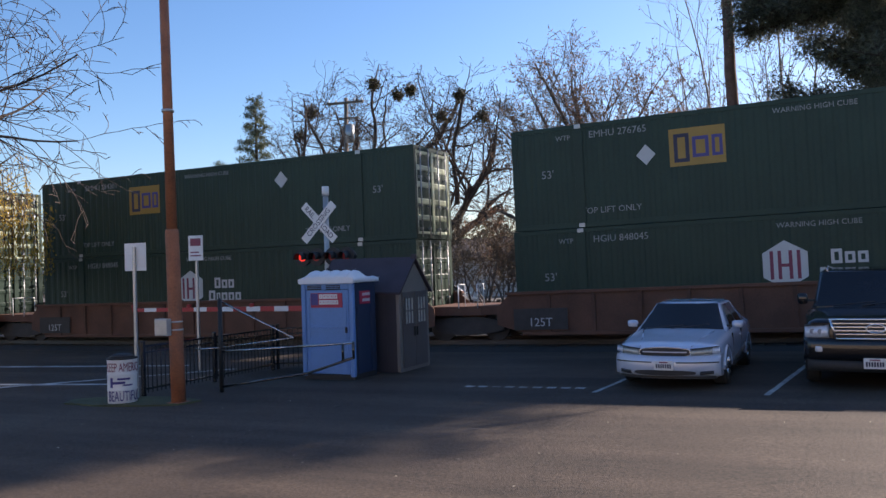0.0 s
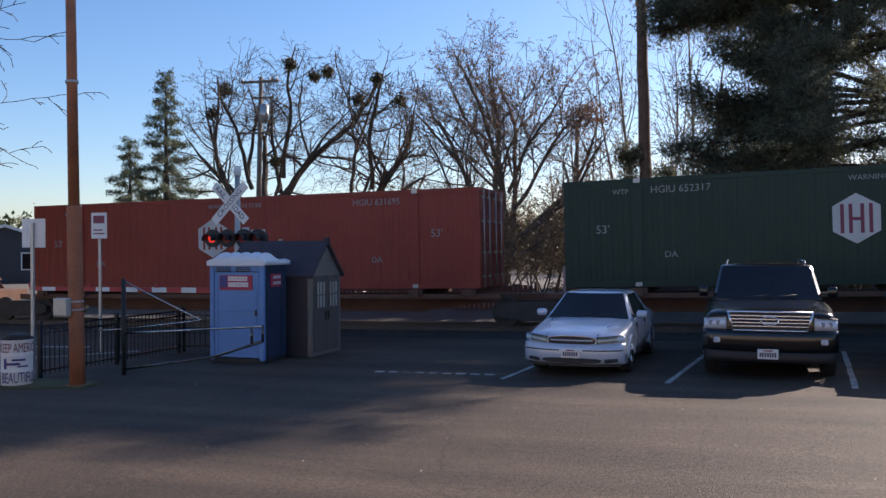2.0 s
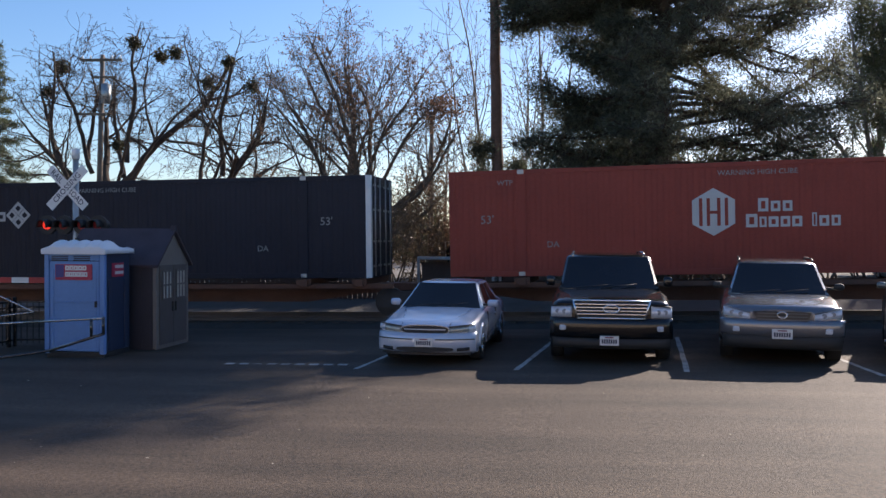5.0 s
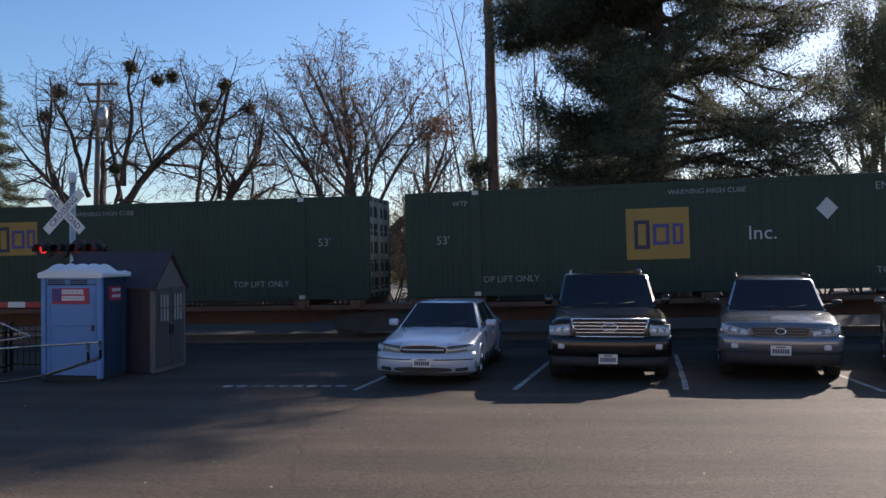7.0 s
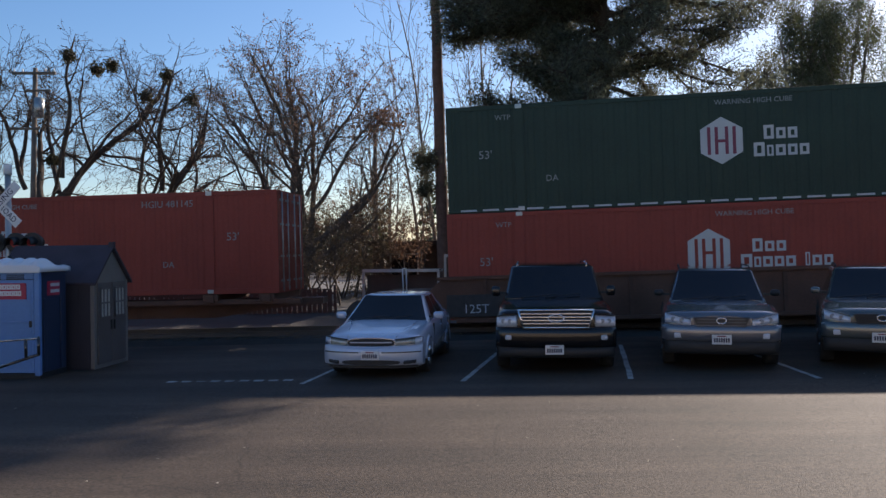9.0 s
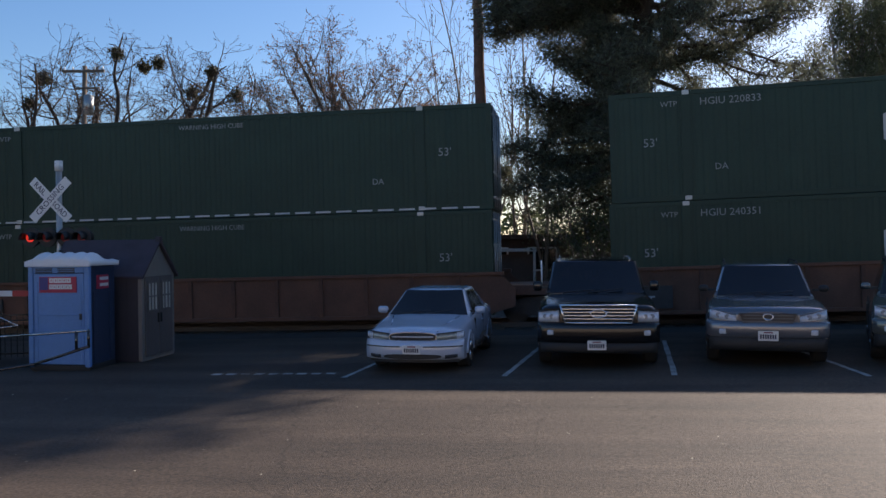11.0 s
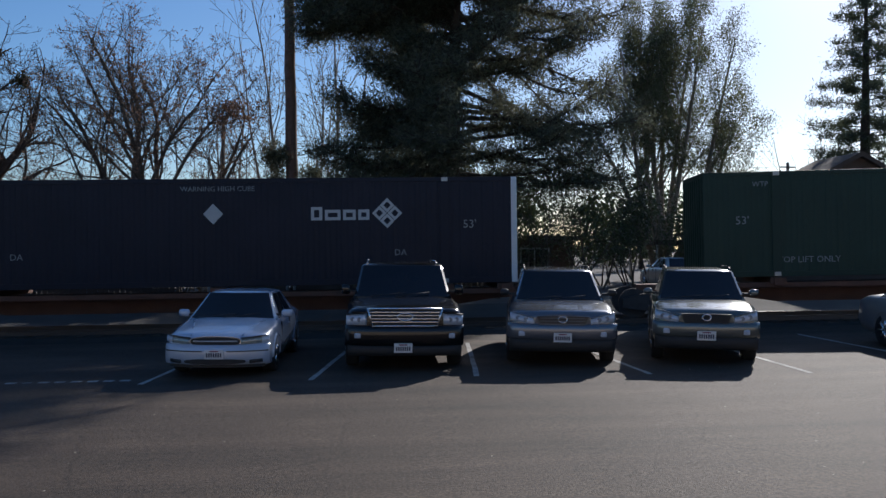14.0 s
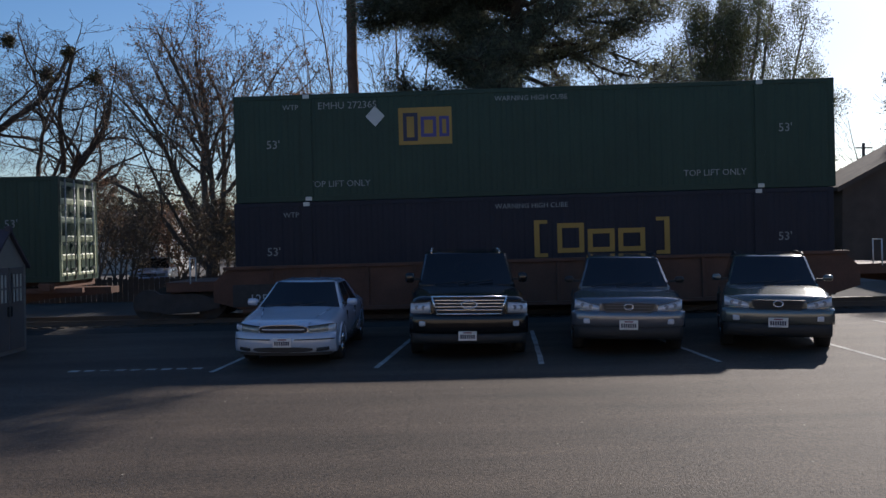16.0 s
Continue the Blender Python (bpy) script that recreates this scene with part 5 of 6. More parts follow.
        rg = [[((0.13 + q) * math.cos(a), yy, 0.945 + (0.065 + q * 0.7) * math.sin(a)) for q, yy in ((-0.015, -0.105), (0.015, -0.105), (0.015, -0.085), (-0.015, -0.085))] for a in [2 * math.pi * i / 24 for i in range(25)]]
        loft(bm, rg, caps=False)
        part("badge", bm, CHROME, gr, "chrome oval badge")
        part("bonnet_edge", curved_panel(bmesh.new(), -0.9, 0.9, 1.0, 1.02, lambda x: nose(x) - 0.03, 0.05, 12), BLACKCAR, ob)
    else:
        z0, z1 = hl_z
        wv = hw * 0.46
        gr = part("grille", prism(bmesh.new(), [(-wv * 0.8, z0 - 0.06), (wv * 0.8, z0 - 0.06), (wv, z1 - 0.02), (-wv, z1 - 0.02)], -0.07, 0.05), TRIM, ob, "dark grille with a chrome badge")
        for i in range(3):
            part("grille_slat", boxes((-wv * 0.86, wv * 0.86, -0.078, -0.068, z0 - 0.01 + i * 0.05, z0 + 0.008 + i * 0.05)), paint if kind == "mid" else TRIM, gr)
        bm = bmesh.new()
        rg = [[((0.075 + q) * math.cos(a), yy, (z0 + z1) / 2 + (0.05 + q) * math.sin(a)) for q, yy in ((-0.01, -0.1), (0.01, -0.1), (0.01, -0.08), (-0.01, -0.08))] for a in [2 * math.pi * i / 20 for i in range(21)]]
        loft(bm, rg, caps=False)
        part("badge", bm, CHROME, gr, "small chrome badge")
        part("intake", curved_panel(bmesh.new(), -hw * 0.55, hw * 0.55, 0.44, 0.52, lambda x: nose(x) - 0.06, 0.05, 6), TRIM, ob)
    return ob


sedan(at_ground(-2.72, 14.25, -1.5), SILVERP, "pale silver-blue four-door sedan parked nose out").scale.z = 0.955
suv(at_ground(0.41, 14.5), BLACKCAR, "black full-size SUV with a broad chrome grille", "large")
suv(at_ground(3.13, 14.5, -9.0), GREYCAR, "grey-blue mid-size SUV with black lower valance", "mid")
suv(at_ground(5.6, 14.3, -17.0), GREENCAR, "dark sage SUV with roof rails and black trim", "small")
sedan(at_ground(10.75, 12.4, 1.0), mat("silver car paint", (0.24, 0.25, 0.26), 0.3, 0.4, var=0.06, bump=0.0, coat=0.6), "silver sedan parked at the end of the row")


# ---- trees ----
class Wood:
    """Tapered limbs, gathered and turned into one mesh."""

    def __init__(self):
        self.a, self.b, self.r0, self.r1 = [], [], [], []

    def add(self, p, q, r0, r1):
        self.a.append(tuple(p)), self.b.append(tuple(q)), self.r0.append(r0), self.r1.append(r1)

    def mesh(self, name, material):
        a, b, r0, r1 = (np.array(v, float) for v in (self.a, self.b, self.r0, self.r1))
        vs, fs, base = [], [], 0
        for sides, pick in ((8, r0 > 0.07), (5, (r0 <= 0.07) & (r0 > 0.018)), (3, r0 <= 0.018)):
            if not pick.any():
                continue
            A, B, ra, rb = a[pick], b[pick], r0[pick], r1[pick]
            d = B - A
            d /= np.linalg.norm(d, axis=1)[:, None] + 1e-9
            ref = np.where(np.abs(d[:, 2:3]) > 0.9, [[1.0, 0, 0]], [[0, 0, 1.0]])
            u = np.cross(d, ref)
            u /= np.linalg.norm(u, axis=1)[:, None]
            w = np.cross(d, u)
            ang = np.arange(sides) * 2 * np.pi / sides
            ring = u[:, None] * np.cos(ang)[None, :, None] + w[:, None] * np.sin(ang)[None, :, None]
            v = np.concatenate([A[:, None] + ring * ra[:, None, None], (B + d * 0.2 * rb[:, None])[:, None] + ring * rb[:, None, None]], axis=1)
            n = len(A)
            idx = base + (np.arange(n) * 2 * sides)[:, None]
            i = np.arange(sides)[None]
            j = (np.arange(sides)[None] + 1) % sides
            fs.append(np.stack([idx + i, idx + sides + i, idx + sides + j, idx + j], -1).reshape(-1, 4)[:, ::-1])
            vs.append(v.reshape(-1, 3))
            base += n * 2 * sides
        me = from_arrays(name, np.concatenate(vs), np.concatenate(fs), material)
        me.shade_smooth()
        return me


def rand_dir(rng):
    v = Vector((rng.gauss(0, 1), rng.gauss(0, 1), rng.gauss(0, 1)))
    return v.normalized()


def grow(wood, tips, rng, p, d, length, r, level, P):
    """One limb and, by the species' habits P, its side limbs."""
    steps = max(3, int(length / P["step"][level]))
    rr, edge = r, 1.0
    for i in range(steps):
        k = (i + 1) / steps
        d = (d + rand_dir(rng) * P["wobble"][level] + Vector((0, 0, P["lift"][level]))).normalized()
        q = p + d * (length / steps)
        if "env" in P and i > 1:
            cx, cy, cz, ex, ey, ez = P["env"]
            out = ((q.x - cx) / ex) ** 2 + ((q.y - cy) / ey) ** 2 + ((q.z - cz) / ez) ** 2 - 0.14 * math.sin(q.x * 2.1 + q.z * 1.7)
            if out > 1.0:
                return
            edge = min(1.0, 0.12 + (1.0 - out) / 0.4)
        rn = max(P["thin"], r * (1 - 0.8 * k) * edge)
        wood.add(p, q, rr, rn)
        p, rr = q, rn
        if level < P["levels"] and k > P["bare"][level]:
            for _ in range(P["kids"][level]):
                if rng.random() < P["chance"][level]:
                    side = d.cross(rand_dir(rng)).normalized()
                    ang = radians(rng.uniform(*P["angle"][level]))
                    nd = (d * math.cos(ang) + side * math.sin(ang)).normalized()
                    grow(wood, tips, rng, p, nd, length * P["ratio"][level] * rng.uniform(0.6, 1.15) * (1.15 - 0.55 * k), max(P["thin"], rr * P["girth"][level]), level + 1, P)
        if level >= P["leaf_from"]:
            tips.append((tuple(p), tuple(d)))


def cards(points, rng, per, spread, length, width, droop=0.0):
    """Small pointed leaves, scattered about each point."""
    pts = np.repeat(np.array(points, float), per, axis=0)
    n = len(pts)
    c = pts + rng.normal(0, spread, (n, 3))
    d = rng.normal(0, 1, (n, 3))
    d[:, 2] -= droop
    d /= np.linalg.norm(d, axis=1)[:, None]
    e = np.cross(d, rng.normal(0, 1, (n, 3)))
    e /= np.linalg.norm(e, axis=1)[:, None] + 1e-9
    ln = length * rng.uniform(0.6, 1.3, (n, 1))
    wd = width * rng.uniform(0.6, 1.3, (n, 1))
    v = np.stack([c - d * ln / 2, c + e * wd / 2, c + d * ln / 2, c - e * wd / 2], 1).reshape(-1, 3)
    return v, np.arange(n * 4).reshape(-1, 4)


def tree_thing(name, label, x, y, wood, bark, leaves=None, category="tree", extra=()):
    ob = thing(name, label, category)
    ob.location = (x, y, rise(x) + ground_dip(y) - 0.1)
    part("trunk", wood.mesh("trunk", bark), None, ob)
    if leaves:
        v, f, m = leaves
        part("crown", from_arrays("crown", v, f, m), None, ob)
    for nm, v, f, m, lab in extra:
        part(nm, from_arrays(nm, v, f, m), None, ob, lab)
    return ob


WALNUT = dict(step=(0.55, 0.45, 0.34, 0.25, 0.2), wobble=(0.2, 0.24, 0.28, 0.3, 0.3), lift=(0.03, 0.03, 0.03, 0.02, 0.0), levels=4, bare=(0.2, 0.2, 0.15, 0.1), kids=(1, 1, 1, 1),
              chance=(0.72, 0.8, 0.86, 0.9), angle=((35, 75), (35, 75), (30, 75), (30, 75)), ratio=(0.5, 0.5, 0.5, 0.52), girth=(0.5, 0.55, 0.55, 0.6), thin=0.0105, leaf_from=3,
              env=(2.1, 0, 7.9, 8.2, 6.2, 7.4))


def limbs(wood, tips, rng, P, spec, grown=1.0):
    """Main limbs: start, compass direction from +x, elevation, length, radius."""
    for (x, y, z), az, el, length, r in spec:
        d = Vector((math.cos(radians(az)) * math.cos(radians(el)), math.sin(radians(az)) * math.cos(radians(el)), math.sin(radians(el))))
        grow(wood, tips, rng, Vector((x, y, z)), d, length * grown, r, 0, P)


def walnut():
    rng, wood, tips = random.Random(4), Wood(), []
    wood.add((0, 0, 0), (0.1, 0, 2.6), 0.42, 0.34)
    wood.add((0.1, 0, 2.6), (0.15, 0, 4.6), 0.34, 0.3)
    limbs(wood, tips, rng, WALNUT, (
        ((0.15, 0, 4.6), 20, 66, 10.0, 0.24), ((0.15, 0, 4.6), 165, 52, 10.5, 0.23), ((0.15, 0, 4.2), 178, 24, 9.0, 0.2), ((-1.2, 0, 6.2), 170, 72, 9.0, 0.14), ((-3.0, 0, 6.6), 175, 66, 8.0, 0.11), ((0.9, 0, 6.8), 70, 78, 7.5, 0.16),
        ((0.15, 0, 3.4), 200, 30, 8.5, 0.18), ((0.6, 0.2, 6.0), 140, 60, 8.0, 0.15), ((0.1, 0, 3.2), 320, 35, 6.0, 0.15), ((-1.5, 0.1, 7.0), 110, 55, 7.0, 0.13), ((0.5, 0, 5.6), 10, 40, 6.0, 0.13)), 1.3)
    wood.add((3.6, 0.5, 0), (4.2, 0.5, 2.8), 0.4, 0.33)
    limbs(wood, tips, rng, WALNUT, (
        ((4.2, 0.5, 2.8), 10, 52, 12.0, 0.26), ((4.2, 0.5, 2.8), 4, 26, 11.0, 0.25), ((4.2, 0.5, 2.4), -8, 12, 9.5, 0.2), ((6.3, 0.6, 6.0), 60, 76, 8.0, 0.16),
        ((7.6, 0.7, 5.2), 20, 62, 8.0, 0.16), ((8.6, 0.2, 4.4), 340, 40, 6.4, 0.15), ((5.2, 0.5, 4.2), 100, 70, 9.0, 0.14), ((4.6, 0.4, 3.2), 300, 40, 6.5, 0.14), ((6.0, 0.5, 3.9), 350, 56, 8.0, 0.13)), 1.28)
    nr = np.random.default_rng(7)
    arr = np.array([t[0] for t in tips])
    clumps = []
    for tx, tz in ((1.6, 13.3), (2.4, 12.9), (3.4, 13.0), (6.7, 12.0), (5.8, 11.1), (8.3, 10.8), (-3.0, 12.0), (-3.8, 10.7), (-0.2, 7.8)):
        clumps.append(arr[np.argmin((arr[:, 0] - tx) ** 2 + (arr[:, 2] - tz) ** 2 + 0.1 * arr[:, 1] ** 2)])
    extra = []
    for c in clumps:
        pts = c + nr.normal(0, 0.17, (150, 3))
        v, f = cards(pts, nr, 7, 0.05, 0.17, 0.055, 0.3)
        extra.append(("mistletoe_clump", v, f, MISTLE, "round brown-green mistletoe clump"))
    few = arr[nr.choice(len(arr), min(900, len(arr)), replace=False)]
    v, f = cards(few, nr, 1, 0.05, 0.1, 0.04, 0.5)
    tree_thing("walnut_tree", "bare twin-stemmed walnut tree with mistletoe clumps", -26.3, 44.0, wood, DARKBARK, (v, f, DRYLEAF), extra=extra)


LOCUST = dict(step=(0.5, 0.42, 0.32, 0.22, 0.18), wobble=(0.16, 0.2, 0.24, 0.27, 0.3), lift=(0.02, 0.04, 0.03, 0.01, -0.02), levels=4, bare=(0.25, 0.15, 0.1, 0.1), kids=(1, 1, 1, 1),
              chance=(0.8, 0.88, 0.92, 0.94), angle=((25, 60), (28, 62), (30, 68), (30, 70)), ratio=(0.5, 0.5, 0.5, 0.52), girth=(0.5, 0.55, 0.55, 0.6), thin=0.009, leaf_from=3,
              env=(0.3, 0, 6.8, 5.3, 4.6, 6.2))


def locust():
    rng, wood, tips = random.Random(11), Wood(), []
    wood.add((0, 0, 0), (0.1, 0, 2.0), 0.3, 0.26)
    limbs(wood, tips, rng, LOCUST, (
        ((0.1, 0, 1.9), 95, 86, 9.8, 0.2), ((0.1, 0, 1.6), 170, 60, 9.2, 0.17), ((0.1, 0, 1.8), 10, 58, 8.4, 0.17), ((0.0, 0, 1.0), 180, 44, 8.0, 0.15),
        ((0.1, 0, 2.0), 40, 72, 9.2, 0.16), ((0.1, 0, 2.0), 140, 74, 9.8, 0.16), ((0.0, 0, 1.2), 250, 58, 7.0, 0.13), ((0.2, 0, 1.5), 350, 44, 6.2, 0.12), ((0.0, 0, 0.8), 200, 62, 7.0, 0.12),
        ((0.3, 0, 2.6), 0, 42, 7.0, 0.12), ((0.4, 0, 4.0), 20, 50, 6.5, 0.11), ((-0.2, 0, 3.2), 182, 46, 7.0, 0.12), ((0.3, 0, 5.0), 345, 56, 6.0, 0.1), ((0.0, 0, 5.2), 165, 58, 6.0, 0.1)), 1.18)
    nr = np.random.default_rng(3)
    arr = np.array([t[0] for t in tips])
    top = arr[arr[:, 2] > 4.0]
    v, f = cards(top[nr.choice(len(top), min(len(top), 11000), replace=False)], nr, 1, 0.08, 0.15, 0.042, 1.2)
    nest = np.array([3.9, -0.6, 8.3]) + nr.normal(0, 1, (130, 3)) * (0.6, 0.4, 0.28)
    v2, f2 = cards(nest, nr, 5, 0.1, 0.2, 0.075, 0.6)
    tree_thing("locust_tree", "leafless spreading locust tree hung with brown seed pods", -10.6, 38.5, wood, BARK, (v, f, PODS), extra=[("pod_cluster", v2, f2, PODS, "dense rusty cluster of pods")])


POPLAR = dict(step=(0.7, 0.45, 0.3, 0.25), wobble=(0.06, 0.1, 0.16, 0.2), lift=(0.02, 0.06, 0.03, 0.0), levels=2, bare=(0.2, 0.15, 0.2), kids=(1, 1, 1), chance=(0.9, 0.8, 0.5),
              angle=((22, 46), (25, 50), (30, 60)), ratio=(0.36, 0.42, 0.4), girth=(0.45, 0.55, 0.5), thin=0.011, leaf_from=2)


def slim_tree(x, y, h, seed, label="slender bare poplar with a few dry leaves"):
    rng, wood, tips = random.Random(seed), Wood(), []
    limbs(wood, tips, rng, POPLAR, (((0, 0, 0), rng.uniform(0, 360), 86, h, 0.035 + h * 0.0055), ((0, 0, 0.3), rng.uniform(0, 360), 74, h * 0.75, 0.03 + h * 0.004)))
    nr = np.random.default_rng(seed)
    arr = np.array([t[0] for t in tips])
    v, f = cards(arr[nr.choice(len(arr), min(len(arr), 420), replace=False)], nr, 1, 0.06, 0.12, 0.07, 0.4)
    tree_thing("poplar_tree", label, x, y, wood, PALEBARK, (v, f, DRYLEAF))


def needle_mass(nr, pts, per, spread, ln, wd):
    return cards(np.array(pts), nr, per, spread, ln, wd, 0.15)


def pine_reach(z, side):
    """How far the crown goes out at a height, on its thin side (-1) and its full side (+1)."""
    thin = np.interp(z, (4, 6, 7.8, 9.4, 10.4, 11.6, 13, 16, 20, 26), (4.8, 5.6, 5.1, 3.2, 3.6, 5.6, 6.2, 5.6, 4.4, 0.6))
    full = np.interp(z, (4, 6, 8, 10, 12, 14, 17, 20, 26), (7.2, 8.0, 7.4, 7.4, 7.4, 7.0, 6.0, 3.6, 0.5))
    return float(full + (thin - full) * (0.5 - 0.5 * side))


def pine():
    """Large pine: long limbs at uneven heights that carry separate plates of needles, with sky between."""
    rng, wood = random.Random(21), Wood()
    nr = np.random.default_rng(21)
    H = 26.0
    p = Vector((0, 0, 0))
    for i in range(24):
        q = Vector((rng.gauss(0, 0.05), rng.gauss(0, 0.05), H * (i + 1) / 24))
        wood.add(p, q, 0.42 * (1 - 0.8 * i / 24), 0.42 * (1 - 0.8 * (i + 1) / 24))
        p = q
    pts = []
    for k in range(286):
        z = 4.2 + (H - 4.6) * (k / 180) ** 0.95 if k < 180 else (13.2 + (k - 180) * 0.11 if k < 246 else (4.6 + (k - 246) * 0.16 if k < 270 else 11.4 + (k - 270) * 0.16))
        az = k * 137.5 + rng.uniform(-25, 25) if k < 270 else rng.uniform(148, 215)
        cx = math.cos(radians(az))
        # the lower boughs over the full side stand apart
        if cx > 0.0 and 5.6 < z < 9.6 and rng.random() < (0.55 if z < 7.2 else 0.05):
            continue
        if k >= 246 and cx > 0.1:
            continue
        # a thin stretch high in the middle of the crown
        if k < 270 and 12.6 < z < 17.0 and abs(cx) < 0.45 and rng.random() < 0.2:
            continue
        reach = pine_reach(z, cx) * (1.02 if k >= 270 else rng.uniform(0.6 if z > 9 else 0.72, 1.06) if cx < 0 else rng.uniform(0.72, 1.05))
        d = Vector((cx, math.sin(radians(az)), rng.uniform(-0.05, 0.3)))
        p, r, steps = Vector((0, 0, z)), 0.11, 9
        for i in range(steps):
            d = (d + rand_dir(rng) * 0.13 + Vector((0, 0, -0.04 if i < 5 else 0.05))).normalized()
            q = p + d * reach / steps
            rn = 0.11 * (1 - 0.85 * (i + 1) / steps)
            wood.add(p, q, r, rn)
            p, r = q, rn
            if i >= 1:
                for _ in range(3 if i < 4 else 4):
                    sd = (d + rand_dir(rng) * 0.85)
                    sd.z *= 0.9
                    sd.normalize()
                    e = p + sd * rng.uniform(0.4, 1.15)
                    wood.add(p, e, 0.03, 0.01)
                    for m in range(3):
                        pts.append(p.lerp(e, 0.45 + 0.3 * m))
    pts = np.array([tuple(v) for v in pts])
    v, f = needle_mass(nr, pts, 23, (0.3, 0.3, 0.15), 0.25, 0.042)
    tree_thing("pine_tree", "large dense dark green pine with spreading limbs", 3.0, 36.0, wood, DARKBARK, (v, f, NEEDLE))


def bare_pine():
    """A tall bare trunk with a few tufted boughs low down and a thin top."""
    rng, wood = random.Random(5), Wood()
    nr = np.random.default_rng(5)
    p = Vector((0, 0, 0))
    for i in range(26):
        q = Vector((-0.45 * ((i + 1) / 26) + rng.gauss(0, 0.012), rng.gauss(0, 0.012), 21.0 * (i + 1) / 26))
        wood.add(p, q, 0.31 - 0.005 * i, 0.31 - 0.005 * (i + 1))
        p = q
        if i % 2:
            for _ in range(3):
                st = rand_dir(rng)
                st.z = abs(st.z) * 0.2
                wood.add(q, q + st.normalized() * rng.uniform(0.35, 0.5), 0.03, 0.012)
    pts = []
    for z, az, ln in ((5.9, 180, 1.0), (6.5, 190, 0.9), (5.3, -10, 1.3), (4.6, 0, 1.5), (5.0, 185, 0.8), (20, 20, 2.4), (20.4, 140, 2.0), (19.2, 300, 2.4), (18.6, 10, 2.8)):
        p = Vector((-0.45 * z / 21, 0, z))
        d = Vector((math.cos(radians(az)), math.sin(radians(az)), 0.12))
        for i in range(5):
            d = (d + rand_dir(rng) * 0.15).normalized()
            q = p + d * ln / 5
            wood.add(p, q, 0.05 * (1 - i / 6), 0.05 * (1 - (i + 1) / 6))
            p = q
            if i >= 2:
                pts += [tuple(q + rand_dir(rng) * 0.3) for _ in range(3)]
    v, f = needle_mass(nr, pts, 100, 0.2, 0.26, 0.045)
    tree_thing("pine_tree", "tall pine with a long bare trunk and tufted boughs", -3.95, 39.0, wood, REDBARK, (v, f, NEEDLE))


def willowy():
    """Many upright stems in a fan, hung with fine grey-green leaves."""
    P = dict(step=(0.7, 0.5, 0.35, 0.3), wobble=(0.07, 0.12, 0.18, 0.2), lift=(0.02, 0.02, -0.02, -0.08), levels=3, bare=(0.3, 0.2, 0.2), kids=(1, 1, 1), chance=(0.85, 0.8, 0.7),
             angle=((18, 40), (22, 50), (30, 60)), ratio=(0.36, 0.42, 0.45), girth=(0.45, 0.5, 0.5), thin=0.009, leaf_from=2, env=(0.6, 0, 8.2, 5.2, 4.6, 8.8))
    rng, wood, tips = random.Random(31), Wood(), []
    limbs(wood, tips, rng, P, tuple(((rng.uniform(-0.5, 0.5), rng.uniform(-0.4, 0.4), 0.0), az, el, ln, 0.2) for az, el, ln in (
        (180, 76, 17), (150, 82, 18.5), (90, 84, 19), (30, 80, 18.5), (0, 72, 17), (10, 62, 13), (270, 80, 17), (190, 68, 14), (60, 76, 17.5), (330, 74, 16), (5, 52, 9))), 0.86)
    nr = np.random.default_rng(31)
    arr = np.array([t[0] for t in tips])
    arr = arr[arr[:, 2] > 5.0]
    v, f = cards(arr[nr.choice(len(arr), min(len(arr), 7000), replace=False)], nr, 24, (0.26, 0.26, 0.3), 0.15, 0.045, 1.0)
    tree_thing("gum_tree", "tall many-stemmed tree with fine grey-green leaves", 16.0, 47.0, wood, PALEBARK, (v, f, EUCLEAF))


def redwood(x, y, h, seed, reach, label="tall narrow redwood with drooping tiers"):
    rng, wood, nr = random.Random(seed), Wood(), np.random.default_rng(seed)
    wood.add((0, 0, 0), (0, 0, h * 0.5), h * 0.022, h * 0.013)
    wood.add((0, 0, h * 0.5), (0, 0, h), h * 0.013, 0.02)
    pts, n = [], int(h * 4.2)
    for k in range(n):
        z = h * (0.12 + 0.88 * k / n)
        tier = 0.5 + 0.62 * abs(math.sin(z * 1.45 + seed))
        ln = (reach * (1.0 - 0.85 * (z / h) ** 1.3)) * tier * rng.uniform(0.7, 1.1) + 0.2
        az = k * 137.5
        d = Vector((math.cos(radians(az)), math.sin(radians(az)), rng.uniform(-0.25, 0.2)))
        e = Vector((0, 0, z)) + d * ln
        wood.add((0, 0, z), e, 0.05, 0.012)
        for m in range(max(2, int(ln * 3))):
            pts.append(tuple(Vector((0, 0, z)).lerp(e, 0.25 + 0.75 * (m + rng.random()) / max(2, int(ln * 3)))))
    v, f = cards(np.array(pts), nr, 56, 0.03 * reach + 0.06, 0.32, 0.07, 0.6)
    tree_thing("redwood_tree", label, x, y, wood, DARKBARK, (v, f, REDWOODL))


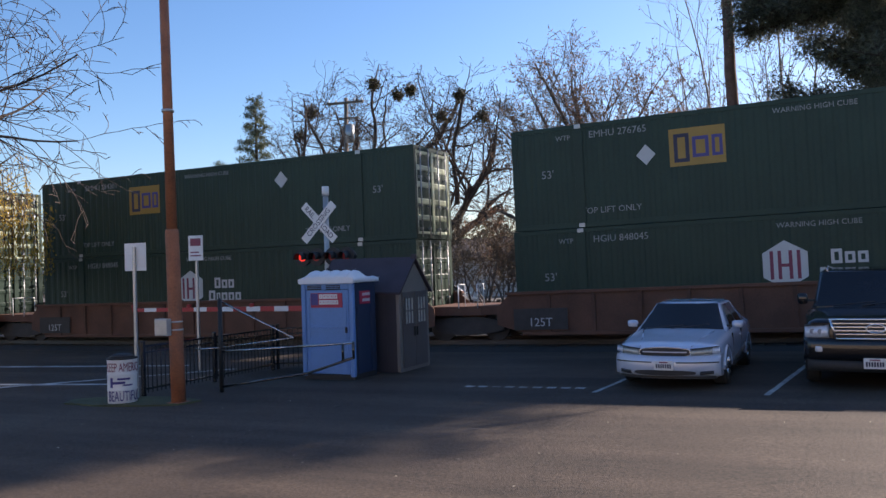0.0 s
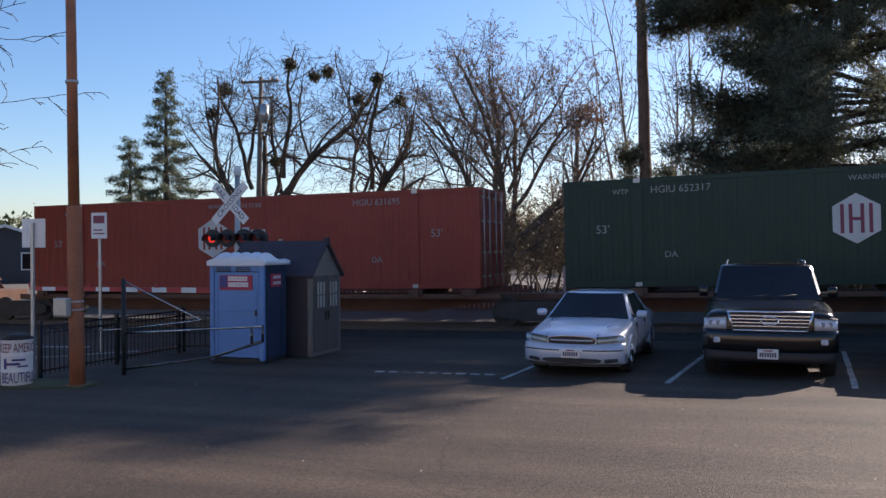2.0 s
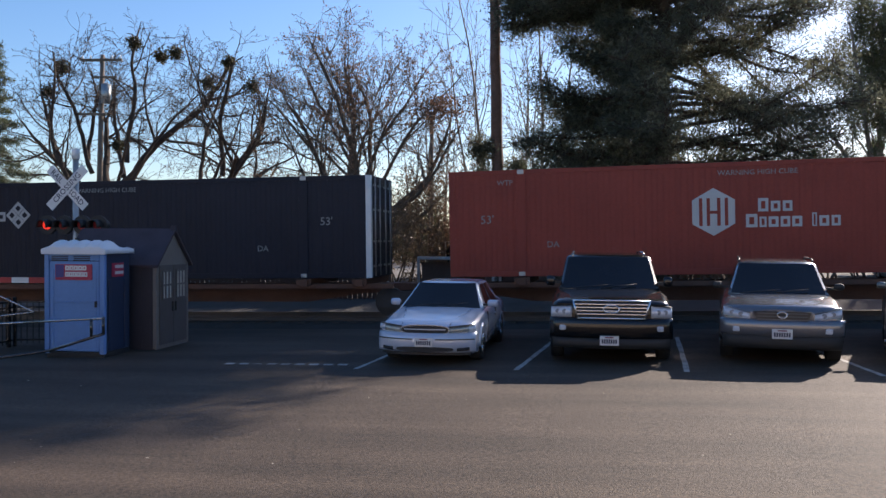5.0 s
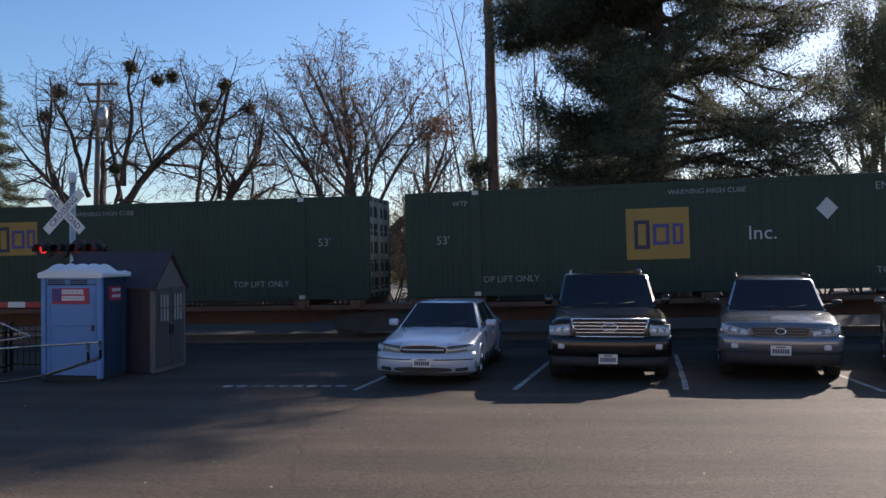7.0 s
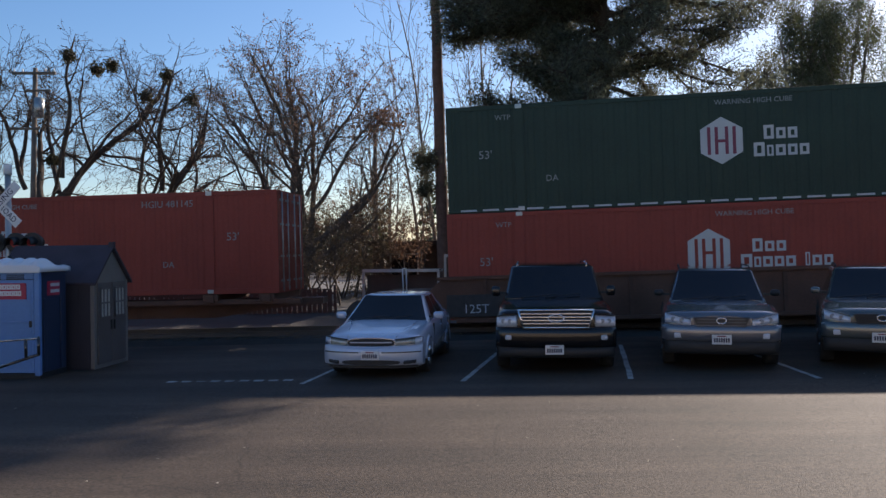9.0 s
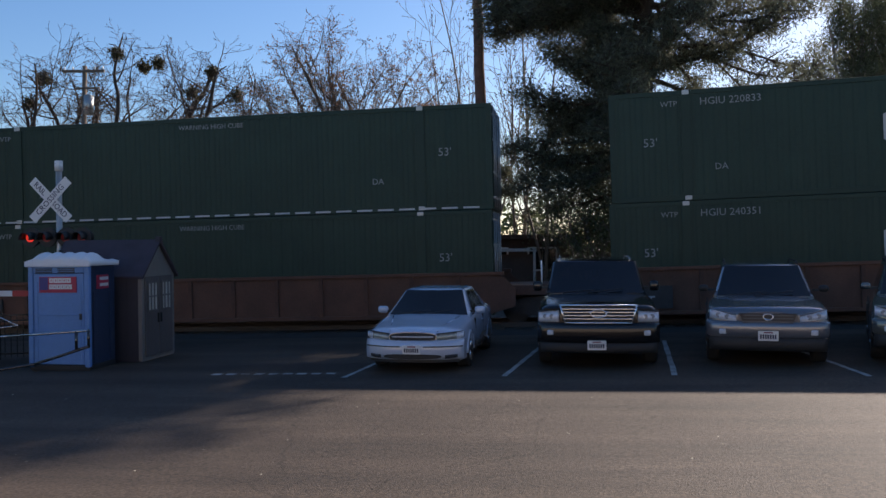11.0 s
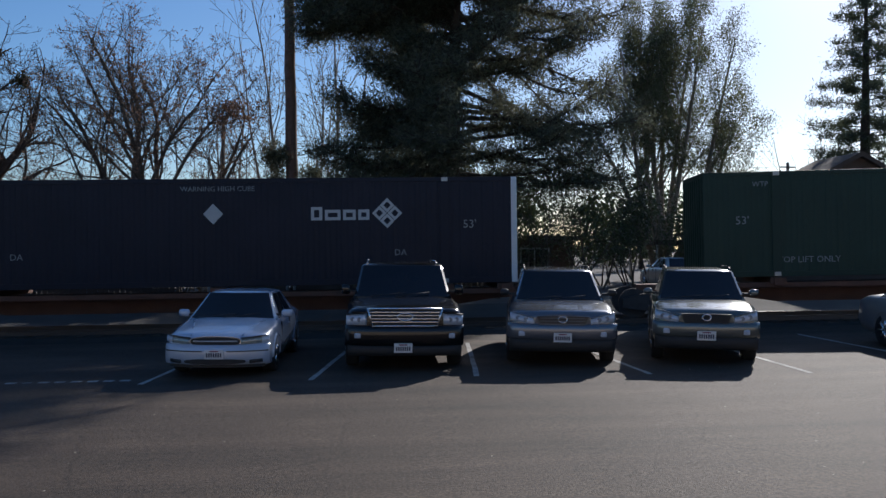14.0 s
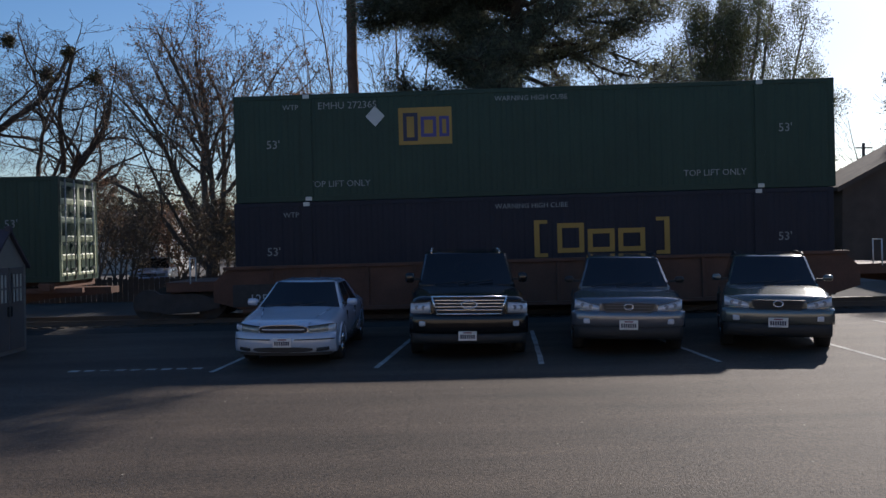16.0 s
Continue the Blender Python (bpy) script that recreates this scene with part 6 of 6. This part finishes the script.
def hanging_tree():
    """A bare shade tree off to the side, whose fine boughs hang into view."""
    P = dict(step=(0.55, 0.4, 0.3, 0.2), wobble=(0.18, 0.2, 0.24, 0.24), lift=(-0.02, -0.05, -0.09, -0.1), levels=3, bare=(0.3, 0.15, 0.1), kids=(1, 1, 1), chance=(0.9, 0.8, 0.7),
             angle=((20, 55), (25, 60), (30, 60)), ratio=(0.5, 0.5, 0.5), girth=(0.5, 0.55, 0.55), thin=0.011, leaf_from=3)
    rng, wood, tips = random.Random(8), Wood(), []
    wood.add((0, 0, 0), (0.2, 0, 4.5), 0.42, 0.34)
    limbs(wood, tips, rng, P, tuple(((0.2, 0, z), az, el, ln, 0.11) for z, az, el, ln in (
        (4.5, 5, 50, 9.0), (4.5, 25, 40, 8.5), (4.2, -15, 45, 8.5), (4.5, 60, 55, 8), (4.5, 120, 55, 8), (4.2, 200, 50, 8), (4.4, 270, 50, 8), (4.5, 15, 62, 9.0), (4.5, -5, 34, 7.0), (4.5, 45, 60, 9))))
    nr = np.random.default_rng(8)
    arr = np.array([t[0] for t in tips])
    v, f = cards(arr[nr.choice(len(arr), 300)], nr, 1, 0.04, 0.04, 0.02, 0.5)
    tree_thing("shade_tree", "bare grey shade tree with fine hanging twigs", -27.0, 14.5, wood, DARKBARK, (v, f, DRYLEAF))


def golden_willow():
    rng, wood, nr = random.Random(14), Wood(), np.random.default_rng(14)
    wood.add((0, 0, 0), (0, 0, 4.5), 0.4, 0.3)
    pts = []
    for k in range(330):
        az, top = rng.uniform(0, 360), rng.uniform(4.6, 7.6)
        rad = rng.uniform(0.8, 5.0) * (1.2 - top / 16)
        p = Vector((rad * math.cos(radians(az)), rad * math.sin(radians(az)), top))
        wood.add((0, 0, 4.4), p, 0.03, 0.012)
        z = top
        while z > max(2.9, top - rng.uniform(2.2, 4.4)):
            q = p + Vector((rng.gauss(0, 0.04), rng.gauss(0, 0.04), -0.3))
            wood.add(p, q, 0.012, 0.01)
            pts += [tuple(q)]
            p, z = q, z - 0.3
    v, f = cards(np.array(pts), nr, 12, 0.09, 0.16, 0.035, 2.0)
    tree_thing("willow_tree", "golden autumn weeping willow beside the road", -28.4, 18.3, wood, BARK, (v, f, GOLD))


def shrub(x, y, h, w, seed, leaf, label, dense=1.0, name="shrub"):
    P = dict(step=(0.35, 0.25, 0.2), wobble=(0.15, 0.2, 0.25), lift=(0.03, 0.02, 0.0), levels=2, bare=(0.2, 0.15), kids=(1, 1), chance=(0.8, 0.8), angle=((25, 55), (30, 65)), ratio=(0.5, 0.5),
             girth=(0.5, 0.5), thin=0.006, leaf_from=1)
    rng, wood, tips = random.Random(seed), Wood(), []
    limbs(wood, tips, rng, P, tuple(((rng.uniform(-w, w) * 0.35, rng.uniform(-0.4, 0.4), 0), rng.uniform(0, 360), rng.uniform(50, 82), h * rng.uniform(0.7, 1.0), 0.05) for _ in range(max(5, int(w * 2.2)))))
    nr = np.random.default_rng(seed)
    arr = np.array([t[0] for t in tips])
    v, f = cards(arr[nr.choice(len(arr), min(len(arr), int(1600 * dense)), replace=False)], nr, max(1, int(4 * dense)), 0.13, 0.12, 0.06, 0.3)
    tree_thing(name, label, x, y, wood, BARK, (v, f, leaf), category="shrub")


def far_woods():
    """The far skyline of trees past the lots, as one mass of leaf clumps."""
    rng, nr = random.Random(2), np.random.default_rng(2)
    pts = []
    for i in range(120):
        x = -150 + i * 2.4 + rng.uniform(-1, 1)
        y = rng.uniform(78, 105)
        h = rng.choice((3.5, 4.5, 5.5, 7.0)) * rng.uniform(0.7, 1.2) + (2.0 if x > 5 else 0.0)
        r = rng.uniform(1.6, 3.2)
        for _ in range(46):
            a, b = rng.uniform(0, 6.28), rng.random()
            pts.append((x + r * math.cos(a) * (1 - 0.4 * b), y + r * math.sin(a), rise(x) + h * (0.08 + 0.92 * b)))
    v, f = cards(np.array(pts), nr, 12, 0.5, 0.75, 0.35, 0.2)
    tagged(new("far_woods", from_arrays("far_woods", v, f, SHRUB)), "distant dull green and brown line of trees", "trees", kind="stuff")


walnut()
locust()
for k, (x, y, h) in enumerate(((-7.6, 46, 11.5), (-6.2, 48, 14.0), (-4.9, 46, 16.5), (-2.9, 47, 16.5), (-1.4, 45, 14.5), (-8.9, 47, 10.5))):
    slim_tree(x, y, h, 40 + k)
pine()
bare_pine()
willowy()
redwood(-53.5, 70, 20.3, 61, 4.6)
redwood(-59.5, 72, 14.3, 62, 4.0, "smaller dark conifer behind the houses")
redwood(34.2, 58, 22.5, 63, 5.6, "tall grey-green redwood against the sun")
redwood(20.5, 66, 9.0, 64, 2.2, "small distant conifer beyond the car park")
for k, (x, y, h) in enumerate(((25.8, 52, 8.6), (29.0, 54, 9.6))):
    slim_tree(x, y, h, 50 + k, "small bare street tree with curled leaves")
hanging_tree()
golden_willow()
for k, (x, y, h, w, leaf, dn) in enumerate(((0.6, 32.6, 4.4, 3.0, SHRUB, 1.0), (3.6, 33.4, 4.9, 3.0, SHRUB, 1.0), (6.8, 34.5, 4.2, 2.6, SHRUB, 0.9), (11.5, 42, 4.0, 3.5, SHRUB, 0.9),
                                             (-15.5, 40.5, 5.2, 4.4, DRYLEAF, 1.6), (-13.0, 41.5, 5.6, 4.4, PODS, 1.6), (-9.0, 41.0, 5.4, 4.4, DRYLEAF, 1.6), (-6.5, 43.0, 5.0, 4.0, PODS, 1.6), (-18.5, 43, 5.0, 4.4, DRYLEAF, 0.8),
                                             (-1.5, 46.0, 4.5, 3.0, EUCLEAF, 0.7), (9.0, 38.0, 6.2, 3.6, SHRUB, 1.6), (5.2, 39.5, 6.6, 4.4, SHRUB, 2.2), (12.8, 39.5, 5.0, 3.6, SHRUB, 1.8), (1.8, 40.0, 6.4, 4.4, SHRUB, 2.0), (16.0, 41.5, 3.6, 3.4, SHRUB, 1.6),
                                             (-17.0, 34.5, 3.4, 4.4, DRYLEAF, 0.9), (-13.5, 35.0, 4.4, 4.6, DRYLEAF, 1.2), (-9.5, 34.5, 4.2, 4.6, DRYLEAF, 1.2), (-21.0, 36.0, 3.2, 4.4, PODS, 0.8))):
    shrub(x, y, h, w, 70 + k, leaf, "leafy shrub catching the sun behind the tracks" if leaf in (SHRUB, EUCLEAF) else "thicket of dry brown twigs and leaves", dn)
far_woods()


# ---- beyond the tracks ----
def window_unit(parent, x0, x1, z0, z1, face, frame_mat, y):
    w = part("window", boxes((x0, x1, y - 0.02, y + 0.03, z0, z1)), GLASS, parent, "dark window with pale frame")
    t = 0.09
    part("window_frame", boxes((x0 - t, x1 + t, y - 0.05, y + 0.02, z1, z1 + t), (x0 - t, x1 + t, y - 0.05, y + 0.02, z0 - t, z0), (x0 - t, x0, y - 0.051, y + 0.02, z0, z1), (x1, x1 + t, y - 0.051, y + 0.02, z0, z1)), frame_mat, w)
    part("mullion", boxes(((x0 + x1) / 2 - 0.03, (x0 + x1) / 2 + 0.03, y - 0.04, y - 0.02, z0, z1)), frame_mat, w)


def gable_house(label, x, y, turn, width, depth, eave, peak, wall, trim, windows):
    """A house whose gable wall faces its own -y."""
    ob = thing("house", label, "house", pose(x, y, rise(x) - 0.05, 0, 0, turn))
    hw = width / 2
    part("gable_wall", prism(bmesh.new(), [(-hw, 0), (hw, 0), (hw, eave), (0, peak), (-hw, eave)], 0.0, 0.2), wall, ob)
    part("wall", boxes((-hw, -hw + 0.2, 0.2, depth, 0, eave)), wall, ob)
    part("wall", boxes((hw - 0.2, hw, 0.2, depth, 0, eave)), wall, ob)
    part("wall", prism(bmesh.new(), [(-hw, 0), (hw, 0), (hw, eave), (0, peak), (-hw, eave)], depth, depth + 0.2), wall, ob)
    s = (peak - eave) / hw
    for sg in (-1, 1):
        pts = [(sg * (hw + 0.4), eave - 0.4 * s), (0, peak), (0, peak + 0.16), (sg * (hw + 0.4), eave - 0.4 * s + 0.16)]
        part("roof_slope", prism(bmesh.new(), pts if sg < 0 else pts[::-1], -0.4, depth + 0.5), ROOFING, ob)
        q = [(sg * (hw + 0.42), eave - 0.42 * s - 0.06), (0, peak - 0.06), (0, peak + 0.17), (sg * (hw + 0.42), eave - 0.42 * s + 0.17)]
        part("barge_board", prism(bmesh.new(), q if sg < 0 else q[::-1], -0.46, -0.4), trim, ob, "pale barge board")
    for x0, x1, z0, z1 in windows:
        window_unit(ob, x0, x1, z0, z1, 0, trim, 0.0)
    return ob


# gable towards +x, in the sun
gable_house("beige gabled house with white-framed windows beyond the tracks", -46.0, 60.4, 90, 7.2, 11.0, 3.1, 4.95, BEIGE, WHITE, ((-2.9, -1.9, 1.3, 2.6), (-0.2, 0.7, 1.3, 2.6), (1.8, 2.7, 1.3, 2.6)))
gable_house("low off-white house with dark windows behind the trees", -19.5, 62.0, 90, 8.0, 12.0, 2.9, 4.3, OFFWHITE, WHITE, ((-2.6, -1.8, 1.0, 2.4), (-0.6, 0.4, 1.0, 2.4), (1.5, 2.4, 1.0, 2.4)))
hb = gable_house("brown gabled building with a broad roof and dark boards", 22.3, 38.5, 0, 8.6, 3.4, 3.75, 6.05, BROWNWALL, BROWNWALL, ((-1.5, -0.3, 1.2, 2.4),))
gable_house("grey bungalow with a shallow roof across the road", -53.5, 50.5, 47, 9.0, 9.0, 3.0, 4.5, SHEDGREY, WHITE, ((-2.6, -1.2, 1.2, 2.4), (1.2, 2.6, 1.2, 2.4)))


def low_shop(x, y, label):
    ob = thing("low_building", label, "building", pose(x, y, rise(x) - 0.05))
    part("wall", boxes((0, 9.0, 0, 0.25, 0, 2.6)), BROWNWALL, ob)
    part("wall", boxes((0, 0.25, 0.25, 6, 0, 2.6)), BROWNWALL, ob)
    part("wall", boxes((8.75, 9.0, 0.25, 6, 0, 2.6)), BROWNWALL, ob)
    part("roof", boxes((-0.4, 9.4, -0.5, 6.4, 2.6, 2.85), bevel=0.02), ROOFING, ob)
    part("fascia", boxes((-0.42, 9.42, -0.54, -0.5, 2.62, 2.8)), ROOFING, ob)
    for x in (1.0, 3.6, 6.2):
        window_unit(ob, x, x + 1.4, 1.0, 2.1, 0, OFFWHITE, 0.0)


def frame_shelter(x0, x1, y, z, label):
    ob = thing("shelter_frame", label, "shelter", pose(x0, y, rise(x0)))
    w = x1 - x0
    part("beam", boxes((0, w, -0.06, 0.06, z - 0.09, z + 0.03), bevel=0.01), GALV, ob)
    for x in (0.04, w - 0.04):
        part("post", boxes((x - 0.05, x + 0.05, -0.05, 0.05, 0, z - 0.09), bevel=0.01), GALV, ob)
    part("back_rail", boxes((0, w, 1.2, 1.3, z - 0.1, z), bevel=0.01), GALV, ob)
    part("dark_panel", boxes((0.12, w - 0.12, 0.3, 0.36, 0.0, z - 0.2)), BROWNWALL, ob, "dark board infill")
    part("roof_board", boxes((0.05, w - 0.05, 0.07, 1.19, z - 0.04, z - 0.01)), BROWNWALL, ob)


def carport():
    ob = thing("carport", "flat brown carport roof on thin posts beyond the lot", "carport", pose(14.2, 43.5, rise(16)))
    part("roof", boxes((0, 6.2, 0, 5, 1.95, 2.2), bevel=0.02), ROOFING, ob)
    for x in (0.2, 3.1, 6.0):
        for y in (0.15, 4.85):
            part("post", boxes((x - 0.06, x + 0.06, y - 0.06, y + 0.06, 0, 1.95)), OFFWHITE, ob)


def utility_pole(x, y, h, lean, with_gear, label):
    ob = thing("utility_pole", label, "utility pole", pose(x, y, rise(x) - 0.1, 0, lean, 0))
    part("shaft", tubes(((0, 0, 0), (0, 0, h), 0.17, 0.11), sides=12), POLEWOOD, ob)
    if with_gear:
        part("crossarm", boxes((-1.15, 1.15, -0.16, -0.05, h - 0.35, h - 0.22), bevel=0.01), POLEWOOD, ob)
        part("crossarm", boxes((-1.1, 0.35, -0.16, -0.05, h - 3.1, h - 2.98), bevel=0.01), POLEWOOD, ob)
        part("crossarm", boxes((-0.4, 0.9, -0.15, -0.05, h - 1.2, h - 1.1), bevel=0.01), POLEWOOD, ob)
        part("transformer", tubes(((0.36, -0.2, h - 2.5), (0.36, -0.2, h - 1.55), 0.24), ((0.36, -0.2, h - 1.55), (0.36, -0.2, h - 1.48), 0.24, 0.1), sides=18), GALV, ob, "grey transformer can")
        for xx in (-1.05, -0.6, 0.6, 1.05):
            part("insulator", tubes(((xx, -0.1, h - 0.22), (xx, -0.1, h - 0.05), 0.05, 0.03), sides=8), WPLASTIC, ob)
    else:
        part("crossarm", boxes((-0.6, 0.6, -0.12, -0.03, h - 0.4, h - 0.3), bevel=0.01), POLEWOOD, ob)
    return ob


def wire(p0, p1, sag, r=0.012):
    p0, p1 = Vector(p0), Vector(p1)
    bm = bmesh.new()
    rings = []
    for i in range(25):
        k = i / 24
        c = p0.lerp(p1, k) - Vector((0, 0, sag * 4 * k * (1 - k)))
        rings.append([(c.x, c.y + r * math.cos(a), c.z + r * math.sin(a)) for a in (0, 2.1, 4.2)])
    loft(bm, rings)
    tagged(new("overhead_wire", mesh_of(bm, "overhead_wire", TRIM)), "thin black overhead wire between poles", "wire", "overhead wires")


def board_fence(x0, x1, y, h):
    ob = thing("board_fence", "weathered dark brown board fence along the far side of the tracks", "fence", pose(x0, y, 0))
    bd = mesh_of(boxes((-0.085, 0.085, -0.012, 0.012, 0.0, h), bevel=0.004), "board", BROWNWALL)
    n = int((x1 - x0) / 0.19)
    rng = random.Random(6)
    for i in range(n):
        x = i * 0.19
        b = part("board", bd, None, ob)
        b.location, b.scale = (x, rng.uniform(-0.008, 0.008), rise(x0 + x) - 0.05), (1, 1, rng.uniform(0.94, 1.04))
    for i in range(n // 12 + 1):
        x = i * 0.19 * 12
        part("post", boxes((x - 0.05, x + 0.05, 0.02, 0.12, rise(x0 + x) - 0.1, rise(x0 + x) + h + 0.08)), BROWNWALL, ob)
    for k in range(8):
        xa, xb = (x1 - x0) * k / 8, (x1 - x0) * (k + 1) / 8
        z = rise(x0 + (xa + xb) / 2) + h * 0.8
        part("rail", boxes((xa, xb, 0.014, 0.05, z - 0.04, z + 0.04)), BROWNWALL, ob)


board_fence(-30.0, -7.2, 30.75, 0.95)
low_shop(-8.5, 45.5, "low dark brown building with a flat roof behind trees")
low_shop(1.2, 44.6, "long low brown building with a flat roof behind the pine")
low_shop(24.5, 62.0, "distant low brown building with a flat roof beyond the lot")
frame_shelter(-6.6, -3.55, 33.0, 1.5, "pale metal frame of a low open shelter")
frame_shelter(-3.4, -1.45, 33.4, 2.0, "pale metal frame of an open shelter")
carport()
utility_pole(-24.75, 40.0, 11.9, 1.6, True, "weathered timber utility pole with crossarms and transformer")
utility_pole(-9.2, 50.0, 9.9, 0.3, False, "plain weathered timber utility pole among trees")
utility_pole(30.5, 62.0, 8.0, 0.0, False, "distant timber utility pole by the road")
wire((-9.2, 49.95, 9.2), (30.5, 61.95, 8.4), 0.9)
wire((-9.2, 49.9, 8.6), (30.5, 61.9, 7.6), 0.9)
wire((-9.2, 49.95, 9.2), (-24.4, 39.9, 11.2), 0.6)
far_paints = (WHITECAR, SILVERP, WHITECAR, GREYCAR, WHITECAR, SILVERP, BLACKCAR, WHITECAR)
for k, x in enumerate((-33.0, -28.5, -24.0, -20.5, -17.0, -13.5, -3.0, 13.5)):
    y = 38.6 if x < -12 else 41.0
    sedan(at_ground(x, y if x != -3.0 else 37.5, 180 if k % 3 == 1 else 2.0 * k), far_paints[k], "parked car standing in the sunlit lot beyond the tracks")


# ---- small litter and leaf scraps on the asphalt ----
def litter():
    nr = np.random.default_rng(9)
    n = 170
    x, y = nr.uniform(-11, 14, n), nr.uniform(5.0, 14.0, n)
    s = nr.uniform(0.006, 0.02, n)
    v, f = [], []
    for i in range(n):
        a = nr.uniform(0, 6.28, 4) + np.arange(4) * 1.57
        z = rise(x[i]) + 0.006
        k = len(v)
        v += [(x[i] + s[i] * math.cos(q), y[i] + s[i] * math.sin(q), z + nr.uniform(0, 0.012)) for q in np.arange(4) * 1.57 + nr.uniform(0, 1.5)]
        f.append((k, k + 1, k + 2, k + 3))
    tagged(new("leaf_scraps", from_arrays("leaf_scraps", v, f, mat("pale dry scraps", (0.34, 0.29, 0.21), 0.8, var=0.4, island=0.8, bump=0.0))), "scattered pale leaf scraps and grit on the asphalt", "leaf litter", kind="stuff")


litter()


motions()
